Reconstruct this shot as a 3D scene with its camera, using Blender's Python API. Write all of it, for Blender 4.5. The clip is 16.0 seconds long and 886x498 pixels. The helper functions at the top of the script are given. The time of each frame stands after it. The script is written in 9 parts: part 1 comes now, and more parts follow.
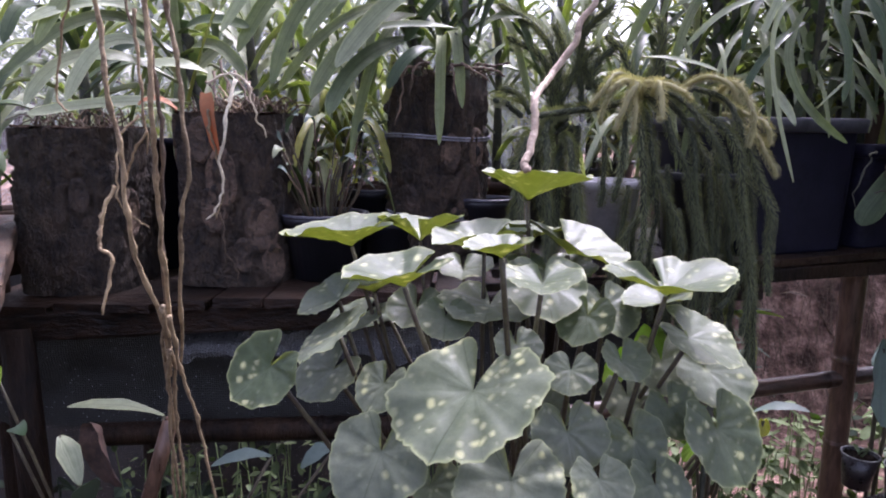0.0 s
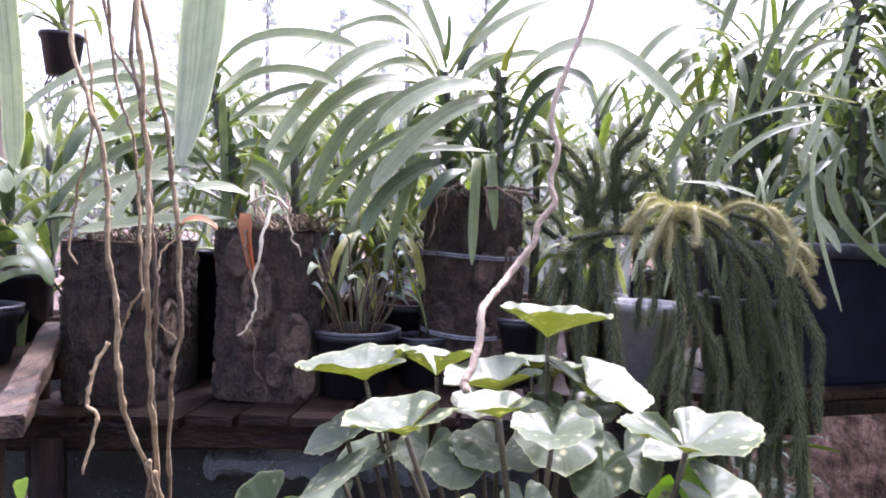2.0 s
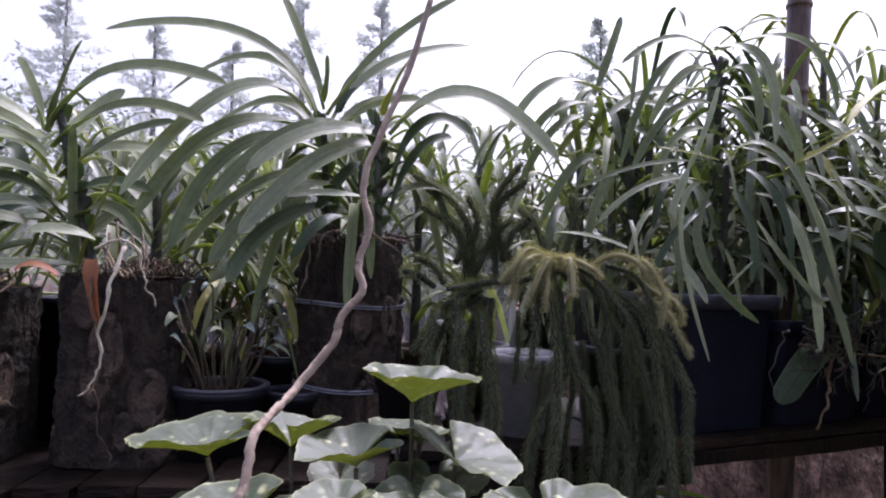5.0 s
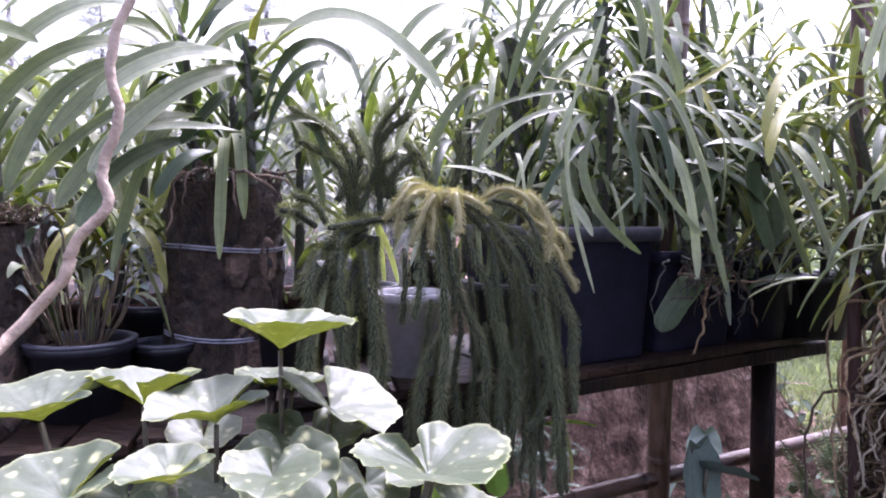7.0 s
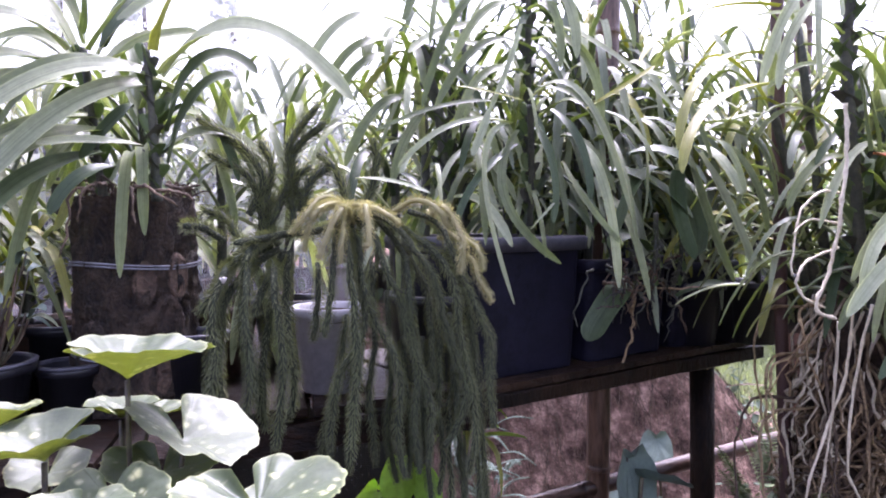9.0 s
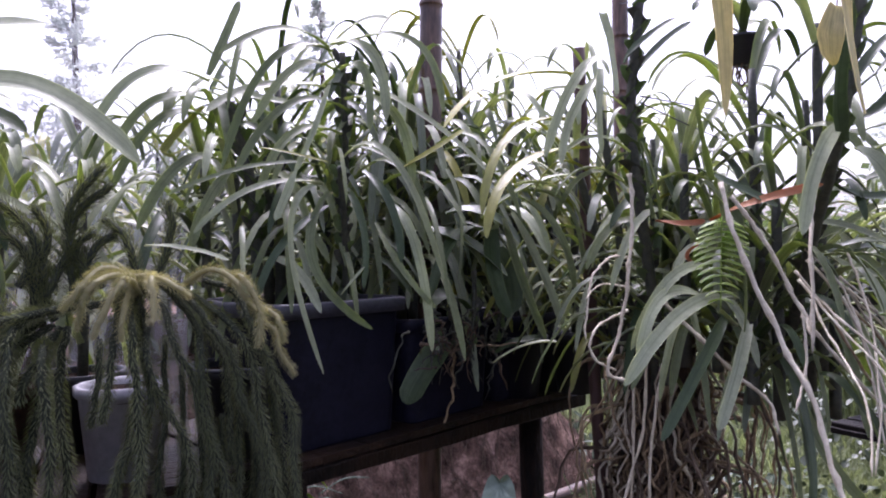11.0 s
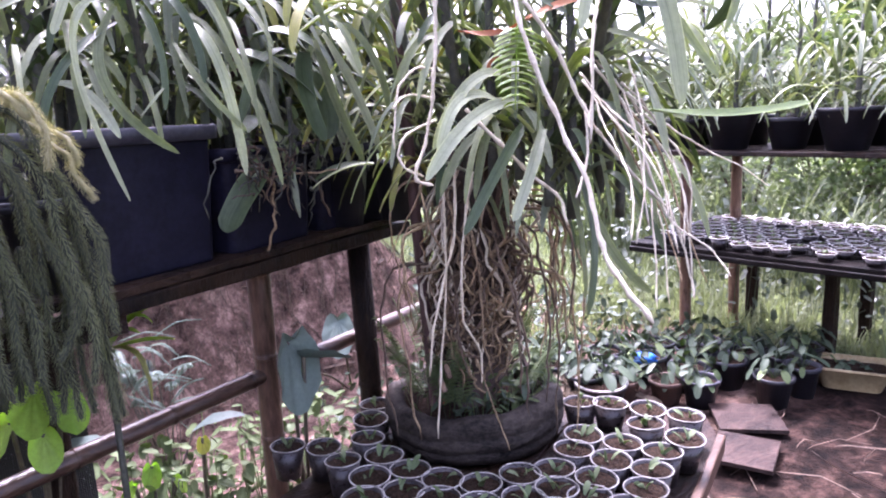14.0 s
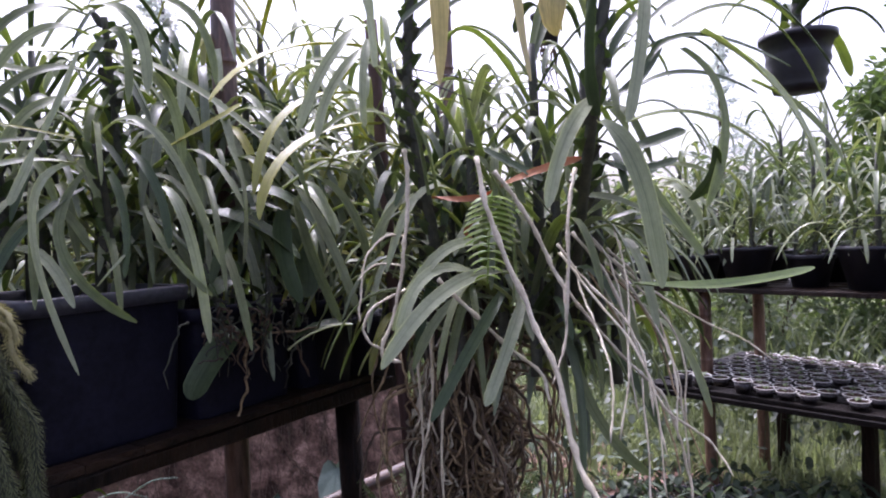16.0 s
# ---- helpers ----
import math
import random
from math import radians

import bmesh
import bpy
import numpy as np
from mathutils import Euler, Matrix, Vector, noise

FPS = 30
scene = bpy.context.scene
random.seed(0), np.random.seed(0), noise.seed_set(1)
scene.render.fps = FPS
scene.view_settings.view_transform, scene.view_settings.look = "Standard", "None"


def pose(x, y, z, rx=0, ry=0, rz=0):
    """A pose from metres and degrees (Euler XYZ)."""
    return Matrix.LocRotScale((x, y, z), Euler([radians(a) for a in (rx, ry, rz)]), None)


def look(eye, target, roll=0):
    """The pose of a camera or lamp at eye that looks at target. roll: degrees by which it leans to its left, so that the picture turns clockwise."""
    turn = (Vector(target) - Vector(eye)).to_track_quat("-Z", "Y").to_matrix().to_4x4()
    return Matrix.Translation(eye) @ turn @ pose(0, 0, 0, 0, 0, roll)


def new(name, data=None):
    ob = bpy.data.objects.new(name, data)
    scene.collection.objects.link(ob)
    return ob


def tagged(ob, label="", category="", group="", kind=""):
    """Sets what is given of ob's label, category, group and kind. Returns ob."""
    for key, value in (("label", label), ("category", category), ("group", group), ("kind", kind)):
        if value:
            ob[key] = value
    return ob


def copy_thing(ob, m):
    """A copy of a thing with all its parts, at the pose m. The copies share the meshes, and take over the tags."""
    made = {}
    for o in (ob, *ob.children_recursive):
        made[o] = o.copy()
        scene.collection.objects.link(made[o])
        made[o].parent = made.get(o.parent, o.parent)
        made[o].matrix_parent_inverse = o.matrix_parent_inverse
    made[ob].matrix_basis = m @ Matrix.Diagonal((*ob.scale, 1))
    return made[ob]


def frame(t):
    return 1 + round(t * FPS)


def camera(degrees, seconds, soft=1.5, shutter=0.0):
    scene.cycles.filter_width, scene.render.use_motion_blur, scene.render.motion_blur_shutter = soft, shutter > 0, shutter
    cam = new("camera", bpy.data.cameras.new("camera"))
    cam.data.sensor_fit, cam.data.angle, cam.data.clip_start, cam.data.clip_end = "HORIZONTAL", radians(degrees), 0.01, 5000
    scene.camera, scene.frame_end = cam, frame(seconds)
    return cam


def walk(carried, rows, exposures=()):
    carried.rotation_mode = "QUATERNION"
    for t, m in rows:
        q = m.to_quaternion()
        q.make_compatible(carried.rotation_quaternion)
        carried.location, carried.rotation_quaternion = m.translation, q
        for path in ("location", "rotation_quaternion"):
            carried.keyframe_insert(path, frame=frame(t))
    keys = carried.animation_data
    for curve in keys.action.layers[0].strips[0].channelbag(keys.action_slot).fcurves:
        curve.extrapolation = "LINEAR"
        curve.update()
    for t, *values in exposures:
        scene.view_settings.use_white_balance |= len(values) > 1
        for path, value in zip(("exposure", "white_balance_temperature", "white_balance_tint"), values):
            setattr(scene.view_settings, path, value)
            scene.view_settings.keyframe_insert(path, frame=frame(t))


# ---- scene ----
cam = camera(64.9, 16.0, 2.0)
PATH = [
    (0, (0.137, -0.062, 1.207), (-0.004, 1.904, 0.866), 0.5),
    (0.5, (0.138, -0.064, 1.222), (-0.052, 1.909, 0.96), 0.4),
    (1, (0.14, -0.065, 1.237), (-0.043, 1.921, 1.092), 1.1),
    (1.5, (0.145, -0.063, 1.242), (-0.046, 1.925, 1.137), 0.7),
    (2, (0.173, -0.047, 1.246), (-0.124, 1.93, 1.183), 1.4),
    (2.5, (0.197, -0.046, 1.246), (-0.132, 1.926, 1.225), 3.6),
    (3, (0.204, -0.046, 1.248), (-0.131, 1.926, 1.215), 3.5),
    (3.5, (0.202, -0.028, 1.255), (-0.096, 1.95, 1.262), 2.7),
    (4, (0.192, -0.011, 1.256), (-0.065, 1.972, 1.274), 2.1),
    (4.5, (0.197, -0.009, 1.257), (0.014, 1.982, 1.273), 2.3),
    (5, (0.2, 0.006, 1.264), (0.201, 2.005, 1.322), 2.0),
    (5.2, (0.199, 0.01, 1.264), (0.25, 2.008, 1.337), 1.8),
    (7.3, (0.239, 0.062, 1.255), (0.542, 2.035, 1.144), 0.7),
    (7.5, (0.249, 0.06, 1.256), (0.545, 2.035, 1.146), 0.6),
    (8, (0.274, 0.063, 1.258), (0.614, 2.03, 1.135), 0.4),
    (8.2, (0.282, 0.062, 1.259), (0.63, 2.028, 1.137), 0.3),
    (10.3, (0.415, 0.075, 1.315), (0.894, 2.016, 1.326), -0.5),
    (10.5, (0.42, 0.071, 1.323), (0.941, 2.001, 1.344), -0.5),
    (11, (0.441, 0.072, 1.319), (1.174, 1.933, 1.332), -0.8),
    (11.5, (0.471, 0.065, 1.313), (1.34, 1.866, 1.288), -2.0),
    (12, (0.48, 0.059, 1.302), (1.398, 1.831, 1.181), -1.6),
    (12.5, (0.492, 0.049, 1.269), (1.473, 1.77, 0.999), -1.9),
    (13, (0.496, 0.039, 1.25), (1.551, 1.697, 0.878), -1.4),
    (13.5, (0.485, 0.033, 1.243), (1.566, 1.673, 0.868), -2.1),
    (14, (0.465, 0.022, 1.24), (1.566, 1.645, 0.849), -2.6),
    (14.5, (0.448, 0.018, 1.237), (1.571, 1.63, 0.861), -2.8),
    (15, (0.482, 0.029, 1.266), (1.622, 1.658, 1.045), -3.2),
    (15.5, (0.556, 0.046, 1.297), (1.658, 1.711, 1.186), -3.3),
    (16, (0.595, 0.052, 1.315), (1.665, 1.74, 1.26), -2.5),
]
EXPOSURES = [(0.0, 1.77, 5700, 32), (1.0, 2.24, 5700, 32), (2.0, 2.34, 5700, 32), (3.0, 1.93, 5700, 32), (4.0, 1.5, 5700, 32), (5.2, 0.95, 5700, 32), (7.5, 2.34, 5600, 38), (8.2, 2.34, 5600, 38), (10.3, 1.98, 5700, 35), (11.0, 1.35, 5700, 35), (11.5, 1.29, 5700, 35), (12.0, 1.47, 5700, 35), (12.5, 2.19, 5600, 40), (13.0, 2.55, 5600, 40), (14.5, 2.76, 5600, 40), (15.1, 2.54, 5600, 40), (15.5, 1.99, 5700, 32), (16.0, 1.34, 5700, 32)]
walk(cam, [(t, look(eye, target, roll)) for t, eye, target, roll in PATH], EXPOSURES)

# ---- light ----
SUN_EL, SUN_AZ = 60.0, 22.0  # degrees; azimuth from +y towards +x
world = bpy.data.worlds.new("sky")
scene.world = world
world.use_nodes = True
wn = world.node_tree
sky = wn.nodes.new("ShaderNodeTexSky")
sky.sky_type = "NISHITA"
sky.sun_disc = False
sky.sun_elevation, sky.sun_rotation = radians(SUN_EL), radians(SUN_AZ)
sky.air_density, sky.dust_density, sky.ozone_density = 1.0, 6.0, 1.0
soft_white = wn.nodes.new("ShaderNodeHueSaturation")
soft_white.inputs["Saturation"].default_value = 0.55
wn.links.new(sky.outputs[0], soft_white.inputs["Color"])
wn.links.new(soft_white.outputs[0], wn.nodes["Background"].inputs[0])
wn.nodes["Background"].inputs[1].default_value = 0.15
sun = new("sun", bpy.data.lights.new("sun", "SUN"))
sun.data.energy, sun.data.angle, sun.data.color = 2.3, radians(14), (1.0, 0.97, 0.94)
sun_way = Vector((math.sin(radians(SUN_AZ)) * math.cos(radians(SUN_EL)), math.cos(radians(SUN_AZ)) * math.cos(radians(SUN_EL)), math.sin(radians(SUN_EL))))
sun.matrix_world = look(sun_way * 20, (0, 0, 0))

# ---- materials ----
rnd = random.Random(7)


def nodes_of(name):
    m = bpy.data.materials.new(name)
    m.use_nodes = True
    return m, m.node_tree, m.node_tree.nodes["Principled BSDF"]


def add(nt, kind, **props):
    n = nt.nodes.new(kind)
    for k, v in props.items():
        n.inputs[k.replace("_", " ")].default_value = v
    return n


def ramp(nt, fac, stops):
    r = nt.nodes.new("ShaderNodeValToRGB")
    while len(r.color_ramp.elements) < len(stops):
        r.color_ramp.elements.new(0.5)
    for e, (p, c) in zip(r.color_ramp.elements, stops):
        e.position, e.color = p, (*c, 1) if len(c) == 3 else c
    nt.links.new(fac, r.inputs[0])
    return r.outputs[0]


def blend(nt, fac, a, b, mode="MIX"):
    m = nt.nodes.new("ShaderNodeMix")
    m.data_type, m.blend_type = "RGBA", mode
    for sock, v in ((m.inputs[0], fac), (m.inputs[6], a), (m.inputs[7], b)):
        if isinstance(v, bpy.types.NodeSocket):
            nt.links.new(v, sock)
        elif isinstance(v, (int, float)):
            sock.default_value = v
        else:
            sock.default_value = (*v, 1)
    return m.outputs[2]


def surface(name, dark, light, scale=8, rough=0.7, bump=0.3, fine=60, metallic=0.0, stretch=(1, 1, 1), vary=0.15, specular=0.5, depth=0.01):
    """Two noises, coarse and fine, colour the surface and give its relief."""
    m, nt, bsdf = nodes_of(name)
    tc = nt.nodes.new("ShaderNodeTexCoord")
    mp = nt.nodes.new("ShaderNodeMapping")
    mp.inputs["Scale"].default_value = stretch
    nt.links.new(tc.outputs["Object"], mp.inputs[0])
    info = nt.nodes.new("ShaderNodeObjectInfo")
    big = add(nt, "ShaderNodeTexNoise", Scale=scale, Detail=6.0, Roughness=0.6)
    small = add(nt, "ShaderNodeTexNoise", Scale=fine, Detail=4.0, Roughness=0.65)
    for n in (big, small):
        nt.links.new(mp.outputs[0], n.inputs["Vector"])
    both = blend(nt, 0.45, big.outputs[0], small.outputs[0])
    col = ramp(nt, both, [(0.38, dark), (0.63, light)])
    hsv = nt.nodes.new("ShaderNodeHueSaturation")
    mr = add(nt, "ShaderNodeMapRange")
    mr.inputs[3].default_value, mr.inputs[4].default_value = 1 - vary, 1 + vary
    nt.links.new(info.outputs["Random"], mr.inputs[0])
    nt.links.new(mr.outputs[0], hsv.inputs["Value"])
    nt.links.new(col, hsv.inputs["Color"])
    nt.links.new(hsv.outputs[0], bsdf.inputs["Base Color"])
    rr = add(nt, "ShaderNodeMapRange")
    rr.inputs[3].default_value, rr.inputs[4].default_value = max(0.05, rough - 0.15), min(1, rough + 0.15)
    nt.links.new(small.outputs[0], rr.inputs[0])
    nt.links.new(rr.outputs[0], bsdf.inputs["Roughness"])
    bsdf.inputs["Metallic"].default_value = metallic
    bsdf.inputs["Specular IOR Level"].default_value = specular
    bp = add(nt, "ShaderNodeBump", Strength=bump, Distance=depth)
    nt.links.new(both, bp.inputs["Height"])
    nt.links.new(bp.outputs[0], bsdf.inputs["Normal"])
    return m


def leafy(name, a, b, rough=0.38, through_light=0.3, spots=None, fine=90, spot_scale=42, glow=None, shine=0.5, keel=False):
    """A leaf: two greens mixed by a random value of each leaf and by noise, light that passes through, faint veins."""
    m, nt, bsdf = nodes_of(name)
    tc = nt.nodes.new("ShaderNodeTexCoord")
    info = nt.nodes.new("ShaderNodeObjectInfo")
    big = add(nt, "ShaderNodeTexNoise", Scale=14.0, Detail=3.0)
    small = add(nt, "ShaderNodeTexNoise", Scale=float(fine), Detail=5.0, Roughness=0.7)
    for n in (big, small):
        nt.links.new(tc.outputs["Object"], n.inputs["Vector"])
    f = nt.nodes.new("ShaderNodeMath")
    f.operation = "MULTIPLY_ADD"
    f.inputs[1].default_value = 0.75
    nt.links.new(info.outputs["Random"], f.inputs[0])
    g = nt.nodes.new("ShaderNodeMath")
    g.operation = "MULTIPLY_ADD"
    g.inputs[1].default_value, g.inputs[2].default_value = 1.0, -0.35
    nt.links.new(big.outputs[0], g.inputs[0])
    nt.links.new(g.outputs[0], f.inputs[2])
    col = blend(nt, f.outputs[0], a, b)
    mott = ramp(nt, small.outputs[0], [(0.35, (0.88, 0.88, 0.88)), (0.65, (1.08, 1.08, 1.08))])
    col = blend(nt, 1.0, col, mott, "MULTIPLY")
    if keel:
        sep = nt.nodes.new("ShaderNodeSeparateXYZ")
        nt.links.new(tc.outputs["UV"], sep.inputs[0])
        lanes = nt.nodes.new("ShaderNodeMapping")
        lanes.inputs["Scale"].default_value = (9.0, 0.8, 1.0)
        nt.links.new(tc.outputs["UV"], lanes.inputs[0])
        vein = add(nt, "ShaderNodeTexNoise", Scale=2.0, Detail=3.0, Roughness=0.6)
        nt.links.new(lanes.outputs[0], vein.inputs["Vector"])
        col = blend(nt, 1.0, col, ramp(nt, vein.outputs[0], [(0.38, (0.82, 0.84, 0.8)), (0.62, (1.14, 1.12, 1.1))]), "MULTIPLY")
        rib = ramp(nt, sep.outputs[0], [(0.0, (1.5, 1.45, 1.35)), (0.07, (1, 1, 1)), (0.44, (1, 1, 1)), (0.5, (0.72, 0.75, 0.7)), (0.56, (1, 1, 1)), (0.93, (1, 1, 1)), (1.0, (1.5, 1.45, 1.35))])
        col = blend(nt, 1.0, col, rib, "MULTIPLY")
        tip = nt.nodes.new("ShaderNodeMath")
        tip.operation = "MULTIPLY_ADD"
        tip.inputs[1].default_value = 0.22
        nt.links.new(big.outputs[0], tip.inputs[0])
        nt.links.new(sep.outputs[1], tip.inputs[2])
        worn = ramp(nt, tip.outputs[0], [(1.02, (0, 0, 0)), (1.16, (0.3, 0.3, 0.3))])
        col = blend(nt, worn, col, (0.30, 0.25, 0.08))
    if spots:
        ribs = nt.nodes.new("ShaderNodeSeparateXYZ")
        nt.links.new(tc.outputs["UV"], ribs.inputs[0])
        col = blend(nt, 1.0, col, ramp(nt, ribs.outputs[0], [(0.0, (0.5, 0.52, 0.5)), (0.35, (1, 1, 1))]), "MULTIPLY")
        wob = add(nt, "ShaderNodeTexNoise", Scale=60.0, Detail=2.0)
        nt.links.new(tc.outputs["Object"], wob.inputs["Vector"])
        warped = blend(nt, 0.008, tc.outputs["Object"], wob.outputs["Color"])
        vor = add(nt, "ShaderNodeTexVoronoi", Scale=float(spot_scale), Randomness=1.0)
        nt.links.new(warped, vor.inputs["Vector"])
        size = ramp(nt, vor.outputs["Color"], [(0.35, (0, 0, 0)), (0.75, (1, 1, 1))])
        thr = nt.nodes.new("ShaderNodeMath")
        thr.operation = "MULTIPLY"
        thr.inputs[1].default_value = 0.52
        nt.links.new(size, thr.inputs[0])
        sub = nt.nodes.new("ShaderNodeMath")
        sub.operation = "SUBTRACT"
        nt.links.new(thr.outputs[0], sub.inputs[0])
        nt.links.new(vor.outputs["Distance"], sub.inputs[1])
        drift = add(nt, "ShaderNodeTexNoise", Scale=22.0, Detail=1.0)
        nt.links.new(tc.outputs["Object"], drift.inputs["Vector"])
        mask = blend(nt, 1.0, ramp(nt, sub.outputs[0], [(-0.02, (0, 0, 0)), (0.32, (1, 1, 1))]), ramp(nt, drift.outputs[0], [(0.36, (0.15, 0.15, 0.15)), (0.50, (1, 1, 1))]), "MULTIPLY")
        col = blend(nt, mask, col, spots)
        rim = ramp(nt, ribs.outputs[1], [(0.955, (0, 0, 0)), (0.985, (0.55, 0.55, 0.55))])
        col = blend(nt, rim, col, (0.40, 0.43, 0.20))
    nt.links.new(col, bsdf.inputs["Base Color"])
    bsdf.inputs["Specular IOR Level"].default_value = shine
    rr = add(nt, "ShaderNodeMapRange")
    rr.inputs[3].default_value, rr.inputs[4].default_value = rough - 0.1, rough + 0.18
    nt.links.new(small.outputs[0], rr.inputs[0])
    nt.links.new(rr.outputs[0], bsdf.inputs["Roughness"])
    bp = add(nt, "ShaderNodeBump", Strength=0.18, Distance=0.004)
    nt.links.new(small.outputs[0], bp.inputs["Height"])
    nt.links.new(bp.outputs[0], bsdf.inputs["Normal"])
    tr = nt.nodes.new("ShaderNodeBsdfTranslucent")
    if spots:
        glowc = blend(nt, 1.0, blend(nt, mask, glow[0], glow[1]), mott, "MULTIPLY")
        glowc = blend(nt, 1.0, glowc, ramp(nt, ribs.outputs[0], [(0.0, (0.72, 0.75, 0.7)), (0.35, (1, 1, 1))]), "MULTIPLY")
    else:
        glowc = blend(nt, 1.0, col, glow or (1.5, 1.7, 0.7), "MULTIPLY")
    nt.links.new(glowc, tr.inputs[0])
    mix = nt.nodes.new("ShaderNodeMixShader")
    mix.inputs[0].default_value = through_light
    nt.links.new(bsdf.outputs[0], mix.inputs[1])
    nt.links.new(tr.outputs[0], mix.inputs[2])
    nt.links.new(mix.outputs[0], nt.nodes["Material Output"].inputs[0])
    return m


def netting(name, thread, cell, cover, rough=0.45, sheer=0.0, drop_glints=False, specular=0.5):
    """Woven shade cloth: threads with holes between them."""
    m, nt, bsdf = nodes_of(name)
    tc = nt.nodes.new("ShaderNodeTexCoord")
    sep = nt.nodes.new("ShaderNodeSeparateXYZ")
    nt.links.new(tc.outputs["UV"], sep.inputs[0])
    holes = []
    for axis in (0, 1):
        s = nt.nodes.new("ShaderNodeMath")
        s.operation = "MULTIPLY"
        s.inputs[1].default_value = 1 / cell
        nt.links.new(sep.outputs[axis], s.inputs[0])
        fr = nt.nodes.new("ShaderNodeMath")
        fr.operation = "FRACT"
        nt.links.new(s.outputs[0], fr.inputs[0])
        gt = nt.nodes.new("ShaderNodeMath")
        gt.operation = "GREATER_THAN"
        gt.inputs[1].default_value = cover
        nt.links.new(fr.outputs[0], gt.inputs[0])
        holes.append(gt.outputs[0])
    both = nt.nodes.new("ShaderNodeMath")
    both.operation = "MULTIPLY"
    nt.links.new(holes[0], both.inputs[0])
    nt.links.new(holes[1], both.inputs[1])
    noise_big = add(nt, "ShaderNodeTexNoise", Scale=9.0, Detail=5.0)
    nt.links.new(tc.outputs["Object"], noise_big.inputs["Vector"])
    col = ramp(nt, noise_big.outputs[0], [(0.3, tuple(c * 0.6 for c in thread)), (0.7, thread)])
    if drop_glints:
        # Pale specks: glints on water drops, painted into the cloth colour.
        bead = add(nt, "ShaderNodeTexVoronoi", Scale=110.0)
        nt.links.new(tc.outputs["Object"], bead.inputs["Vector"])
        col = blend(nt, ramp(nt, bead.outputs["Distance"], [(0.06, (1, 1, 1)), (0.11, (0, 0, 0))]), col, (0.55, 0.56, 0.58))
    nt.links.new(col, bsdf.inputs["Base Color"])
    bsdf.inputs["Roughness"].default_value = rough
    bsdf.inputs["Specular IOR Level"].default_value = specular
    bp = add(nt, "ShaderNodeBump", Strength=0.5, Distance=0.02)
    nt.links.new(noise_big.outputs[0], bp.inputs["Height"])
    weave = add(nt, "ShaderNodeTexVoronoi", Scale=1 / cell, Randomness=0.35)
    nt.links.new(tc.outputs["UV"], weave.inputs["Vector"])
    knit = add(nt, "ShaderNodeBump", Strength=0.8, Distance=0.004)
    nt.links.new(weave.outputs["Distance"], knit.inputs["Height"])
    nt.links.new(bp.outputs[0], knit.inputs["Normal"])
    nt.links.new(knit.outputs[0], bsdf.inputs["Normal"])
    clear = nt.nodes.new("ShaderNodeBsdfTransparent")
    glow = nt.nodes.new("ShaderNodeBsdfTranslucent")
    nt.links.new(col, glow.inputs[0])
    cloth = nt.nodes.new("ShaderNodeMixShader")
    cloth.inputs[0].default_value = sheer
    nt.links.new(bsdf.outputs[0], cloth.inputs[1])
    nt.links.new(glow.outputs[0], cloth.inputs[2])
    mix = nt.nodes.new("ShaderNodeMixShader")
    nt.links.new(both.outputs[0], mix.inputs[0])
    nt.links.new(cloth.outputs[0], mix.inputs[1])
    nt.links.new(clear.outputs[0], mix.inputs[2])
    nt.links.new(mix.outputs[0], nt.nodes["Material Output"].inputs[0])
    return m


M_STRAP = leafy("orchid_leaf", (0.15, 0.182, 0.100), (0.30, 0.335, 0.19), 0.42, 0.5, glow=(1.5, 1.6, 0.85), shine=0.35, keel=True)
# Dark green leaf; among the fill orchids its colour also stands for shade.
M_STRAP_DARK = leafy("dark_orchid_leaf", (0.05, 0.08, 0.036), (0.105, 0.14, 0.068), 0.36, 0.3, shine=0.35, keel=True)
M_STRAP_PALE = leafy("pale_orchid_leaf", (0.29, 0.322, 0.205), (0.44, 0.475, 0.34), 0.38, 0.42, shine=0.45, glow=(1.35, 1.4, 0.85), keel=True)
M_HANGING = leafy("hanging_leaf", (0.37, 0.40, 0.31), (0.45, 0.48, 0.39), 0.3, 0.6, keel=True, glow=(1.15, 1.2, 0.95))
M_STRAP_YELLOW = leafy("yellowing_leaf", (0.20, 0.22, 0.05), (0.38, 0.36, 0.09), 0.42, 0.35, keel=True)
M_YELLOWED = leafy("yellowed_leaf", (0.42, 0.39, 0.20), (0.56, 0.53, 0.33), 0.45, 0.5, glow=(1.15, 1.1, 0.8), keel=True)
M_DRY = leafy("dry_leaf", (0.34, 0.13, 0.05), (0.5, 0.24, 0.11), 0.6, 0.3, glow=(1.3, 0.9, 0.6))
M_SPOTTED = leafy("spotted_leaf", (0.045, 0.068, 0.030), (0.165, 0.185, 0.140), 0.42, 0.38, spots=(0.42, 0.43, 0.22), fine=140, spot_scale=112, glow=((0.44, 0.49, 0.12), (0.80, 0.78, 0.38)), shine=0.32)
M_BROAD = leafy("broad_leaf", (0.05, 0.085, 0.045), (0.10, 0.15, 0.075), 0.36, 0.25)
M_GLAUCOUS = leafy("glaucous_leaf", (0.10, 0.145, 0.12), (0.19, 0.24, 0.205), 0.42, 0.2, shine=0.3)
M_TARO = leafy("taro_leaf", (0.11, 0.155, 0.13), (0.20, 0.255, 0.215), 0.5, 0.22, shine=0.25)
M_BLADE = leafy("lime_blade", (0.20, 0.27, 0.09), (0.27, 0.33, 0.13), 0.35, 0.35, glow=(1.3, 1.4, 0.7), keel=True)
M_SPROUT = leafy("sprout_leaf", (0.10, 0.14, 0.065), (0.23, 0.28, 0.15), 0.45, 0.3, shine=0.25)
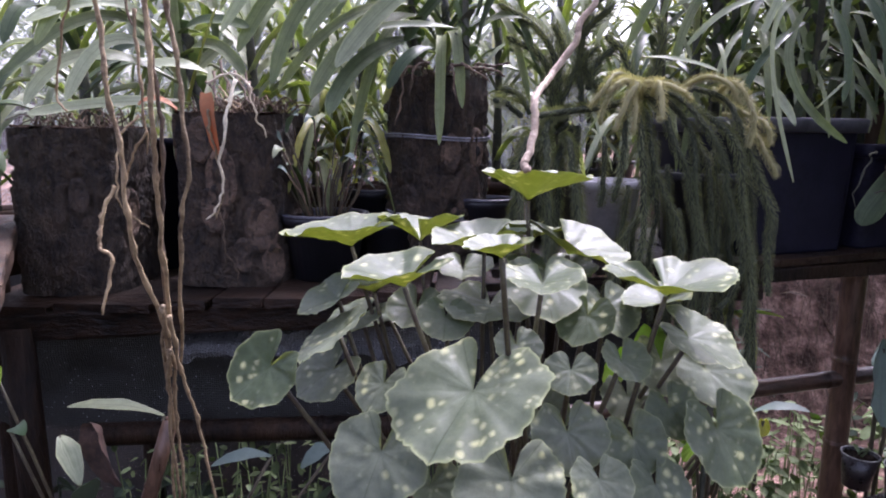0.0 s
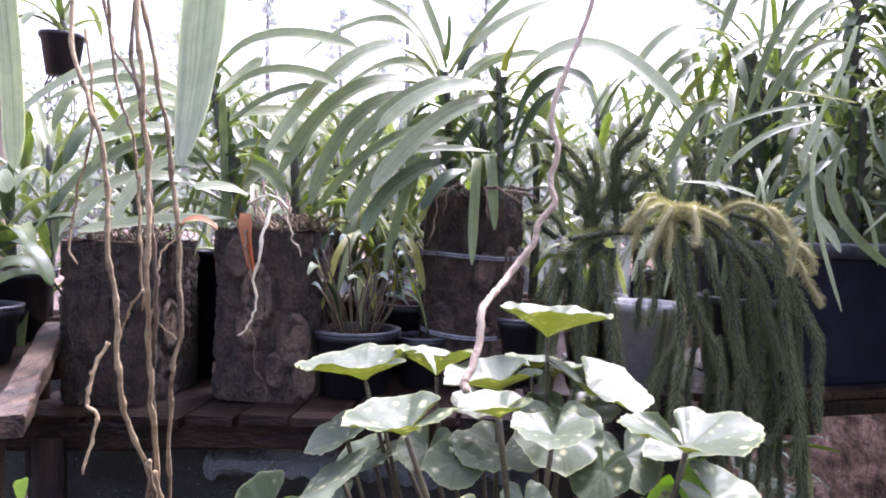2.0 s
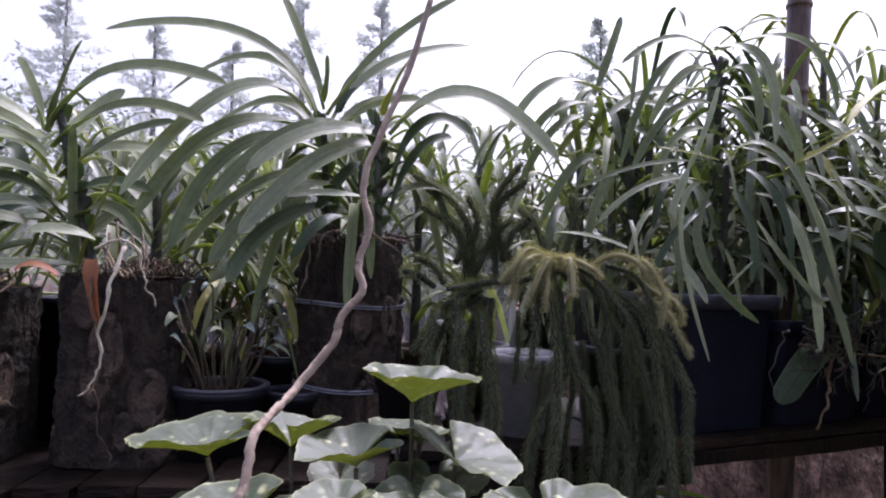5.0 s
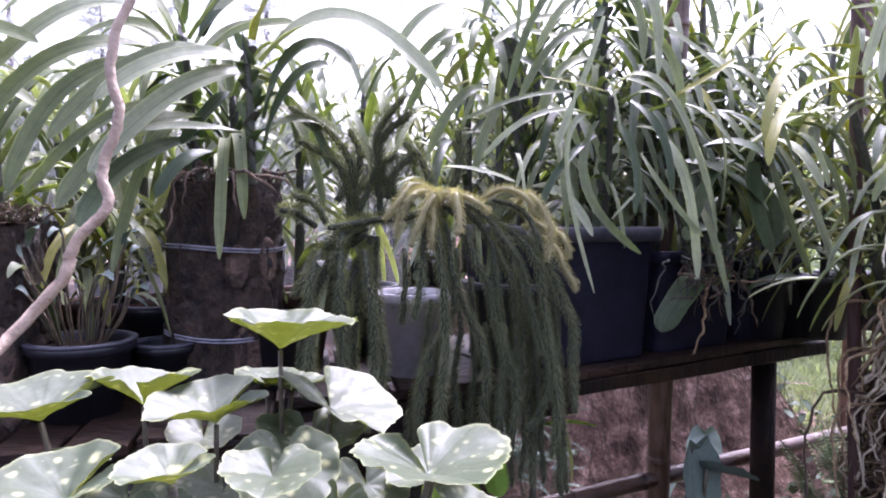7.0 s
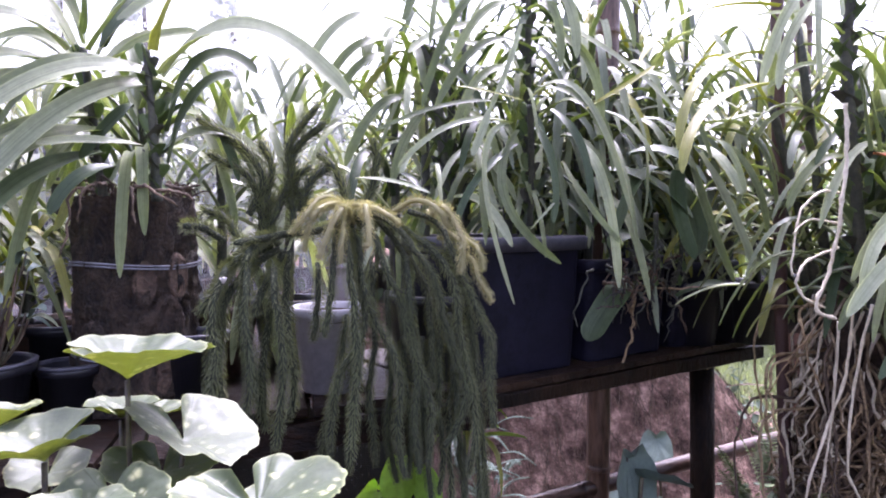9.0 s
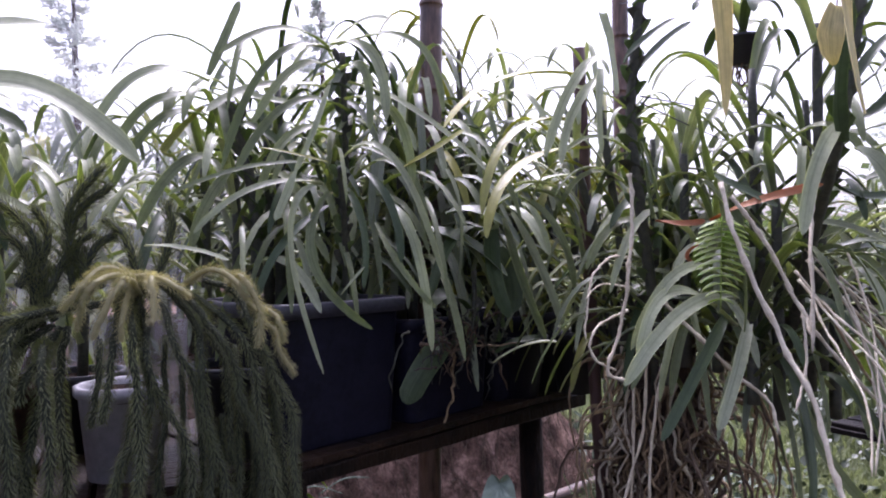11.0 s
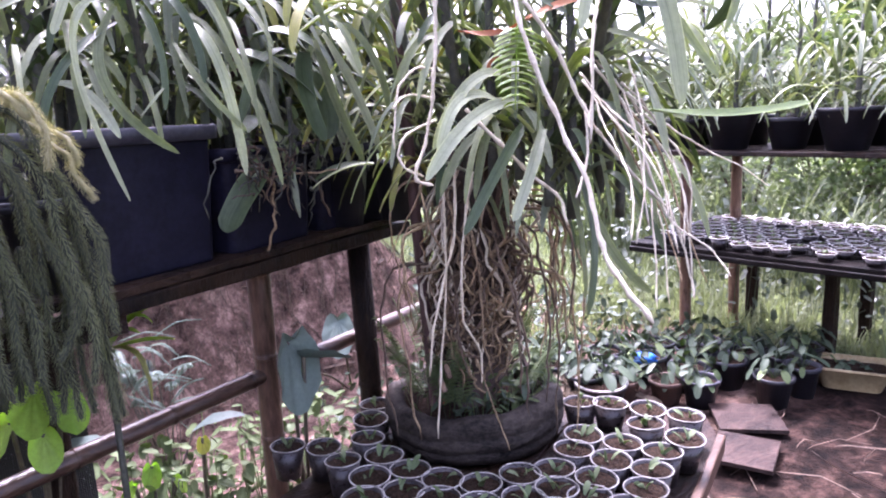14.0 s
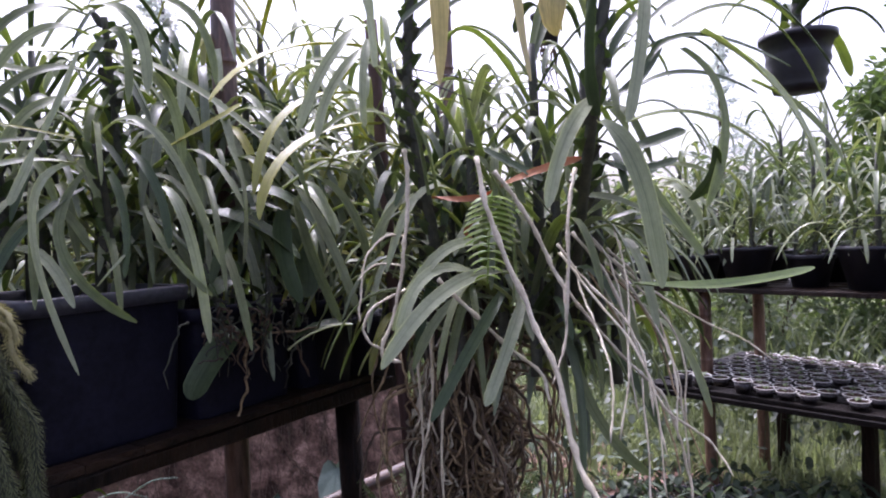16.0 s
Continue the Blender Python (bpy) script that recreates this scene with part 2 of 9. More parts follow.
M_SHELF_LEAF = leafy("shelf_orchid_leaf", (0.13, 0.162, 0.105), (0.28, 0.315, 0.215), 0.34, 0.45, glow=(1.4, 1.5, 0.85), keel=True)
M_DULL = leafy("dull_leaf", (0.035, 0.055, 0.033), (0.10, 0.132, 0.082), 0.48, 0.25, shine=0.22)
M_RED_PLANK = surface("red_brown_board", (0.012, 0.0075, 0.006), (0.068, 0.042, 0.033), 14, 0.65, 0.9, 90, stretch=(0.5, 1, 1), specular=0.2, depth=0.02)
M_LIME = leafy("lime_leaf", (0.24, 0.36, 0.05), (0.38, 0.50, 0.10), 0.4, 0.55, glow=(1.6, 1.8, 0.6))
M_GRASS = leafy("grass_blade", (0.12, 0.148, 0.078), (0.27, 0.30, 0.175), 0.55, 0.35, glow=(1.2, 1.3, 0.75), shine=0.2)
M_WEED = leafy("weed_leaf", (0.06, 0.09, 0.04), (0.17, 0.215, 0.10), 0.55, 0.35, shine=0.15)
M_HEDGE = leafy("hedge_leaf", (0.10, 0.125, 0.085), (0.20, 0.23, 0.16), 0.45, 0.3)
# Near-white: the haze over the distant trees is put into the needle colour.
M_NEEDLE_HAZED = leafy("hazed_conifer_needles", (0.56, 0.60, 0.55), (0.68, 0.72, 0.66), 0.8, 0.5, glow=(1, 1, 1))
M_CLUB = leafy("tassel_fern_green", (0.070, 0.082, 0.038), (0.175, 0.19, 0.095), 0.45, 0.28, glow=(1.3, 1.35, 0.7), shine=0.3)
M_CLUB_CORE = surface("tassel_fern_core", (0.02, 0.026, 0.014), (0.065, 0.078, 0.042), 60, 0.8, 0.8, 400)
M_CLUB_YELLOW = leafy("tassel_fern_yellow", (0.25, 0.24, 0.11), (0.42, 0.39, 0.21), 0.5, 0.3, glow=(1.3, 1.3, 0.8))
M_FERN = leafy("fern_frond", (0.24, 0.33, 0.07), (0.38, 0.46, 0.13), 0.45, 0.4)
M_ROOT = surface("aerial_root", (0.11, 0.070, 0.034), (0.43, 0.315, 0.172), 34, 0.75, 0.6, 170, vary=0.35)
M_ROOT_PALE = surface("pale_root", (0.42, 0.355, 0.235), (0.74, 0.67, 0.50), 25, 0.6, 0.3, 140, vary=0.25)
M_ROOT_TAN = surface("tan_root", (0.30, 0.215, 0.145), (0.54, 0.42, 0.31), 60, 0.65, 0.4, 260)
M_ROOT_DARK = surface("old_root", (0.045, 0.03, 0.019), (0.18, 0.125, 0.078), 30, 0.85, 0.6, 160, vary=0.3)
M_STEM = surface("petiole", (0.05, 0.035, 0.025), (0.11, 0.10, 0.05), 30, 0.5, 0.3, 120)
M_CANE = surface("orchid_stem", (0.03, 0.035, 0.025), (0.08, 0.08, 0.05), 30, 0.6, 0.4, 120)
M_SCAR = surface("leaf_scar", (0.02, 0.0135, 0.009), (0.14, 0.09, 0.058), 22, 0.65, 0.8, 120, vary=0.45, depth=0.025)
M_LOG = surface("fern_trunk", (0.006, 0.0044, 0.003), (0.076, 0.050, 0.030), 30, 0.7, 1.0, 150, stretch=(1, 1, 0.7), depth=0.03)
M_WOOD = surface("wet_wood", (0.004, 0.0025, 0.0016), (0.036, 0.0185, 0.0095), 14, 0.5, 1.0, 90, stretch=(0.35, 1, 1), specular=0.22, depth=0.02)
M_WOOD_PALE = surface("weathered_plank", (0.010, 0.0058, 0.0036), (0.125, 0.078, 0.05), 30, 0.45, 1.0, 120, stretch=(1, 0.25, 1), depth=0.02, specular=0.35)
M_BAMBOO = surface("old_bamboo", (0.055, 0.028, 0.017), (0.26, 0.15, 0.098), 8, 0.34, 0.5, 80, stretch=(1, 1, 0.2))
M_RAIL = surface("dark_bamboo", (0.022, 0.012, 0.008), (0.125, 0.072, 0.046), 12, 0.36, 0.6, 80, stretch=(0.3, 0.6, 1))
M_PALE_POLE = surface("pale_bamboo", (0.16, 0.11, 0.075), (0.42, 0.33, 0.25), 10, 0.5, 0.4, 60, stretch=(1, 1, 0.2))
M_POST = surface("dark_post", (0.005, 0.0033, 0.0022), (0.030, 0.0165, 0.0088), 12, 0.6, 0.9, 70, stretch=(1, 1, 0.25), specular=0.16, depth=0.02)
M_STICK = surface("brown_stake", (0.07, 0.035, 0.03), (0.14, 0.08, 0.065), 9, 0.6, 0.4, 60, stretch=(1, 1, 0.25))
M_BLACK = surface("black_plastic", (0.008, 0.008, 0.011), (0.02, 0.02, 0.026), 12, 0.42, 0.08, 90)
M_NAVY = surface("dark_planter_plastic", (0.006, 0.006, 0.012), (0.014, 0.0135, 0.026), 12, 0.5, 0.08, 90, specular=0.14)
M_RIM = surface("scuffed_rim", (0.02, 0.02, 0.03), (0.07, 0.07, 0.085), 12, 0.45, 0.08, 90)
M_WHITE_POT = surface("white_plastic", (0.32, 0.315, 0.335), (0.50, 0.49, 0.52), 14, 0.5, 0.15, 80)
M_CUP_RIM = surface("cup_rim", (0.16, 0.145, 0.12), (0.62, 0.59, 0.52), 70, 0.45, 0.15, 260)
M_TRAY_RIM = surface("tray_cup_rim", (0.40, 0.375, 0.32), (0.76, 0.73, 0.65), 40, 0.5, 0.1, 200)
M_CUP = surface("smoky_cup", (0.014, 0.011, 0.011), (0.05, 0.04, 0.037), 20, 0.3, 0.05, 90)
M_TERRA = surface("brown_clay", (0.035, 0.018, 0.011), (0.10, 0.053, 0.034), 14, 0.75, 0.4, 80)
M_CREAM = surface("cream_tub", (0.26, 0.19, 0.085), (0.44, 0.35, 0.19), 12, 0.5, 0.2, 60)
M_BLUE = surface("blue_plastic", (0.02, 0.12, 0.5), (0.06, 0.22, 0.65), 9, 0.4, 0.2, 60)
M_SOIL = surface("potting_soil", (0.006, 0.0036, 0.0022), (0.095, 0.055, 0.031), 150, 0.95, 1.0, 420, depth=0.03, specular=0.15)
M_TRAY = surface("black_wet_slat", (0.003, 0.0025, 0.002), (0.014, 0.0105, 0.008), 14, 0.6, 0.8, 90, stretch=(0.5, 1, 1), specular=0.12)
M_RUBBER = surface("old_tyre_rubber", (0.005, 0.0045, 0.004), (0.062, 0.050, 0.040), 11, 0.75, 1.0, 70, specular=0.15, stretch=(1, 1, 1.6))
M_BARK = surface("bark", (0.035, 0.024, 0.018), (0.12, 0.085, 0.065), 14, 0.9, 1.0, 80)
M_WIRE = surface("wire", (0.14, 0.14, 0.16), (0.34, 0.34, 0.38), 30, 0.4, 0.1, 90)
M_LITTER = surface("leaf_litter", (0.04, 0.024, 0.015), (0.17, 0.11, 0.07), 20, 0.8, 0.3, 90, vary=0.45)
M_STRAW = surface("straw_litter", (0.10, 0.065, 0.038), (0.40, 0.30, 0.19), 20, 0.75, 0.3, 90, vary=0.45)
M_RED = surface("red_petal", (0.5, 0.03, 0.02), (0.7, 0.06, 0.03), 20, 0.5, 0.1, 90)
M_FLOWER = surface("white_petal", (0.6, 0.58, 0.52), (0.8, 0.78, 0.72), 20, 0.5, 0.1, 90)
M_NET = netting("black_shade_cloth", (0.046, 0.046, 0.041), 0.0045, 0.86, 0.45, drop_glints=True, specular=0.25)
# Paler thread than M_NET: part of the fold's sheen is put into colour.
M_NET_WET = netting("wet_shade_cloth", (0.10, 0.10, 0.10), 0.0055, 0.80, 0.16, drop_glints=True)
M_NET_THIN = netting("thin_shade_cloth", (0.5, 0.52, 0.55), 0.006, 0.10, 0.5, 0.6)


# ---- shape helpers ----
def mesh_of(name, verts, faces, material, smooth=True, uvs=None):
    me = bpy.data.meshes.new(name)
    me.from_pydata([tuple(v) for v in verts], [], faces)
    if smooth:
        me.polygons.foreach_set("use_smooth", [True] * len(me.polygons))
    if uvs is not None:
        layer = me.uv_layers.new(name="uv")
        for loop in me.loops:
            layer.data[loop.index].uv = uvs[loop.vertex_index]
    me.materials.append(material)
    me.update()
    return me


def part(name, made, material, parent=None, label=""):
    """Links verts and faces, or a bmesh, as one mesh object under its parent."""
    if isinstance(made, bmesh.types.BMesh):
        me = bpy.data.meshes.new(name)
        made.to_mesh(me)
        made.free()
        me.polygons.foreach_set("use_smooth", [True] * len(me.polygons))
        me.materials.append(material)
    else:
        uvs = None
        if name == "leaf" and len(made) == 2 and len(made[0]) % 6 == 0:
            rows = max(1, len(made[0]) // 6 - 1)
            uvs = [(0.5 * (i % 3), (i // 6) / rows) for i in range(len(made[0]))]
        me = mesh_of(name, made[0], made[1], material, *made[2:]) if uvs is None else mesh_of(name, made[0], made[1], material, True, uvs)
    ob = new(name, me)
    if parent is not None:
        ob.parent = parent
        ob.matrix_parent_inverse = parent.matrix_world.inverted()
    return tagged(ob, label)


def thing(name, at, label, category, group="", kind=""):
    e = new(name)
    e.empty_display_size = 0.05
    e.location = at
    e.matrix_world = Matrix.Translation(at)
    return tagged(e, label, category, group, kind)


def curve3(b, m, e, s):
    """A point at s of the arc from b through m to e."""
    c = 2 * m - 0.5 * (b + e)
    return (1 - s) ** 2 * b + 2 * s * (1 - s) * c + s * s * e


def strap(b, m, e, w, twist=0.0, fold=0.45, n=12, blunt=0.88, thick=0.0016, wave=0.0, base=0.6, face=22.0):
    """A strap-shaped leaf with a folded midrib: an upper and a lower skin that meet at the edges."""
    b, m, e = (np.array(v, float) for v in (b, m, e))
    at = [blunt * i / (n - 3) for i in range(n - 2)] + [blunt + (1 - blunt) * q for q in (0.55, 0.86, 1.0)]
    pts = [curve3(b, m, e, s) for s in at]
    w = 1.2 * w
    h = e - b
    h[2] = 0
    if np.linalg.norm(h) < 0.02:
        h = np.array((0.3, -1, 0))
    h /= np.linalg.norm(h)
    side0 = np.array((-h[1], h[0], 0))
    verts, faces = [], []
    for i, p in enumerate(pts):
        t = pts[min(i + 1, n)] - pts[max(i - 1, 0)]
        t /= np.linalg.norm(t) + 1e-9
        s = at[i]
        up = np.cross(side0, -t)
        up /= np.linalg.norm(up) + 1e-9
        a = radians(twist) * s + wave * math.sin(s * 9) + radians(face) * (1 if side0[1] > 0 else -1) * min(1.0, 0.2 + 2 * s)
        side = math.cos(a) * side0 + math.sin(a) * up
        up = np.cross(side, -t)
        up /= np.linalg.norm(up) + 1e-9
        k = min(1.0, base + 1.6 * s) * (1 - 0.22 * s)
        if s > blunt:
            q = (s - blunt) / (1 - blunt)
            k *= max(0.12, math.sqrt(max(0.0, 1 - q * q)) * (1 - 0.2 * q))
        hw = 0.5 * w * k
        rise = hw * fold * (1.0 - 0.5 * s)
        verts += [p + side * hw + up * rise, p, p - side * hw + up * rise]
        verts += [p + side * hw + up * (rise - 0.0003), p - up * thick, p - side * hw + up * (rise - 0.0003)]
    for i in range(n):
        o, q = 6 * i, 6 * i + 6
        faces += [(o, q, q + 1, o + 1), (o + 1, q + 1, q + 2, o + 2), (o + 3, o + 4, q + 4, q + 3), (o + 4, o + 5, q + 5, q + 4)]
    return verts, faces


def blade(owner, b, m, e, w, material):
    """A strap leaf of an orchid whose face turns part of the way to the open side of the bench."""
    part("leaf", strap(b, m, e, 0.95 * w, fold=0.4, n=14, blunt=0.9, face=48), material, owner)


def tube(points, radii, n=6, lumps=0.0, seed=0, close=True):
    """A tube along points, with a radius at each, lumpy where asked."""
    pts = [np.array(p, float) for p in points]
    r = random.Random(seed)
    verts, faces = [], []
    ref = np.array((0.31, 0.87, 0.38))
    for i, p in enumerate(pts):
        t = pts[min(i + 1, len(pts) - 1)] - pts[max(i - 1, 0)]
        t /= np.linalg.norm(t) + 1e-9
        a = np.cross(t, ref)
        a /= np.linalg.norm(a) + 1e-9
        b = np.cross(t, a)
        rad = radii[i] if hasattr(radii, "__len__") else radii
        for k in range(n):
            ang = 2 * math.pi * k / n
            verts.append(p + (math.cos(ang) * a + math.sin(ang) * b) * rad * (1 + lumps * (r.random() - 0.5)))
    for i in range(len(pts) - 1):
        for k in range(n):
            faces.append((i * n + k, i * n + (k + 1) % n, (i + 1) * n + (k + 1) % n, (i + 1) * n + k))
    if close:
        faces += [tuple(range(n - 1, -1, -1)), tuple((len(pts) - 1) * n + k for k in range(n))]
    return verts, faces


def smooth_path(points, per=6):
    """A Catmull-Rom path through a few points."""
    p = [np.array(v, float) for v in points]
    p = [2 * p[0] - p[1]] + p + [2 * p[-1] - p[-2]]
    out = []
    for i in range(1, len(p) - 2):
        for k in range(per):
            s = k / per
            out.append(0.5 * (2 * p[i] + (p[i + 1] - p[i - 1]) * s + (2 * p[i - 1] - 5 * p[i] + 4 * p[i + 1] - p[i + 2]) * s * s + (3 * p[i] - p[i - 1] - 3 * p[i + 1] + p[i + 2]) * s ** 3))
    out.append(p[-2])
    return out


def root_mesh(points, r0, r1, seed=0, wiggle=0.004, knots=True, per=7, n=6):
    """An aerial root: a wandering tube, thicker at its joints."""
    rr = random.Random(seed)
    path = smooth_path(points, per)
    off = np.zeros(3)
    pts, rad = [], []
    for i, p in enumerate(path):
        off = 0.75 * off + wiggle * np.array((rr.uniform(-1, 1), rr.uniform(-1, 1), rr.uniform(-0.4, 0.4)))
        s = i / (len(path) - 1)
        pts.append(p + off * min(1, 6 * s))
        k = 1 + (rr.uniform(0.25, 0.6) if knots and i % 4 == 0 else 0)
        rad.append((r0 + (r1 - r0) * s) * k * (0.45 if i == len(path) - 1 else 1))
    return tube(pts, rad, n, 0.12, seed)


def node_stem(points, r0, r1, parent, seed=0):
    """An orchid stem hidden by the clasping bases of its old and living leaves, in two ranks."""
    path = [Vector(p) for p in smooth_path(points, 14)]
    n = len(path)
    part("stem", tube(path, [(r0 + (r1 - r0) * i / (n - 1)) * 0.7 for i in range(n)], 8, 0.1, seed), M_CANE, parent)
    rr = random.Random(seed)
    travelled, k = 0.0, 0
    for i in range(1, n - 1):
        travelled += (path[i] - path[i - 1]).length
        if travelled < 0.014:
            continue
        travelled = 0.0
        k += 1
        d = (path[i + 1] - path[i - 1]).normalized()
        side = d.cross(Vector((0.35, 0.9, 0.1))).normalized() * (1 if k % 2 else -1)
        r = r0 + (r1 - r0) * i / n
        b = path[i] - side * r * 0.25
        m = path[i] + side * r * 0.95 + d * r * 1.5
        e = path[i] + side * r * rr.uniform(1.2, 1.9) + d * r * rr.uniform(2.4, 3.4)
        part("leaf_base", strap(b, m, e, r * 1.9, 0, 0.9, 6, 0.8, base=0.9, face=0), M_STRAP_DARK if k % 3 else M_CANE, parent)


def lathe(profile, n=28, jag=0.0, seed=0, cx=1.0, cy=1.0):
    """A turned shape from (radius, height) pairs."""
    r = random.Random(seed)
    verts, faces = [], []
    for rad, z in profile:
        for k in range(n):
            a = 2 * math.pi * k / n
            q = rad * (1 + jag * (r.random() - 0.5))
            verts.append((q * math.cos(a) * cx, q * math.sin(a) * cy, z))
    for i in range(len(profile) - 1):
        for k in range(n):
            faces.append((i * n + k, i * n + (k + 1) % n, (i + 1) * n + (k + 1) % n, (i + 1) * n + k))
    return verts, faces


def moved(made, m):
    return ([m @ Vector(v) for v in made[0]], *made[1:])


def joined(*pieces):
    verts, faces = [], []
    for v, f in pieces:
        o = len(verts)
        verts += list(v)
        faces += [tuple(i + o for i in q) for q in f]
    return verts, faces


def board(a, b, width, height, sag=0.0, seed=0, n=8, up=(0, 0, 1)):
    """A rough-sawn board from a to b, with chamfered, slightly uneven edges."""
    rr = random.Random(seed)
    a, b = np.array(a, float), np.array(b, float)
    t = (b - a) / np.linalg.norm(b - a)
    s = np.cross(t, np.array(up, float))
    s /= np.linalg.norm(s)
    u = np.cross(s, t)
    c = min(width, height) * 0.12
    ring = [(-width / 2 + c, -height / 2), (width / 2 - c, -height / 2), (width / 2, -height / 2 + c), (width / 2, height / 2 - c), (width / 2 - c, height / 2), (-width / 2 + c, height / 2), (-width / 2, height / 2 - c), (-width / 2, -height / 2 + c)]
    verts, faces = [], []
    for i in range(n + 1):
        q = i / n
        p = a + (b - a) * q - u * sag * 4 * q * (1 - q)
        for x, y in ring:
            j = 0.06 * min(width, height)
            verts.append(p + s * (x + rr.uniform(-j, j)) + u * (y + rr.uniform(-j, j)))
    for i in range(n):
        for k in range(8):
            faces.append((i * 8 + k, (i + 1) * 8 + k, (i + 1) * 8 + (k + 1) % 8, i * 8 + (k + 1) % 8))
    faces += [tuple(range(8)), tuple(n * 8 + k for k in range(7, -1, -1))]
    return verts, faces, False


def bamboo(a, b, r, seed=0, joint=0.22, bend=0.01):
    """A bamboo pole with swollen joints."""
    rr = random.Random(seed)
    a, b = np.array(a, float), np.array(b, float)
    length = np.linalg.norm(b - a)
    side = np.array((rr.uniform(-1, 1), rr.uniform(-1, 1), rr.uniform(-1, 1)))
    pts, rad = [], []
    marks = sorted({0.0, length} | {min(length, max(0, joint * k + o)) for k in range(int(length / joint) + 1) for o in (-0.02, -0.006, 0, 0.006, 0.02)})
    for d in marks:
        q = d / length
        pts.append(a + (b - a) * q + side * bend * math.sin(math.pi * q))
        near = abs((d / joint) - round(d / joint)) * joint
        rad.append(r * (1.09 if near < 0.003 else 0.98 if near < 0.01 else 1.0))
    return tube(pts, rad, 14, 0.03, seed)


def oval_leaf(length, width, cup=0.15, lobe=0.0, n=18, edge=0.0, seed=0, rings=4, droop=0.0, thick=0.0012):
    """A broad leaf blade on the xy plane: its stalk joins at the origin, the tip is at +y. lobe draws the base back as a heart."""
    rr = random.Random(seed)
    verts, faces = [], []
    outline = []
    for k in range(n + 1):
        a = math.pi * (2 * k / n) - math.pi / 2 - math.pi
        q = (k / n) * 2 * math.pi
        x = 0.5 * width * math.sin(q) * (1 + 0.08 * math.cos(q))
        y = 0.5 * length * (1 - math.cos(q)) - 0.0
        back = math.exp(-((min(q, 2 * math.pi - q)) / 0.9) ** 2)
        notch = math.exp(-((min(q, 2 * math.pi - q)) / 0.28) ** 2)
        y -= lobe * length * (back - notch) * 1.25
        j = 1 + edge * rr.uniform(-1, 1)
        outline.append((x * j, y * j))
    cx, cy = 0.0, 0.04 * length
    for layer in (0, 1):
        o = len(verts)
        verts.append((0, cy, -thick * layer))
        for i in range(1, rings + 1):
            s = i / rings
            for k in range(n + 1):
                x, y = cx + (outline[k][0] - cx) * s, cy + (outline[k][1] - cy) * s
                d = math.hypot(x / (0.5 * width), (y - 0.4 * length) / (0.6 * length))
                z = cup * width * s * s * 0.5 + 0.05 * width * s * math.sin(7 * k / n * 2 * math.pi + seed) * 0.6 - droop * length * max(0, y / length) ** 2
                verts.append((x, y, z - thick * layer * (1 - s)))
        for k in range(n):
            tri = (o, o + 1 + k, o + 2 + k)
            faces.append(tri if layer else tri[::-1])
        for i in range(rings - 1):
            for k in range(n):
                a0, b0 = o + 1 + i * (n + 1) + k, o + 1 + (i + 1) * (n + 1) + k
                quad = (a0, b0, b0 + 1, a0 + 1)
                faces.append(quad if layer else quad[::-1])
    return verts, faces


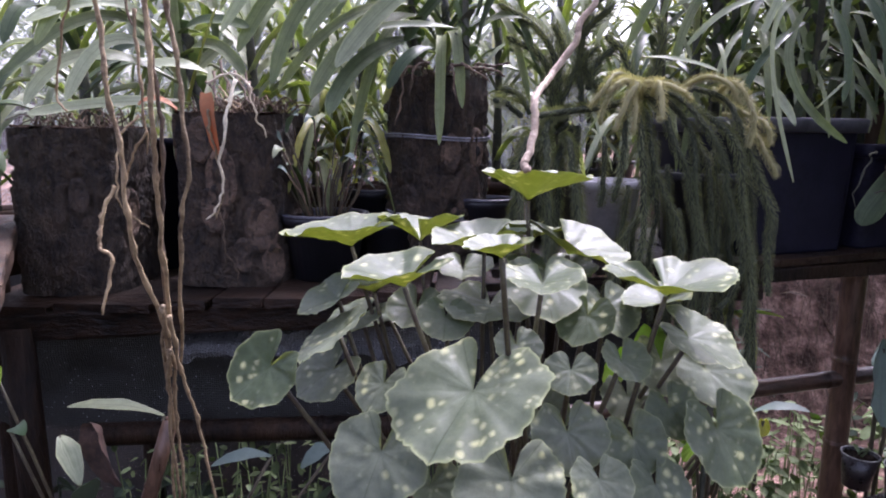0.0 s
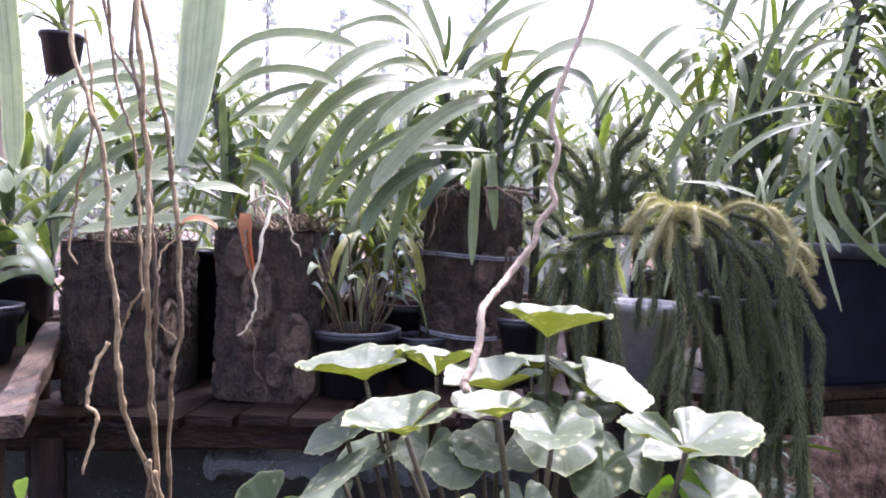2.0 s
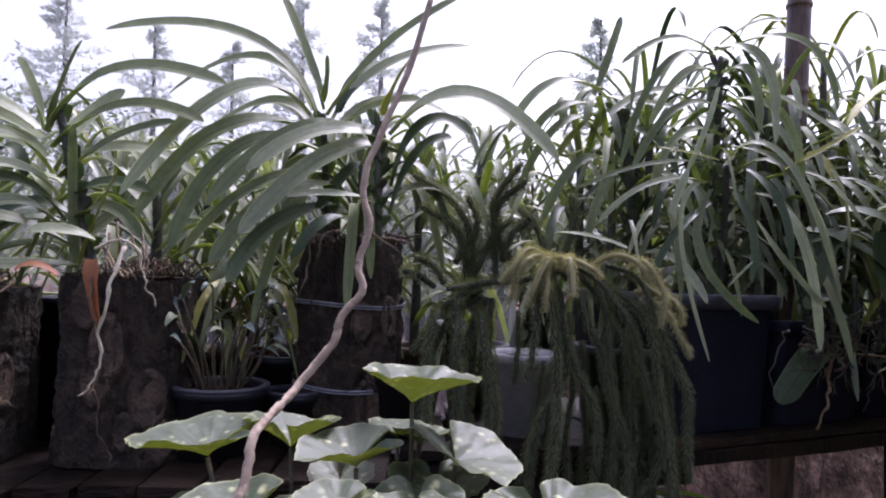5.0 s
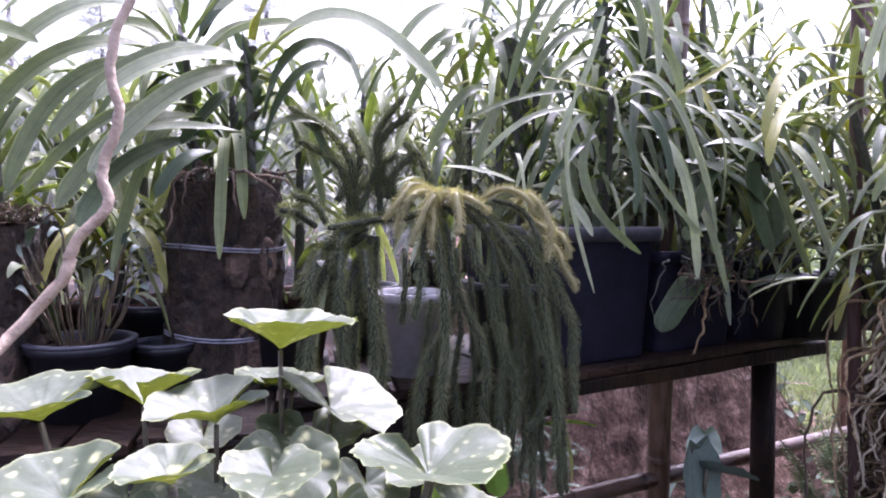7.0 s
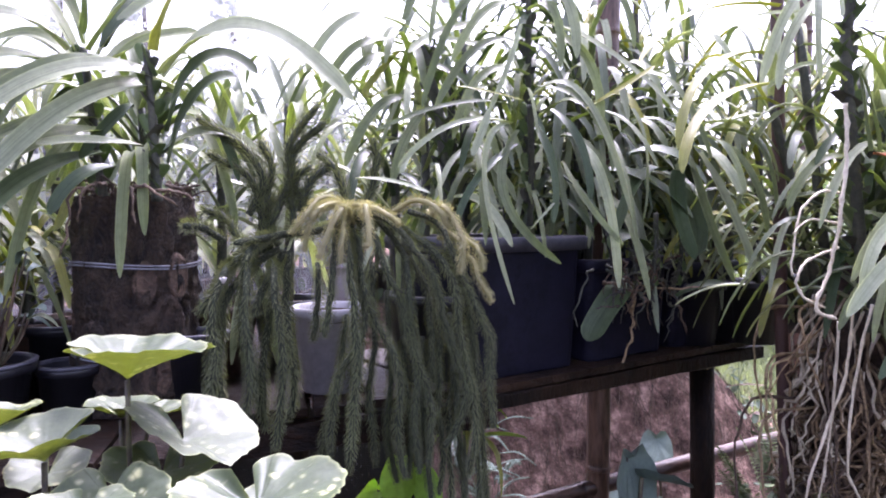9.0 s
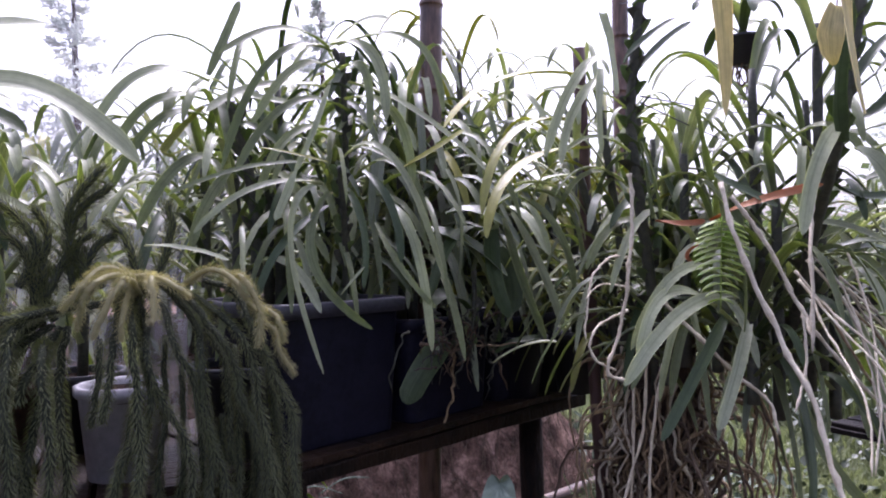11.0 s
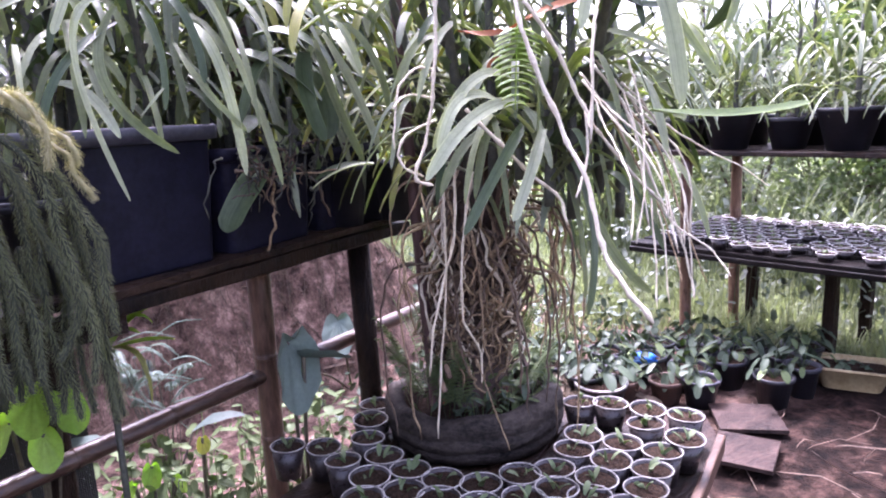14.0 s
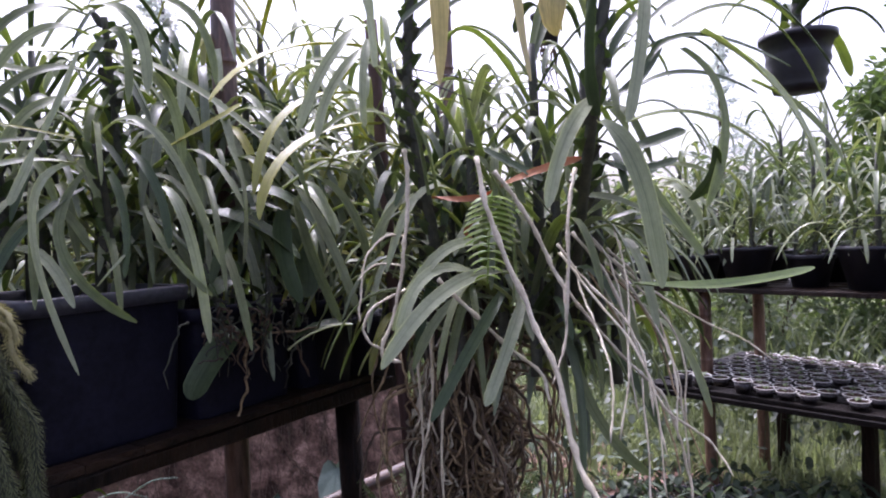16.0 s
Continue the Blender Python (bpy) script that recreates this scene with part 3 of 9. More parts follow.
def ground_material():
    m, nt, bsdf = nodes_of("earth_and_grass")
    tc = nt.nodes.new("ShaderNodeTexCoord")
    sep = nt.nodes.new("ShaderNodeSeparateXYZ")
    nt.links.new(tc.outputs["Object"], sep.inputs[0])
    wide = add(nt, "ShaderNodeTexNoise", Scale=0.9, Detail=5.0)
    mid = add(nt, "ShaderNodeTexNoise", Scale=11.0, Detail=6.0, Roughness=0.65)
    tiny = add(nt, "ShaderNodeTexNoise", Scale=60.0, Detail=5.0, Roughness=0.7)
    for n in (wide, mid, tiny):
        nt.links.new(tc.outputs["Object"], n.inputs["Vector"])
    # Bank earth, lightened: the light that falls on it is put into colour.
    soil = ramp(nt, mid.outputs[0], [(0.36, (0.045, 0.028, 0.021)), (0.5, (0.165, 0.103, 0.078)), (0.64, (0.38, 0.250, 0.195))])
    # Front earth, far darker: its part shade is put into colour too.
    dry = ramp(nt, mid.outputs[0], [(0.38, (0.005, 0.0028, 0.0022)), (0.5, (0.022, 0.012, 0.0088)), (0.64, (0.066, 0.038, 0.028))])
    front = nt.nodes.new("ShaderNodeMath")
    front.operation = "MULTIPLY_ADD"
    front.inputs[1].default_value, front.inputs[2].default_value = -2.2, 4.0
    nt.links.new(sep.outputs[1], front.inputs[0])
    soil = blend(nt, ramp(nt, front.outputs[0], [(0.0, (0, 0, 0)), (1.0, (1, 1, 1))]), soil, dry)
    grain = ramp(nt, tiny.outputs[0], [(0.35, (0.6, 0.6, 0.6)), (0.7, (1.25, 1.25, 1.25))])
    soil = blend(nt, 1.0, soil, grain, "MULTIPLY")
    turf = ramp(nt, tiny.outputs[0], [(0.3, (0.05, 0.06, 0.03)), (0.7, (0.17, 0.20, 0.09))])
    east = nt.nodes.new("ShaderNodeMath")
    east.operation = "MULTIPLY_ADD"
    east.inputs[1].default_value, east.inputs[2].default_value = 1.1, -4.2
    nt.links.new(sep.outputs[0], east.inputs[0])
    tilt = nt.nodes.new("ShaderNodeMath")
    tilt.operation = "MULTIPLY_ADD"
    tilt.inputs[1].default_value = 1.2
    nt.links.new(wide.outputs[0], tilt.inputs[0])
    nt.links.new(east.outputs[0], tilt.inputs[2])
    mask = ramp(nt, tilt.outputs[0], [(0.35, (0, 0, 0)), (0.75, (1, 1, 1))])
    nt.links.new(blend(nt, mask, soil, turf), bsdf.inputs["Base Color"])
    bsdf.inputs["Roughness"].default_value = 0.92
    bsdf.inputs["Specular IOR Level"].default_value = 0.12
    bp = add(nt, "ShaderNodeBump", Strength=0.9, Distance=0.03)
    nt.links.new(blend(nt, 0.5, mid.outputs[0], tiny.outputs[0]), bp.inputs["Height"])
    nt.links.new(bp.outputs[0], bsdf.inputs["Normal"])
    return m


# ---- the ground, one sheet to the horizon ----
def ground_height(x, y):
    q = min(1.0, max(0.0, (y - 2.72) / 0.62))
    bank = 0.85 * q * q * (3 - 2 * q) + 0.05 * max(0.0, min(4.0, y - 3.3))
    bank *= min(1.0, max(0.0, (2.75 - x) / 0.7))
    bank += 0.10 * q * noise.noise(Vector((x * 3, y * 3, 4.0)))
    near = 1.0 if abs(x) < 12 and abs(y) < 12 else 0.0
    return near * (bank + 0.03 * noise.noise(Vector((x * 1.3, y * 1.3, 0.3))) + 0.012 * noise.noise(Vector((x * 6, y * 6, 1.0))))


steps = sorted({-900, -300, -100, -50, -25, 25, 50, 100, 300, 900} | {round(-12 + 0.8 * i, 3) for i in range(31)} | {round(-1.6 + 0.12 * i, 3) for i in range(64)})
gv = [(x, y, ground_height(x, y)) for y in steps for x in steps]
gn = len(steps)
gf = [(j * gn + i, j * gn + i + 1, (j + 1) * gn + i + 1, (j + 1) * gn + i) for j in range(gn - 1) for i in range(gn - 1)]
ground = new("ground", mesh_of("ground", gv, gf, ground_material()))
tagged(ground, "bare reddish-brown soil that turns to grass", "ground", kind="structure")


def sheet(name, corner_a, corner_b, low, high, material, label, waves=0.03, nx=40, nz=16, lean=0.0, category="netting", kind="structure", ragged=0.0):
    """A hanging cloth between two points of the plan, with folds."""
    a, b = np.array(corner_a, float), np.array(corner_b, float)
    out = np.array((-(b - a)[1], (b - a)[0])) / np.linalg.norm(b - a)
    length = np.linalg.norm(b - a)
    verts, uvs, faces = [], [], []
    for j in range(nz + 1):
        for i in range(nx + 1):
            u, v = i / nx, j / nz
            p = a + (b - a) * u
            d = waves * (noise.noise(Vector((u * length * 3.1, v * 1.5, 2.0))) + 0.5 * noise.noise(Vector((u * length * 9, v * 4, 5.0)))) + lean * v
            foot = low + ragged * (0.6 + noise.noise(Vector((u * length * 11, 3.0, 1.0))) + 0.5 * noise.noise(Vector((u * length * 37, 9.0, 1.0))))
            verts.append((p[0] + out[0] * d, p[1] + out[1] * d, foot + (high - foot) * v))
            uvs.append((u * length, v * (high - low)))
    for j in range(nz):
        for i in range(nx):
            o = j * (nx + 1) + i
            faces.append((o, o + 1, o + nx + 2, o + nx + 1))
    ob = new(name, mesh_of(name, verts, faces, material, True, uvs))
    return tagged(ob, label, category, kind=kind)


sheet("net_wall_low", (-0.95, 1.20), (0.16, 1.275), 0.60, 0.83, M_NET, "black shade cloth hung below the bench", 0.035, 120, 24, ragged=0.006)
# Left part is added: a dark sheet standing in for shade below the rail.
sheet("net_wall_back", (-1.7, 1.72), (0.62, 1.82), 0.02, 0.80, M_NET, "black shade cloth behind the bench legs, left part an added dark backing", 0.05, 60, 18)
sheet("net_fold", (-0.44, 1.14), (0.12, 1.20), 0.765, 0.842, M_NET_WET, "crumpled glossy fold of black shade cloth under the rail", 0.03, 200, 14, lean=0.045, ragged=0.03)
sheet("net_wall_high", (-2.6, 2.45), (0.5, 2.8), 0.0, 2.9, M_NET_THIN, "thin grey shade cloth behind the orchids", 0.03, 40, 20)

# ---- the posts, beam and rails of the nursery ----
U = Vector((0.905, 0.425, 0))  # the run of the right-hand bench and of the low table
V = Vector((-0.425, 0.905, 0))


def pole(name, a, b, r, material, label, seed, make=bamboo, joint=0.22):
    """A pole: its culm, and a swollen ring at each joint."""
    e = thing(name, a, label, "pole", "poles of the nursery frame")
    part("culm", make(a, b, r, seed, joint=joint), material, e)
    p, q = Vector(a), Vector(b)
    way = (q - p).normalized()
    turn = way.to_track_quat("Z", "Y").to_matrix().to_4x4()
    off = random.Random(seed)
    bow = Vector((off.uniform(-1, 1), off.uniform(-1, 1), off.uniform(-1, 1))) * 0.01
    for k in range(1, int((q - p).length / joint)):
        s = joint * k / (q - p).length
        ring = lathe([(r * 0.96, -0.006), (r * 1.08, -0.0035), (r * 1.11, 0.0), (r * 1.03, 0.002), (r * 1.09, 0.0045), (r * 0.96, 0.007)], 14, 0.04, seed + k)
        part("joint", moved(ring, Matrix.Translation(p.lerp(q, s) + bow * math.sin(math.pi * s)) @ turn), material, e)
    return e


pole("bamboo_post", (1.035, 1.705, -0.03), (1.085, 1.73, 2.45), 0.029, M_BAMBOO, "brown bamboo post behind the planters", 1)
pole("wooden_post", (1.36, 1.75, -0.03), (1.345, 1.745, 0.915), 0.032, M_POST, "dark weathered post under the bench end", 2, joint=0.5)
pole("wooden_stake", (1.375, 1.43, 0.50), (1.272, 1.365, 1.76), 0.0135, M_STICK, "thin brown stake beside the rooted trunk", 3, joint=0.6)
pole("bamboo_post", (-1.47, 1.84, -0.03), (-1.46, 1.82, 2.45), 0.038, M_PALE_POLE, "pale bamboo post at the corner of the bench", 4)
pole("bamboo_rail", (0.15, 1.435, 0.545), (1.80, 1.945, 0.61), 0.021, M_RAIL, "low bamboo rail tied to the posts", 5)
pole("bamboo_rail", (-0.62, 1.13, 0.628), (0.16, 1.16, 0.668), 0.022, M_POST, "dark low rail before the shade cloth", 6)
pole("leaning_pole", (-0.62, 1.02, -0.02), (-0.385, 0.985, 0.73), 0.013, M_BAMBOO, "thin bamboo pole leaning on the bench", 7)
pole("bamboo_beam", (-1.7, 0.36, 2.02), (2.6, 0.36, 2.02), 0.024, M_BAMBOO, "overhead bamboo beam from which roots hang", 8)
pole("bamboo_post", (-1.66, 0.40, -0.03), (-1.66, 0.40, 2.1), 0.03, M_BAMBOO, "bamboo post that carries the beam", 9)
pole("bamboo_post", (2.56, 0.40, -0.03), (2.56, 0.40, 2.1), 0.03, M_BAMBOO, "bamboo post that carries the beam", 10)
pole("bench_post", (-0.70, 1.10, -0.03), (-0.715, 1.09, 0.845), 0.028, M_POST, "dark square post of the plank bench", 11, joint=0.5)
pole("bamboo_post", (2.10, 2.35, -0.03), (2.12, 2.38, 2.45), 0.032, M_BAMBOO, "bamboo post beyond the trunk", 12)


# ---- benches ----
def bench_top(x):
    return 0.883 + 0.062 * (x + 0.75)


bench = thing("bench", (-0.2, 1.3, 0.0), "wet dark wooden bench with plank top", "bench")
part("front_rail", board((-0.82, 1.10, 0.842), (0.20, 1.19, 0.888), 0.04, 0.05, 0.0, 1), M_WOOD, bench)
part("front_rail", board((0.16, 1.27, 0.888), (0.66, 1.315, 0.908), 0.04, 0.05, 0.0, 3), M_WOOD, bench)
part("back_rail", board((-0.95, 1.60, 0.84), (0.62, 1.66, 0.908), 0.04, 0.05, 0.0, 2), M_WOOD, bench)
for i in range(15):
    x = -0.80 + i * 0.098
    part("plank", board((x, (1.085 if x < 0.16 else 1.25) + 0.008 * (i % 3), bench_top(x) - 0.009), (x - 0.02, 1.68, bench_top(x) - 0.009), 0.086, 0.016, 0.0, 10 + i), M_WOOD, bench)
part("leg", bamboo((0.30, 1.62, -0.03), (0.30, 1.62, 0.87), 0.025, 3), M_POST, bench)
part("leg", bamboo((-0.75, 1.63, -0.03), (-0.75, 1.63, 0.83), 0.025, 4), M_POST, bench)

bench2 = thing("bench", (1.0, 1.6, 0.0), "bamboo and plank bench under the planters", "bench")
part("front_rail", board((0.60, 1.282, 0.934), (1.46, 1.686, 0.925), 0.05, 0.030, 0.0, 5), M_POST, bench2)
part("back_rail", board((0.42, 1.62, 0.928), (1.30, 2.03, 0.918), 0.05, 0.042, 0.0, 6), M_WOOD, bench2)
for i in range(9):
    p = Vector((0.63, 1.302, 0.957)) + U * (0.106 * i) - V * 0.03
    q = p + V * 0.45
    part("plank", board(p, q, 0.105, 0.014, 0.0, 30 + i), M_WOOD, bench2)
part("leg", bamboo((0.55, 1.60, -0.03), (0.55, 1.60, 0.91), 0.025, 8), M_POST, bench2)

side_bench = thing("side_bench", (-0.9, 0.9, 0.0), "side bench with a pale weathered edge plank", "bench")
part("edge_plank", board((-0.85, 1.28, 1.012), (-0.52, 0.76, 0.972), 0.045, 0.03, 0.0, 7), M_WOOD_PALE, side_bench, "pale weathered plank")
for i in range(4):
    part("plank", board((-0.935 - 0.11 * i, 1.30, 0.985), (-0.60 - 0.11 * i, 0.74, 0.945), 0.10, 0.018, 0.0, 60 + i), M_WOOD, side_bench)
for x, y in ((-0.84, 1.22), (-0.60, 0.82), (-1.15, 1.22), (-0.93, 0.82)):
    part("leg", bamboo((x, y, -0.03), (x, y, 0.945), 0.022, 9), M_POST, side_bench)


# ---- pots ----
def pot_profile(r0, r1, h, wall=0.004, lip=0.007):
    return [(0.0005, 0.0), (r0, 0.0), (r1, h - 0.018), (r1 + lip, h - 0.016), (r1 + lip, h), (r1 - wall + 0.002, h), (r1 - wall, h - 0.02), (r1 - wall - 0.004, h - 0.03)]


def pot(at, r0, r1, h, material, label, name="plant_pot", group="", soil=True, n=32, rim=None, category="plant pot", parent=None):
    e = parent or thing(name, at, label, category, group)
    t = Matrix.Translation(at)
    body = part("pot", moved(lathe(pot_profile(r0, r1, h), n), t), material, e)
    if rim:
        part("rim", moved(lathe([(r1 - 0.003, h - 0.004), (r1 + 0.008, h - 0.004), (r1 + 0.009, h + 0.001), (r1 - 0.002, h + 0.002), (r1 - 0.003, h - 0.004)], n), t), rim, body)
    if soil:
        rr = random.Random(int(at[0] * 1000) + 5)
        prof = [(0.0005, h - 0.012)] + [(r1 * q, h - 0.016 + 0.006 * rr.random()) for q in (0.3, 0.6, 0.85)] + [(r1 - 0.003, h - 0.024)]
        part("soil", moved(lathe(prof, 20, 0.1, 3), t), M_SOIL, e)
    return e


def square_planter(base, du, dv, h, label, material=M_NAVY, rim=M_NAVY, rim_label="", group="planters"):
    """A black trough with tapered sides, a turned-out rim and soil, its front corner at base."""
    e = thing("planter", base, label, "planter", group)
    u, v = U, V
    c = Vector(base) + u * du / 2 + v * dv / 2

    def ring(k, z, grow=0.0, corner=0.022):
        out = []
        for sx, sy in ((-1, -1), (1, -1), (1, 1), (-1, 1)):
            for q in range(4):
                a = {(-1, -1): 180, (1, -1): 270, (1, 1): 0, (-1, 1): 90}[(sx, sy)] + q * 30
                px = sx * (du / 2 * k + grow - corner) + corner * math.cos(radians(a))
                py = sy * (dv / 2 * k + grow - corner) + corner * math.sin(radians(a))
                out.append(c + u * px + v * py + Vector((0, 0, z)))
        return out

    def stack(rings):
        verts = [p for r in rings for p in r]
        n = 16
        return verts, [(i * n + k, i * n + (k + 1) % n, (i + 1) * n + (k + 1) % n, (i + 1) * n + k) for i in range(len(rings) - 1) for k in range(n)]

    v0, f0 = stack([ring(0.9, 0.0), ring(0.905, 0.006), ring(0.97, h - 0.03), ring(0.97, h - 0.028), ring(0.95, h - 0.02), ring(0.94, h - 0.06)])
    part("trough", (v0, f0 + [tuple(range(15, -1, -1))]), material, e)
    v1, f1 = stack([ring(0.97, h - 0.03, -0.002), ring(0.97, h - 0.028, 0.012), ring(0.97, h - 0.004, 0.014), ring(0.97, h, 0.010), ring(0.96, h - 0.001, -0.004), ring(0.95, h - 0.03, -0.006)])
    part("rim", (v1, f1), rim, e, rim_label)
    v2 = ring(0.93, h - 0.045)
    mid = c + Vector((0, 0, h - 0.03))
    part("soil", (v2 + [mid], [(k, (k + 1) % 16, 16) for k in range(16)]), M_SOIL, e)
    return e


P0 = Vector((0.615, 1.295, 0.964))
square_planter(P0, 0.30, 0.30, 0.27, "dark blue-black plastic planter full of orchids", rim=M_RIM, rim_label="scuffed grey rim")
square_planter(P0 + U * 0.315 + Vector((0, 0, 0.0)), 0.27, 0.26, 0.22, "black plastic planter beside the larger one")
square_planter(P0 + U * 0.60, 0.25, 0.26, 0.20, "black plastic planter at the bench end")


# ---- logs of tree fern ----
def log_pot(name, at, rx, ry, h, seed, label, square=2.6, scars=14, lean=0.0):
    """A hollow length of tree-fern trunk: ridged sides, raised oval scars, a ragged rim and compost inside."""
    rr = random.Random(seed)
    e = thing(name, at, label, "log planter", "tree fern logs")
    nu, nz = 96, 56
    marks = []
    for i in range(scars):
        a = -math.pi / 2 + rr.uniform(-1.9, 1.9)
        marks.append((a, rr.uniform(0.06, 0.92) * h, rr.uniform(0.6, 1.15)))
    verts, faces = [], []
    for j in range(nz + 1):
        z = h * j / nz
        for i in range(nu):
            a = 2 * math.pi * i / nu
            c, s = math.cos(a), math.sin(a)
            q = (abs(c) ** square + abs(s) ** square) ** (-1 / square)
            d = 0.007 * noise.noise(Vector((c * 7, s * 7, z * 6 + seed))) - 0.006 * max(0.0, noise.noise(Vector((c * 14, s * 14, z * 55 + seed)))) + 0.008 * noise.noise(Vector((c * 24, s * 24, z * 16 + seed))) + 0.005 * noise.noise(Vector((c * 40, s * 40, z * 60 + seed)))
            for ma, mz, ms in marks:
                da = (a - ma + math.pi) % (2 * math.pi) - math.pi
                w = math.hypot(da * rx / (0.029 * ms), (z - mz) / (0.052 * ms))
                if w < 1.25:
                    d += 0.004 * math.exp(-((w - 0.9) / 0.15) ** 2) - (0.005 if w > 1.05 else 0)
            zz = z + (0.008 * noise.noise(Vector((c * 4, s * 4, seed))) if j == nz else 0)
            verts.append((at[0] + c * (q * rx + d) + lean * z, at[1] + s * (q * ry + d), at[2] + zz))
    for j in range(nz):
        for i in range(nu):
            faces.append((j * nu + i, j * nu + (i + 1) % nu, (j + 1) * nu + (i + 1) % nu, (j + 1) * nu + i))
    part("log_wall", (verts, faces), M_LOG, e)
    for ma, mz, ms in marks:
        sv, sf = [], []
        for ring, (s, lift) in enumerate(((0.05, 0.0015), (0.45, 0.002), (0.7, 0.0008), (0.84, 0.0036), (0.97, 0.0028), (1.08, -0.004))):
            for k in range(18):
                t = 2 * math.pi * k / 18
                da = ma + s * 0.027 * ms * math.cos(t) / rx
                zz = min(h - 0.002, max(0.002, mz + s * 0.054 * ms * math.sin(t) * (1.0 if math.sin(t) > 0 else 0.85)))
                c, n2 = math.cos(da), math.sin(da)
                q = (abs(c) ** square + abs(n2) ** square) ** (-1 / square)
                sv.append((at[0] + c * (q * rx + lift) + lean * zz, at[1] + n2 * (q * ry + lift), at[2] + zz))
        for ring in range(5):
            for k in range(18):
                sf.append((ring * 18 + k, ring * 18 + (k + 1) % 18, (ring + 1) * 18 + (k + 1) % 18, (ring + 1) * 18 + k))
        part("leaf_scar", (sv, sf + [tuple(range(17, -1, -1))]), M_SCAR, e, "oval leaf scar")
    ring, rf = [], []
    for k, (q, dz) in enumerate(((0.99, 0.0), (0.86, 0.002), (0.82, -0.02), (0.4, -0.005), (0.02, 0.006))):
        for i in range(nu):
            a = 2 * math.pi * i / nu
            c, s = math.cos(a), math.sin(a)
            g = (abs(c) ** square + abs(s) ** square) ** (-1 / square)
            ring.append((at[0] + c * g * rx * q + lean * h, at[1] + s * g * ry * q, at[2] + h + dz + 0.006 * noise.noise(Vector((c * 5 * q, s * 5 * q, k + seed)))))
    for k in range(4):
        for i in range(nu):
            rf.append((k * nu + i, k * nu + (i + 1) % nu, (k + 1) * nu + (i + 1) % nu, (k + 1) * nu + i))
    part("compost", (ring, rf), M_SOIL, e)
    return e


log_a = log_pot("log_planter", (-0.668, 1.275, bench_top(-0.67)), 0.103, 0.11, 0.315, 3, "dark flat-sided tree fern log on the bench", 5.0, 5)
log_b = log_pot("log_planter", (-0.362, 1.30, bench_top(-0.36)), 0.108, 0.11, 0.325, 8, "dark scarred tree fern log holding an orchid", 4.0, 13)
log_c = log_pot("log_planter", (0.018, 1.415, bench_top(0.02)), 0.099, 0.10, 0.375, 14, "brown tree fern log bound with grey wire", 2.8, 15)
for z, k in ((1.192, 0), (1.035, 1)):
    pts = [(0.018 + 0.110 * math.cos(a) * (1 + 0.01 * math.sin(5 * a + k)), 1.415 + 0.111 * math.sin(a), z + 0.004 * math.sin(2 * a + k)) for a in np.linspace(0, 2 * math.pi, 40)]
    part("wire", joined(tube(pts, 0.0021, 5), tube([(p[0] * 1.0, p[1], p[2] - 0.005) for p in pts], 0.0017, 5)), M_WIRE, log_c, "grey binding wire")
for i in range(6):
    part("wire_end", root_mesh([(-0.085, 1.40, 1.19), (-0.10 - 0.006 * i, 1.375, 1.20 - 0.012 * i), (-0.108, 1.37, 1.17 - 0.01 * i)], 0.0016, 0.001, i), M_WIRE, log_c)

box = thing("box_pot", (-0.56, 1.44, bench_top(-0.56)), "black square plastic pot between the logs", "plant pot")
part("pot", lathe([(0.001, 0), (0.085, 0), (0.10, 0.27), (0.106, 0.272), (0.106, 0.285), (0.098, 0.285), (0.094, 0.25), (0.001, 0.25)], 4), M_NAVY, box).matrix_basis = pose(-0.56, 1.46, bench_top(-0.56), 0, 0, 45)


# ---- orchids and other potted plants ----
def orchid(at, stem=0.2, leaves=12, length=0.28, width=0.028, az=0.0, spread=0.5, materials=(None,), droop=1.0, seed=0, label="", lean=(0, 0), thin=False, parent=None, category="orchid", group="orchids", fan=1.0):
    """An upright stem with two ranks of arching strap leaves."""
    rr = random.Random(seed)
    e = parent or thing("orchid", at, label, category, group)
    mats = [m or M_STRAP for m in materials]
    top = Vector(at) + Vector((lean[0], lean[1], stem))
    part("stem", tube(smooth_path([at, Vector(at).lerp(top, 0.5) + Vector((0.004, 0.003, 0)), top], 4), [0.011] * 4 + [0.009] * 4 + [0.006], 8, 0.1, seed), M_CANE, e)
    for i in range(leaves):
        q = (i + 0.6) / leaves
        b = Vector(at).lerp(top, 0.12 + 0.88 * q)
        a = radians(az) + (math.pi if i % 2 else 0) + rr.gauss(0, spread)
        h = Vector((math.cos(a), math.sin(a), 0))
        el = 0.35 + 0.95 * q ** 1.4 + rr.uniform(-0.15, 0.15)
        ln = length * rr.uniform(0.75, 1.2) * (1.0 - 0.3 * max(0, q - 0.8) / 0.2)
        fall = droop * rr.uniform(0.7, 1.25)
        rise = ln * 0.52 * math.sin(el)
        out = ln * fan * (0.25 + 0.25 * math.cos(el))
        mid = b + out * h + Vector((0, 0, rise))
        tip = b + 1.75 * out * h + Vector((0, 0, rise * 1.05 - 0.42 * ln * fall * (1.25 - 0.7 * q)))
        part("leaf", strap(b, mid, tip, width * rr.uniform(0.75, 1.1), rr.uniform(-35, 35), 0.5, 12 if not thin else 9, 0.9, face=14), rr.choice(mats), e)
    return e


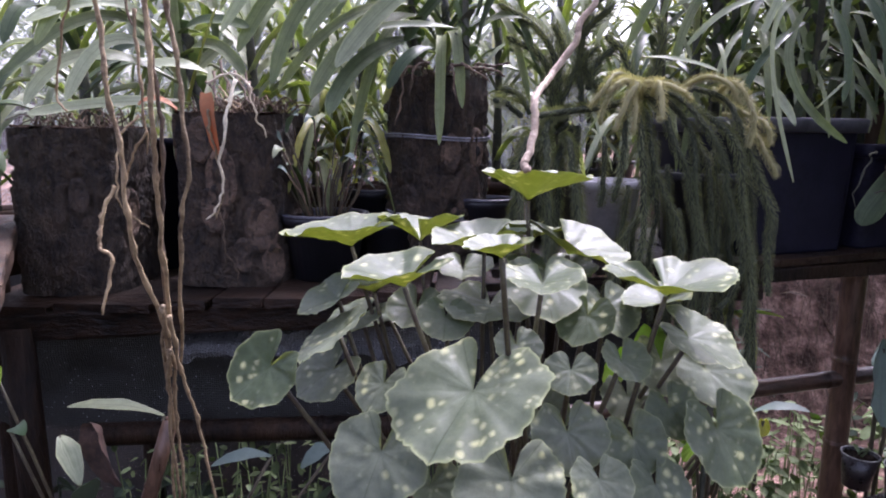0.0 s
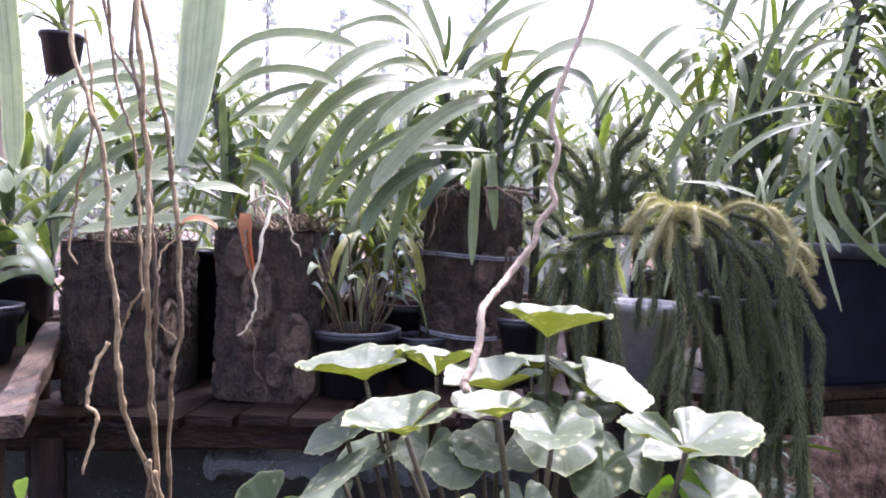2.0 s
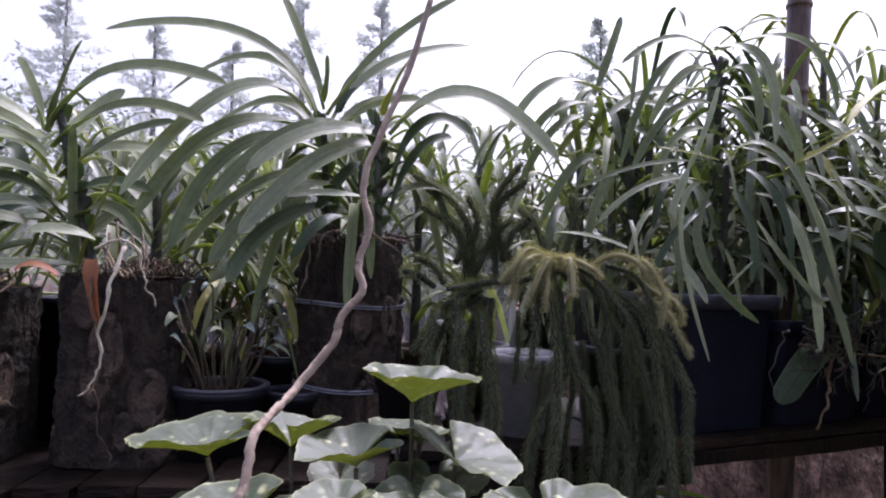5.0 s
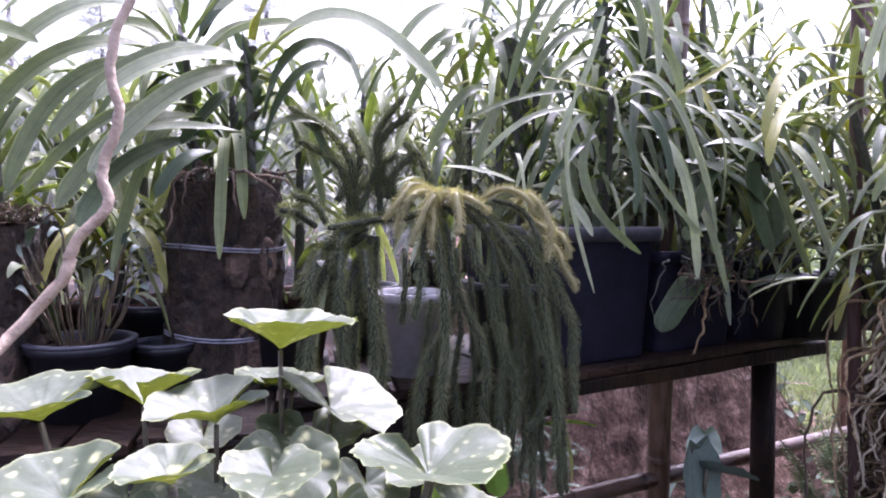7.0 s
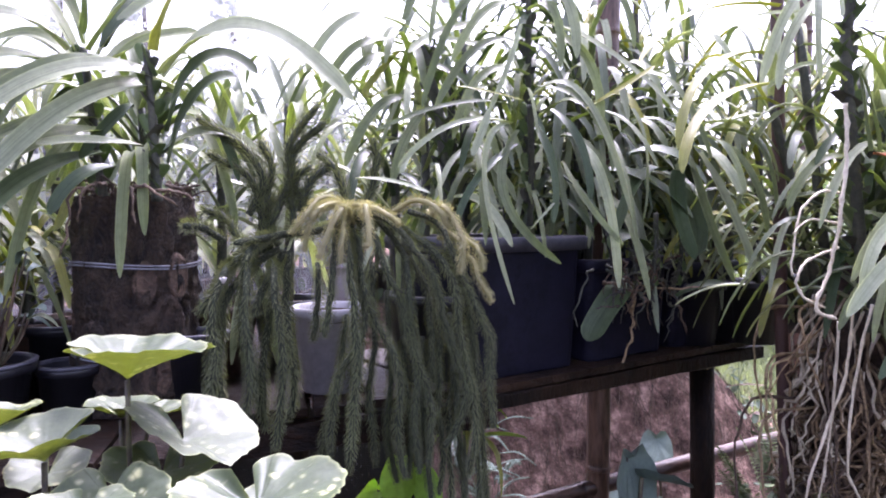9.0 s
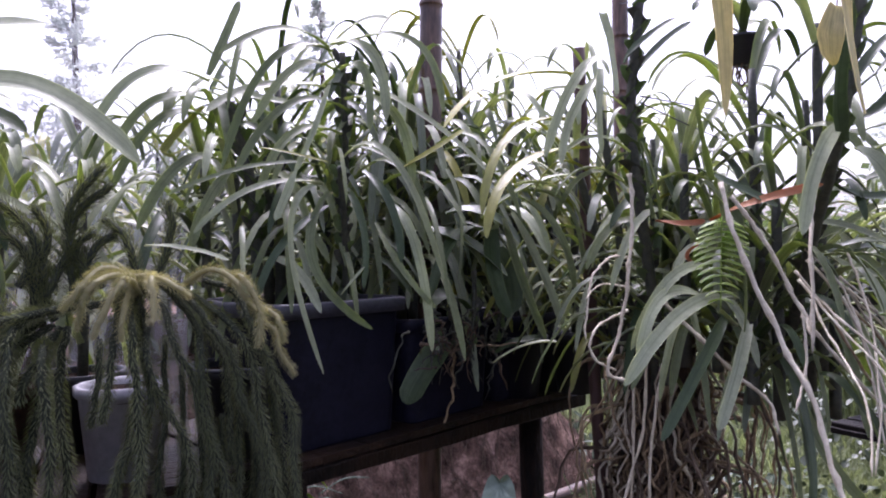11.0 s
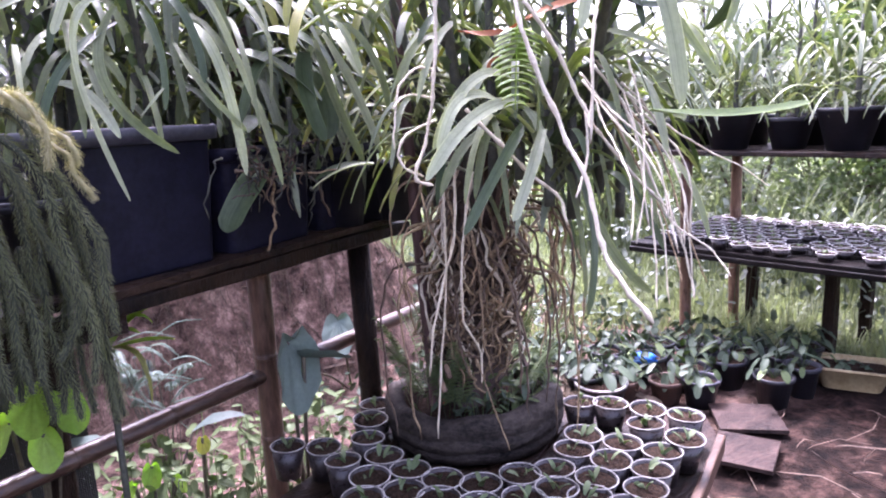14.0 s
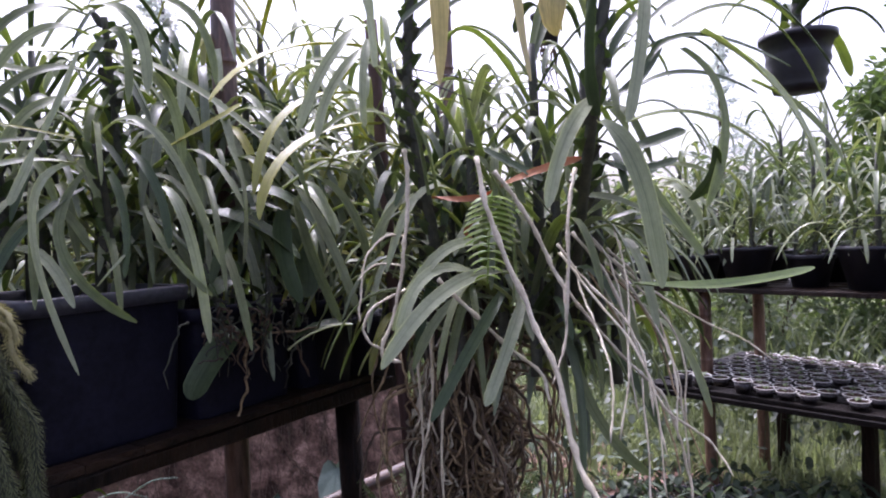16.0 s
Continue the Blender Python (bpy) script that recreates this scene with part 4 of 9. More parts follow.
def mound(at, r, seed, e, count=26):
    """Loose bark and dead roots round an orchid's foot."""
    rr = random.Random(seed)
    bits = []
    for i in range(count):
        a, d = rr.uniform(0, 6.28), r * math.sqrt(rr.random())
        p = Vector(at) + Vector((math.cos(a) * d, math.sin(a) * d, 0.0))
        q = p + Vector((rr.uniform(-1, 1), rr.uniform(-1, 1), 0)) * 0.05 + Vector((0, 0, rr.uniform(-0.005, 0.02)))
        bits.append(root_mesh([p, p.lerp(q, 0.5) + Vector((0, 0, rr.uniform(0.008, 0.03))), q], 0.0018, 0.001, i, 0.003, per=4, n=4))
    tagged(part("root_tangle", joined(*bits), M_ROOT_DARK, e), kind="stuff")


orchid_c, orchid_b = log_c, log_b
mound((0.018, 1.415, bench_top(0.02) + 0.375), 0.10, 5, log_c, 90)
mound((-0.362, 1.30, bench_top(-0.36) + 0.325), 0.10, 6, log_b, 90)
mound((-0.668, 1.275, bench_top(-0.67) + 0.315), 0.09, 7, log_a, 60)
orchid((0.03, 1.42, 1.29), 0.18, 16, 0.30, 0.022, 160, 0.9, (M_STRAP, M_STRAP_DARK), 1.6, 23, parent=log_c)
orchid((-0.36, 1.36, 1.20), 0.20, 18, 0.30, 0.022, 12, 0.9, (M_STRAP, M_STRAP_PALE), 1.6, 24, parent=log_b)
orchid((-0.70, 1.33, 1.20), 0.20, 13, 0.26, 0.028, 10, 0.5, (M_STRAP, M_STRAP_DARK), 1.0, 21, parent=log_a)
orchid_d = thing("orchid", (0.76, 1.45, 1.2), "grey-green orchid with long drooping strap leaves", "orchid", "orchids")
orchid_e = thing("orchid", (0.86, 1.62, 1.2), "tall orchid with a fountain of arching leaves", "orchid", "orchids")
orchid_f = thing("orchid", (0.68, 1.52, 1.2), "orchid with a thick dark stem in the planter", "orchid", "orchids")
orchid_g = thing("orchid", (1.15, 1.55, 1.2), "orchid with yellowing and pale leaves at the bench end", "orchid", "orchids")
trunk_plant = thing("rooted_trunk", (1.48, 1.46, 0.37), "tree fern trunk wrapped in orchid roots in an old tyre planter", "orchid trunk")
for b, m, e, w in (((0.90, 1.40, 1.36), (1.00, 1.38, 1.345), (1.095, 1.37, 1.27), 0.045), ((1.10, 1.43, 1.33), (1.12, 1.40, 1.26), (1.11, 1.39, 1.19), 0.042), ((0.98, 1.42, 1.40), (1.06, 1.39, 1.40), (1.13, 1.38, 1.34), 0.04), ((1.03, 1.43, 1.20), (0.97, 1.40, 1.235), (0.92, 1.38, 1.21), 0.034), ((1.10, 1.44, 1.10), (1.15, 1.43, 1.125), (1.21, 1.43, 1.13), 0.02)):
    part("leaf", strap(b, m, e, w, fold=0.35, n=12, face=30), M_STRAP_DARK, orchid_g)
for k, (a, b, c) in enumerate((((0.965, 1.43, 1.29), (0.985, 1.41, 1.20), (0.992, 1.41, 1.115)), ((1.055, 1.45, 1.28), (1.045, 1.43, 1.19), (1.03, 1.43, 1.10)), ((1.13, 1.48, 1.25), (1.12, 1.46, 1.18), (1.10, 1.46, 1.11)), ((0.92, 1.42, 1.27), (0.935, 1.41, 1.20), (0.95, 1.41, 1.15)))):
    node_stem([a, b, c], 0.008, 0.006, orchid_g, 820 + k)
tr = random.Random(91)
for k in range(44):
    u = tr.gauss(0.0, 0.085)
    z = tr.uniform(1.08, 1.20)
    p = Vector((1.01, 1.415, z)) + U * u
    d = tr.choice((-1, 1)) * tr.uniform(0.01, 0.07)
    fall = tr.uniform(0.01, 0.13) if k % 3 else tr.uniform(-0.05, 0.02)
    q1 = p + U * (d * 0.6) + Vector((0, -0.012, -0.3 * fall + 0.012))
    q2 = p + U * d + Vector((0, -0.004, -fall))
    part("aerial_root", root_mesh([p, q1, q2], tr.uniform(0.0015, 0.0034), 0.0011, 830 + k, 0.008, per=6, n=5), M_CANE if k % 5 < 3 else M_ROOT_DARK, orchid_g)

orchid_t = trunk_plant
root_bundle = thing("root_bundle", (-0.09, 0.34, 2.02), "bundle of brown knotted aerial roots hanging down", "aerial roots")
hanging_root = thing("hanging_root", (0.2, 0.24, 2.02), "single pale aerial root hanging down with a kinked end", "aerial root")
hanging_leaf = thing("hanging_leaf", (0.02, 0.25, 2.02), "broad pale green strap leaves hanging from above", "leaf")
for e, x, y in ((root_bundle, -0.105, 0.36), (root_bundle, -0.06, 0.355), (hanging_root, 0.235, 0.25), (hanging_leaf, 0.03, 0.27)):
    part("upper_strand", root_mesh([(x, 0.36, 2.0), (x, y + 0.02, 1.8), (x, y, 1.50)], 0.003, 0.003, 7, 0.002), M_ROOT, e)


# leaves of the orchid on the bound log
node_stem([(-0.015, 1.340, 1.296), (-0.025, 1.330, 1.414), (-0.034, 1.310, 1.550)], 0.011, 0.009, orchid_c, 1)
node_stem([(0.080, 1.290, 1.298), (0.079, 1.280, 1.412), (0.072, 1.270, 1.545)], 0.013, 0.008, orchid_c, 2)
blade(orchid_c, (-0.046, 1.310, 1.544), (-0.188, 1.300, 1.690), (-0.435, 1.280, 1.685), 0.0326, M_STRAP)
blade(orchid_c, (-0.059, 1.330, 1.559), (-0.182, 1.380, 1.674), (-0.377, 1.440, 1.609), 0.0273, M_STRAP)
blade(orchid_c, (-0.034, 1.310, 1.556), (-0.064, 1.300, 1.648), (-0.115, 1.280, 1.767), 0.0294, M_STRAP)
blade(orchid_c, (-0.025, 1.310, 1.545), (0.077, 1.300, 1.674), (0.217, 1.280, 1.768), 0.0314, M_STRAP)
blade(orchid_c, (-0.035, 1.310, 1.572), (-0.026, 1.300, 1.612), (-0.025, 1.280, 1.651), 0.0156, M_STRAP)
blade(orchid_c, (-0.017, 1.330, 1.544), (0.082, 1.380, 1.670), (0.246, 1.440, 1.727), 0.0243, M_STRAP_PALE)
blade(orchid_c, (-0.059, 1.310, 1.544), (-0.181, 1.240, 1.572), (-0.339, 1.160, 1.369), 0.0326, M_STRAP_PALE)
blade(orchid_c, (-0.058, 1.310, 1.515), (-0.201, 1.240, 1.500), (-0.311, 1.160, 1.335), 0.0344, M_STRAP)
blade(orchid_c, (-0.055, 1.310, 1.501), (-0.186, 1.240, 1.456), (-0.252, 1.160, 1.281), 0.0300, M_STRAP)
blade(orchid_c, (0.053, 1.310, 1.511), (-0.072, 1.240, 1.498), (-0.195, 1.160, 1.358), 0.0355, M_STRAP)
blade(orchid_c, (0.129, 1.310, 1.473), (-0.002, 1.240, 1.507), (-0.130, 1.160, 1.417), 0.0332, M_STRAP_PALE)
blade(orchid_c, (0.107, 1.310, 1.480), (-0.010, 1.240, 1.459), (-0.139, 1.160, 1.310), 0.0388, M_STRAP_PALE)
blade(orchid_c, (0.097, 1.270, 1.504), (0.237, 1.240, 1.576), (0.400, 1.240, 1.465), 0.0428, M_STRAP_PALE)
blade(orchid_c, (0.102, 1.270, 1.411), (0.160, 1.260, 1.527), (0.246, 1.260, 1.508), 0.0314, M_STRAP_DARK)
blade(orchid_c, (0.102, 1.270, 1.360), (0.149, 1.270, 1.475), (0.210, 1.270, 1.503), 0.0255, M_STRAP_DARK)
blade(orchid_c, (0.085, 1.270, 1.540), (0.105, 1.250, 1.593), (0.132, 1.220, 1.631), 0.0296, M_STRAP_YELLOW)
blade(orchid_c, (0.084, 1.270, 1.499), (0.074, 1.260, 1.527), (0.070, 1.250, 1.548), 0.0198, M_STRAP_DARK)
blade(orchid_c, (-0.004, 1.310, 1.511), (0.061, 1.300, 1.562), (0.150, 1.280, 1.576), 0.0267, M_STRAP)
blade(orchid_c, (-0.006, 1.330, 1.529), (0.074, 1.380, 1.592), (0.198, 1.440, 1.588), 0.0282, M_STRAP_PALE)
blade(orchid_c, (0.065, 1.270, 1.387), (-0.012, 1.240, 1.392), (-0.070, 1.200, 1.381), 0.0165, M_STRAP_PALE)
blade(orchid_c, (0.002, 1.310, 1.413), (-0.107, 1.240, 1.378), (-0.184, 1.160, 1.257), 0.0333, M_STRAP)
blade(orchid_c, (-0.006, 1.310, 1.378), (-0.105, 1.240, 1.330), (-0.154, 1.160, 1.230), 0.0312, M_STRAP_DARK)
blade(orchid_c, (-0.019, 1.330, 1.436), (-0.155, 1.300, 1.406), (-0.278, 1.280, 1.275), 0.0289, M_STRAP)
blade(orchid_c, (0.020, 1.270, 1.352), (-0.021, 1.220, 1.332), (-0.054, 1.200, 1.276), 0.0209, M_STRAP_DARK)
blade(orchid_c, (-0.049, 1.330, 1.516), (-0.128, 1.380, 1.585), (-0.211, 1.440, 1.573), 0.0288, M_STRAP)
blade(orchid_c, (-0.007, 1.330, 1.556), (0.027, 1.380, 1.647), (0.077, 1.440, 1.678), 0.0265, M_STRAP_DARK)
blade(orchid_c, (-0.066, 1.330, 1.537), (-0.161, 1.380, 1.584), (-0.303, 1.440, 1.523), 0.0290, M_STRAP)
blade(orchid_c, (-0.052, 1.360, 1.461), (-0.096, 1.360, 1.460), (-0.148, 1.360, 1.391), 0.0257, M_STRAP)
blade(orchid_c, (-0.007, 1.360, 1.452), (-0.051, 1.360, 1.428), (-0.112, 1.360, 1.315), 0.0276, M_STRAP)
blade(orchid_c, (-0.065, 1.340, 1.349), (-0.065, 1.320, 1.305), (-0.080, 1.300, 1.251), 0.0144, M_STRAP_YELLOW)
blade(orchid_c, (0.042, 1.310, 1.457), (0.013, 1.300, 1.433), (-0.034, 1.280, 1.366), 0.0243, M_STRAP_DARK)
blade(orchid_c, (0.109, 1.300, 1.394), (0.171, 1.320, 1.420), (0.237, 1.340, 1.392), 0.0223, M_STRAP)
part("aerial_root", root_mesh([(0.015, 1.240, 1.324), (0.000, 1.210, 1.317), (-0.015, 1.200, 1.263)], 0.003, 0.0015, seed=1), M_ROOT_DARK, orchid_c)
part("aerial_root", root_mesh([(0.056, 1.240, 1.321), (0.089, 1.210, 1.316), (0.120, 1.200, 1.287)], 0.003, 0.0015, seed=2), M_ROOT_DARK, orchid_c)
part("aerial_root", root_mesh([(0.076, 1.240, 1.316), (0.116, 1.210, 1.312), (0.153, 1.200, 1.298)], 0.003, 0.0015, seed=3), M_ROOT_DARK, orchid_c)
part("aerial_root", root_mesh([(0.106, 1.240, 1.323), (0.132, 1.210, 1.317), (0.157, 1.200, 1.322)], 0.003, 0.0015, seed=4), M_ROOT_DARK, orchid_c)
part("aerial_root", root_mesh([(-0.004, 1.240, 1.314), (-0.024, 1.210, 1.307), (-0.042, 1.200, 1.214)], 0.003, 0.0015, seed=5), M_ROOT_DARK, orchid_c)
part("aerial_root", root_mesh([(0.056, 1.240, 1.316), (0.059, 1.210, 1.310), (0.063, 1.200, 1.256)], 0.003, 0.0015, seed=6), M_ROOT_DARK, orchid_c)

# leaves of the orchid on the scarred log
node_stem([(-0.400, 1.220, 1.227), (-0.423, 1.210, 1.318), (-0.445, 1.200, 1.422), (-0.467, 1.200, 1.516)], 0.013, 0.01, orchid_b, 38)
blade(orchid_b, (-0.485, 1.200, 1.476), (-0.370, 1.190, 1.585), (-0.174, 1.170, 1.563), 0.0353, M_STRAP)
blade(orchid_b, (-0.475, 1.200, 1.449), (-0.355, 1.190, 1.525), (-0.209, 1.170, 1.498), 0.0287, M_STRAP)
blade(orchid_b, (-0.495, 1.200, 1.481), (-0.511, 1.190, 1.548), (-0.526, 1.170, 1.596), 0.0281, M_STRAP)
blade(orchid_b, (-0.481, 1.200, 1.487), (-0.460, 1.190, 1.560), (-0.420, 1.170, 1.629), 0.0255, M_STRAP)
blade(orchid_b, (-0.507, 1.200, 1.480), (-0.683, 1.190, 1.536), (-0.886, 1.170, 1.411), 0.0412, M_STRAP_PALE)
blade(orchid_b, (-0.511, 1.220, 1.468), (-0.707, 1.280, 1.532), (-0.938, 1.340, 1.490), 0.0337, M_STRAP)
blade(orchid_b, (-0.461, 1.200, 1.398), (-0.363, 1.190, 1.469), (-0.257, 1.170, 1.495), 0.0264, M_STRAP)
blade(orchid_b, (-0.469, 1.220, 1.425), (-0.366, 1.280, 1.467), (-0.278, 1.340, 1.428), 0.0303, M_STRAP)
blade(orchid_b, (-0.476, 1.200, 1.405), (-0.533, 1.120, 1.458), (-0.591, 1.030, 1.332), 0.0269, M_STRAP)
blade(orchid_b, (-0.464, 1.200, 1.368), (-0.514, 1.120, 1.411), (-0.604, 1.030, 1.368), 0.0244, M_STRAP_PALE)
blade(orchid_b, (-0.450, 1.200, 1.325), (-0.529, 1.120, 1.388), (-0.650, 1.030, 1.286), 0.0265, M_STRAP)
blade(orchid_b, (-0.443, 1.200, 1.302), (-0.510, 1.120, 1.350), (-0.548, 1.030, 1.246), 0.0243, M_STRAP_PALE)
blade(orchid_b, (-0.433, 1.200, 1.280), (-0.559, 1.120, 1.325), (-0.619, 1.030, 1.238), 0.0269, M_STRAP_PALE)
blade(orchid_b, (-0.322, 1.050, 1.288), (-0.359, 1.030, 1.303), (-0.395, 1.010, 1.300), 0.0197, M_STRAP_PALE)
blade(orchid_b, (-0.420, 1.200, 1.249), (-0.523, 1.120, 1.246), (-0.616, 1.030, 1.224), 0.0224, M_STRAP_PALE)
blade(orchid_b, (-0.428, 1.200, 1.245), (-0.431, 1.190, 1.357), (-0.427, 1.170, 1.487), 0.0165, M_STRAP)
blade(orchid_b, (-0.420, 1.200, 1.251), (-0.389, 1.190, 1.338), (-0.350, 1.170, 1.411), 0.0163, M_STRAP_YELLOW)
blade(orchid_b, (-0.441, 1.200, 1.358), (-0.381, 1.190, 1.392), (-0.293, 1.170, 1.377), 0.0244, M_STRAP_DARK)
blade(orchid_b, (-0.433, 1.200, 1.326), (-0.367, 1.190, 1.350), (-0.305, 1.170, 1.298), 0.0242, M_STRAP)
blade(orchid_b, (-0.503, 1.220, 1.435), (-0.614, 1.280, 1.488), (-0.758, 1.340, 1.495), 0.0303, M_STRAP)
blade(orchid_b, (-0.445, 1.200, 1.336), (-0.505, 1.190, 1.354), (-0.561, 1.170, 1.317), 0.0253, M_STRAP_DARK)
blade(orchid_b, (-0.474, 1.220, 1.452), (-0.467, 1.280, 1.515), (-0.424, 1.340, 1.589), 0.0268, M_STRAP_PALE)
blade(orchid_b, (-0.445, 1.220, 1.272), (-0.418, 1.280, 1.334), (-0.386, 1.340, 1.376), 0.0218, M_STRAP)
part("aerial_root", root_mesh([(-0.280, 1.060, 1.281), (-0.295, 1.040, 1.225), (-0.307, 1.040, 1.151), (-0.316, 1.050, 1.084), (-0.333, 1.060, 1.054)], 0.00294, 0.0014, seed=3), M_ROOT_PALE, orchid_b)
part("aerial_root", root_mesh([(-0.323, 1.050, 1.234), (-0.318, 1.050, 1.178), (-0.313, 1.060, 1.102), (-0.316, 1.060, 1.054)], 0.00245, 0.0014, seed=4), M_ROOT, orchid_b)
part("aerial_root", root_mesh([(-0.318, 1.060, 1.064), (-0.312, 1.070, 1.004), (-0.297, 1.080, 0.942)], 0.00175, 0.0007, seed=5), M_ROOT_DARK, orchid_b)
part("aerial_root", root_mesh([(-0.335, 1.080, 1.277), (-0.292, 1.070, 1.291), (-0.266, 1.080, 1.268), (-0.260, 1.090, 1.225), (-0.244, 1.100, 1.186)], 0.0021, 0.00105, seed=6), M_ROOT_PALE, orchid_b)
part("aerial_root", root_mesh([(-0.316, 1.080, 1.272), (-0.274, 1.060, 1.239), (-0.292, 1.070, 1.244), (-0.325, 1.090, 1.263)], 0.00175, 0.00105, seed=7), M_ROOT, orchid_b)
part("aerial_root", root_mesh([(-0.386, 1.200, 1.286), (-0.345, 1.140, 1.259), (-0.315, 1.130, 1.229)], 0.0021, 0.00105, seed=20), M_ROOT_DARK, orchid_b)
part("aerial_root", root_mesh([(-0.372, 1.200, 1.305), (-0.334, 1.140, 1.247), (-0.306, 1.130, 1.239)], 0.0021, 0.00105, seed=21), M_ROOT_DARK, orchid_b)
part("aerial_root", root_mesh([(-0.359, 1.200, 1.324), (-0.322, 1.140, 1.259), (-0.297, 1.130, 1.249)], 0.0021, 0.00105, seed=22), M_ROOT_DARK, orchid_b)
part("aerial_root", root_mesh([(-0.346, 1.200, 1.286), (-0.311, 1.140, 1.247), (-0.287, 1.130, 1.229)], 0.0021, 0.00105, seed=23), M_ROOT_DARK, orchid_b)
part("aerial_root", root_mesh([(-0.333, 1.200, 1.305), (-0.299, 1.140, 1.259), (-0.278, 1.130, 1.239)], 0.0021, 0.00105, seed=24), M_ROOT_DARK, orchid_b)
part("aerial_root", root_mesh([(-0.320, 1.200, 1.324), (-0.288, 1.140, 1.247), (-0.269, 1.130, 1.249)], 0.0021, 0.00105, seed=25), M_ROOT_DARK, orchid_b)
part("aerial_root", root_mesh([(-0.307, 1.200, 1.286), (-0.277, 1.140, 1.259), (-0.260, 1.130, 1.230)], 0.0021, 0.00105, seed=26), M_ROOT_DARK, orchid_b)
part("leaf", strap((-0.329, 1.060, 1.260), (-0.319, 1.050, 1.215), (-0.314, 1.060, 1.161), 0.024, twist=20, face=32), M_DRY, orchid_b)
part("leaf", strap((-0.381, 1.060, 1.233), (-0.410, 1.050, 1.250), (-0.440, 1.050, 1.240), 0.014, face=32), M_DRY, orchid_b)

# long roots that hang before the black box
part("aerial_root", root_mesh([(-0.445, 1.060, 1.223), (-0.464, 1.030, 1.177), (-0.464, 1.020, 1.112), (-0.449, 1.030, 1.060), (-0.432, 1.050, 1.038)], 0.0021, 0.00084, seed=9), M_ROOT, orchid_b)

# leaves of the orchid over the long planter
node_stem([(0.765, 1.420, 1.256), (0.755, 1.380, 1.367), (0.736, 1.330, 1.481)], 0.01, 0.009, orchid_d, 77)
part("aerial_root", root_mesh([(0.996, 1.440, 1.132), (0.997, 1.430, 1.086), (0.991, 1.430, 1.028), (0.973, 1.440, 0.958)], 0.004, 0.002, seed=11), M_ROOT, orchid_d)
part("aerial_root", root_mesh([(1.076, 1.460, 1.139), (1.111, 1.450, 1.078), (1.135, 1.460, 1.014)], 0.0035, 0.0015, seed=12), M_ROOT_DARK, orchid_d)
part("aerial_root", root_mesh([(1.024, 1.460, 1.129), (1.080, 1.440, 1.117), (1.148, 1.420, 1.123)], 0.003, 0.0015, seed=13), M_ROOT, orchid_d)
part("aerial_root", root_mesh([(0.948, 1.430, 1.147), (0.987, 1.420, 1.135), (1.019, 1.420, 1.169)], 0.005, 0.003, seed=14), M_ROOT_DARK, orchid_d)
node_stem([(0.806, 1.580, 1.224), (0.798, 1.540, 1.496), (0.779, 1.480, 1.737)], 0.012, 0.009, orchid_e, 95)
node_stem([(0.606, 1.500, 1.279), (0.594, 1.480, 1.451), (0.552, 1.450, 1.614)], 0.018, 0.014, orchid_f, 107)
blade(orchid_d, (0.743, 1.420, 1.731), (0.809, 1.360, 1.703), (0.816, 1.300, 1.565), 0.0207, M_STRAP_PALE)
blade(orchid_d, (0.755, 1.420, 1.731), (0.891, 1.360, 1.737), (0.929, 1.300, 1.587), 0.0175, M_STRAP)
blade(orchid_d, (0.737, 1.420, 1.725), (0.636, 1.360, 1.735), (0.523, 1.300, 1.661), 0.0141, M_STRAP)
blade(orchid_d, (0.743, 1.420, 1.719), (0.618, 1.360, 1.674), (0.526, 1.300, 1.467), 0.0151, M_STRAP)
blade(orchid_d, (0.754, 1.420, 1.743), (0.791, 1.360, 1.767), (0.823, 1.300, 1.753), 0.0122, M_STRAP_PALE)
blade(orchid_d, (0.718, 1.330, 1.630), (0.682, 1.300, 1.541), (0.644, 1.280, 1.461), 0.0099, M_STRAP_PALE)
blade(orchid_d, (0.646, 1.280, 1.463), (0.627, 1.270, 1.420), (0.608, 1.260, 1.379), 0.0137, M_STRAP_PALE)
blade(orchid_d, (0.728, 1.420, 1.648), (0.595, 1.360, 1.626), (0.502, 1.300, 1.562), 0.0171, M_STRAP_PALE)
blade(orchid_d, (0.760, 1.360, 1.645), (0.895, 1.340, 1.590), (1.062, 1.360, 1.473), 0.0205, M_STRAP_PALE)
blade(orchid_d, (0.742, 1.360, 1.494), (0.823, 1.290, 1.497), (0.911, 1.265, 1.273), 0.0148, M_STRAP_PALE)
blade(orchid_d, (0.709, 1.360, 1.452), (0.636, 1.290, 1.359), (0.687, 1.265, 1.115), 0.0129, M_STRAP_PALE)
blade(orchid_d, (0.719, 1.360, 1.438), (0.676, 1.290, 1.308), (0.774, 1.265, 1.187), 0.0162, M_STRAP)
blade(orchid_d, (0.843, 1.360, 1.413), (0.869, 1.290, 1.326), (0.887, 1.265, 1.140), 0.0171, M_STRAP_PALE)
blade(orchid_d, (0.810, 1.360, 1.379), (0.838, 1.290, 1.293), (0.895, 1.265, 1.219), 0.0113, M_STRAP)
blade(orchid_d, (0.844, 1.320, 1.476), (0.907, 1.300, 1.515), (0.972, 1.300, 1.557), 0.0106, M_STRAP_YELLOW)
blade(orchid_d, (0.585, 1.290, 1.504), (0.636, 1.280, 1.496), (0.704, 1.280, 1.482), 0.0054, M_STRAP_YELLOW)
blade(orchid_d, (0.709, 1.360, 1.486), (0.578, 1.290, 1.473), (0.438, 1.265, 1.418), 0.0096, M_STRAP)
blade(orchid_d, (0.709, 1.360, 1.452), (0.579, 1.290, 1.436), (0.479, 1.265, 1.357), 0.0117, M_STRAP_PALE)
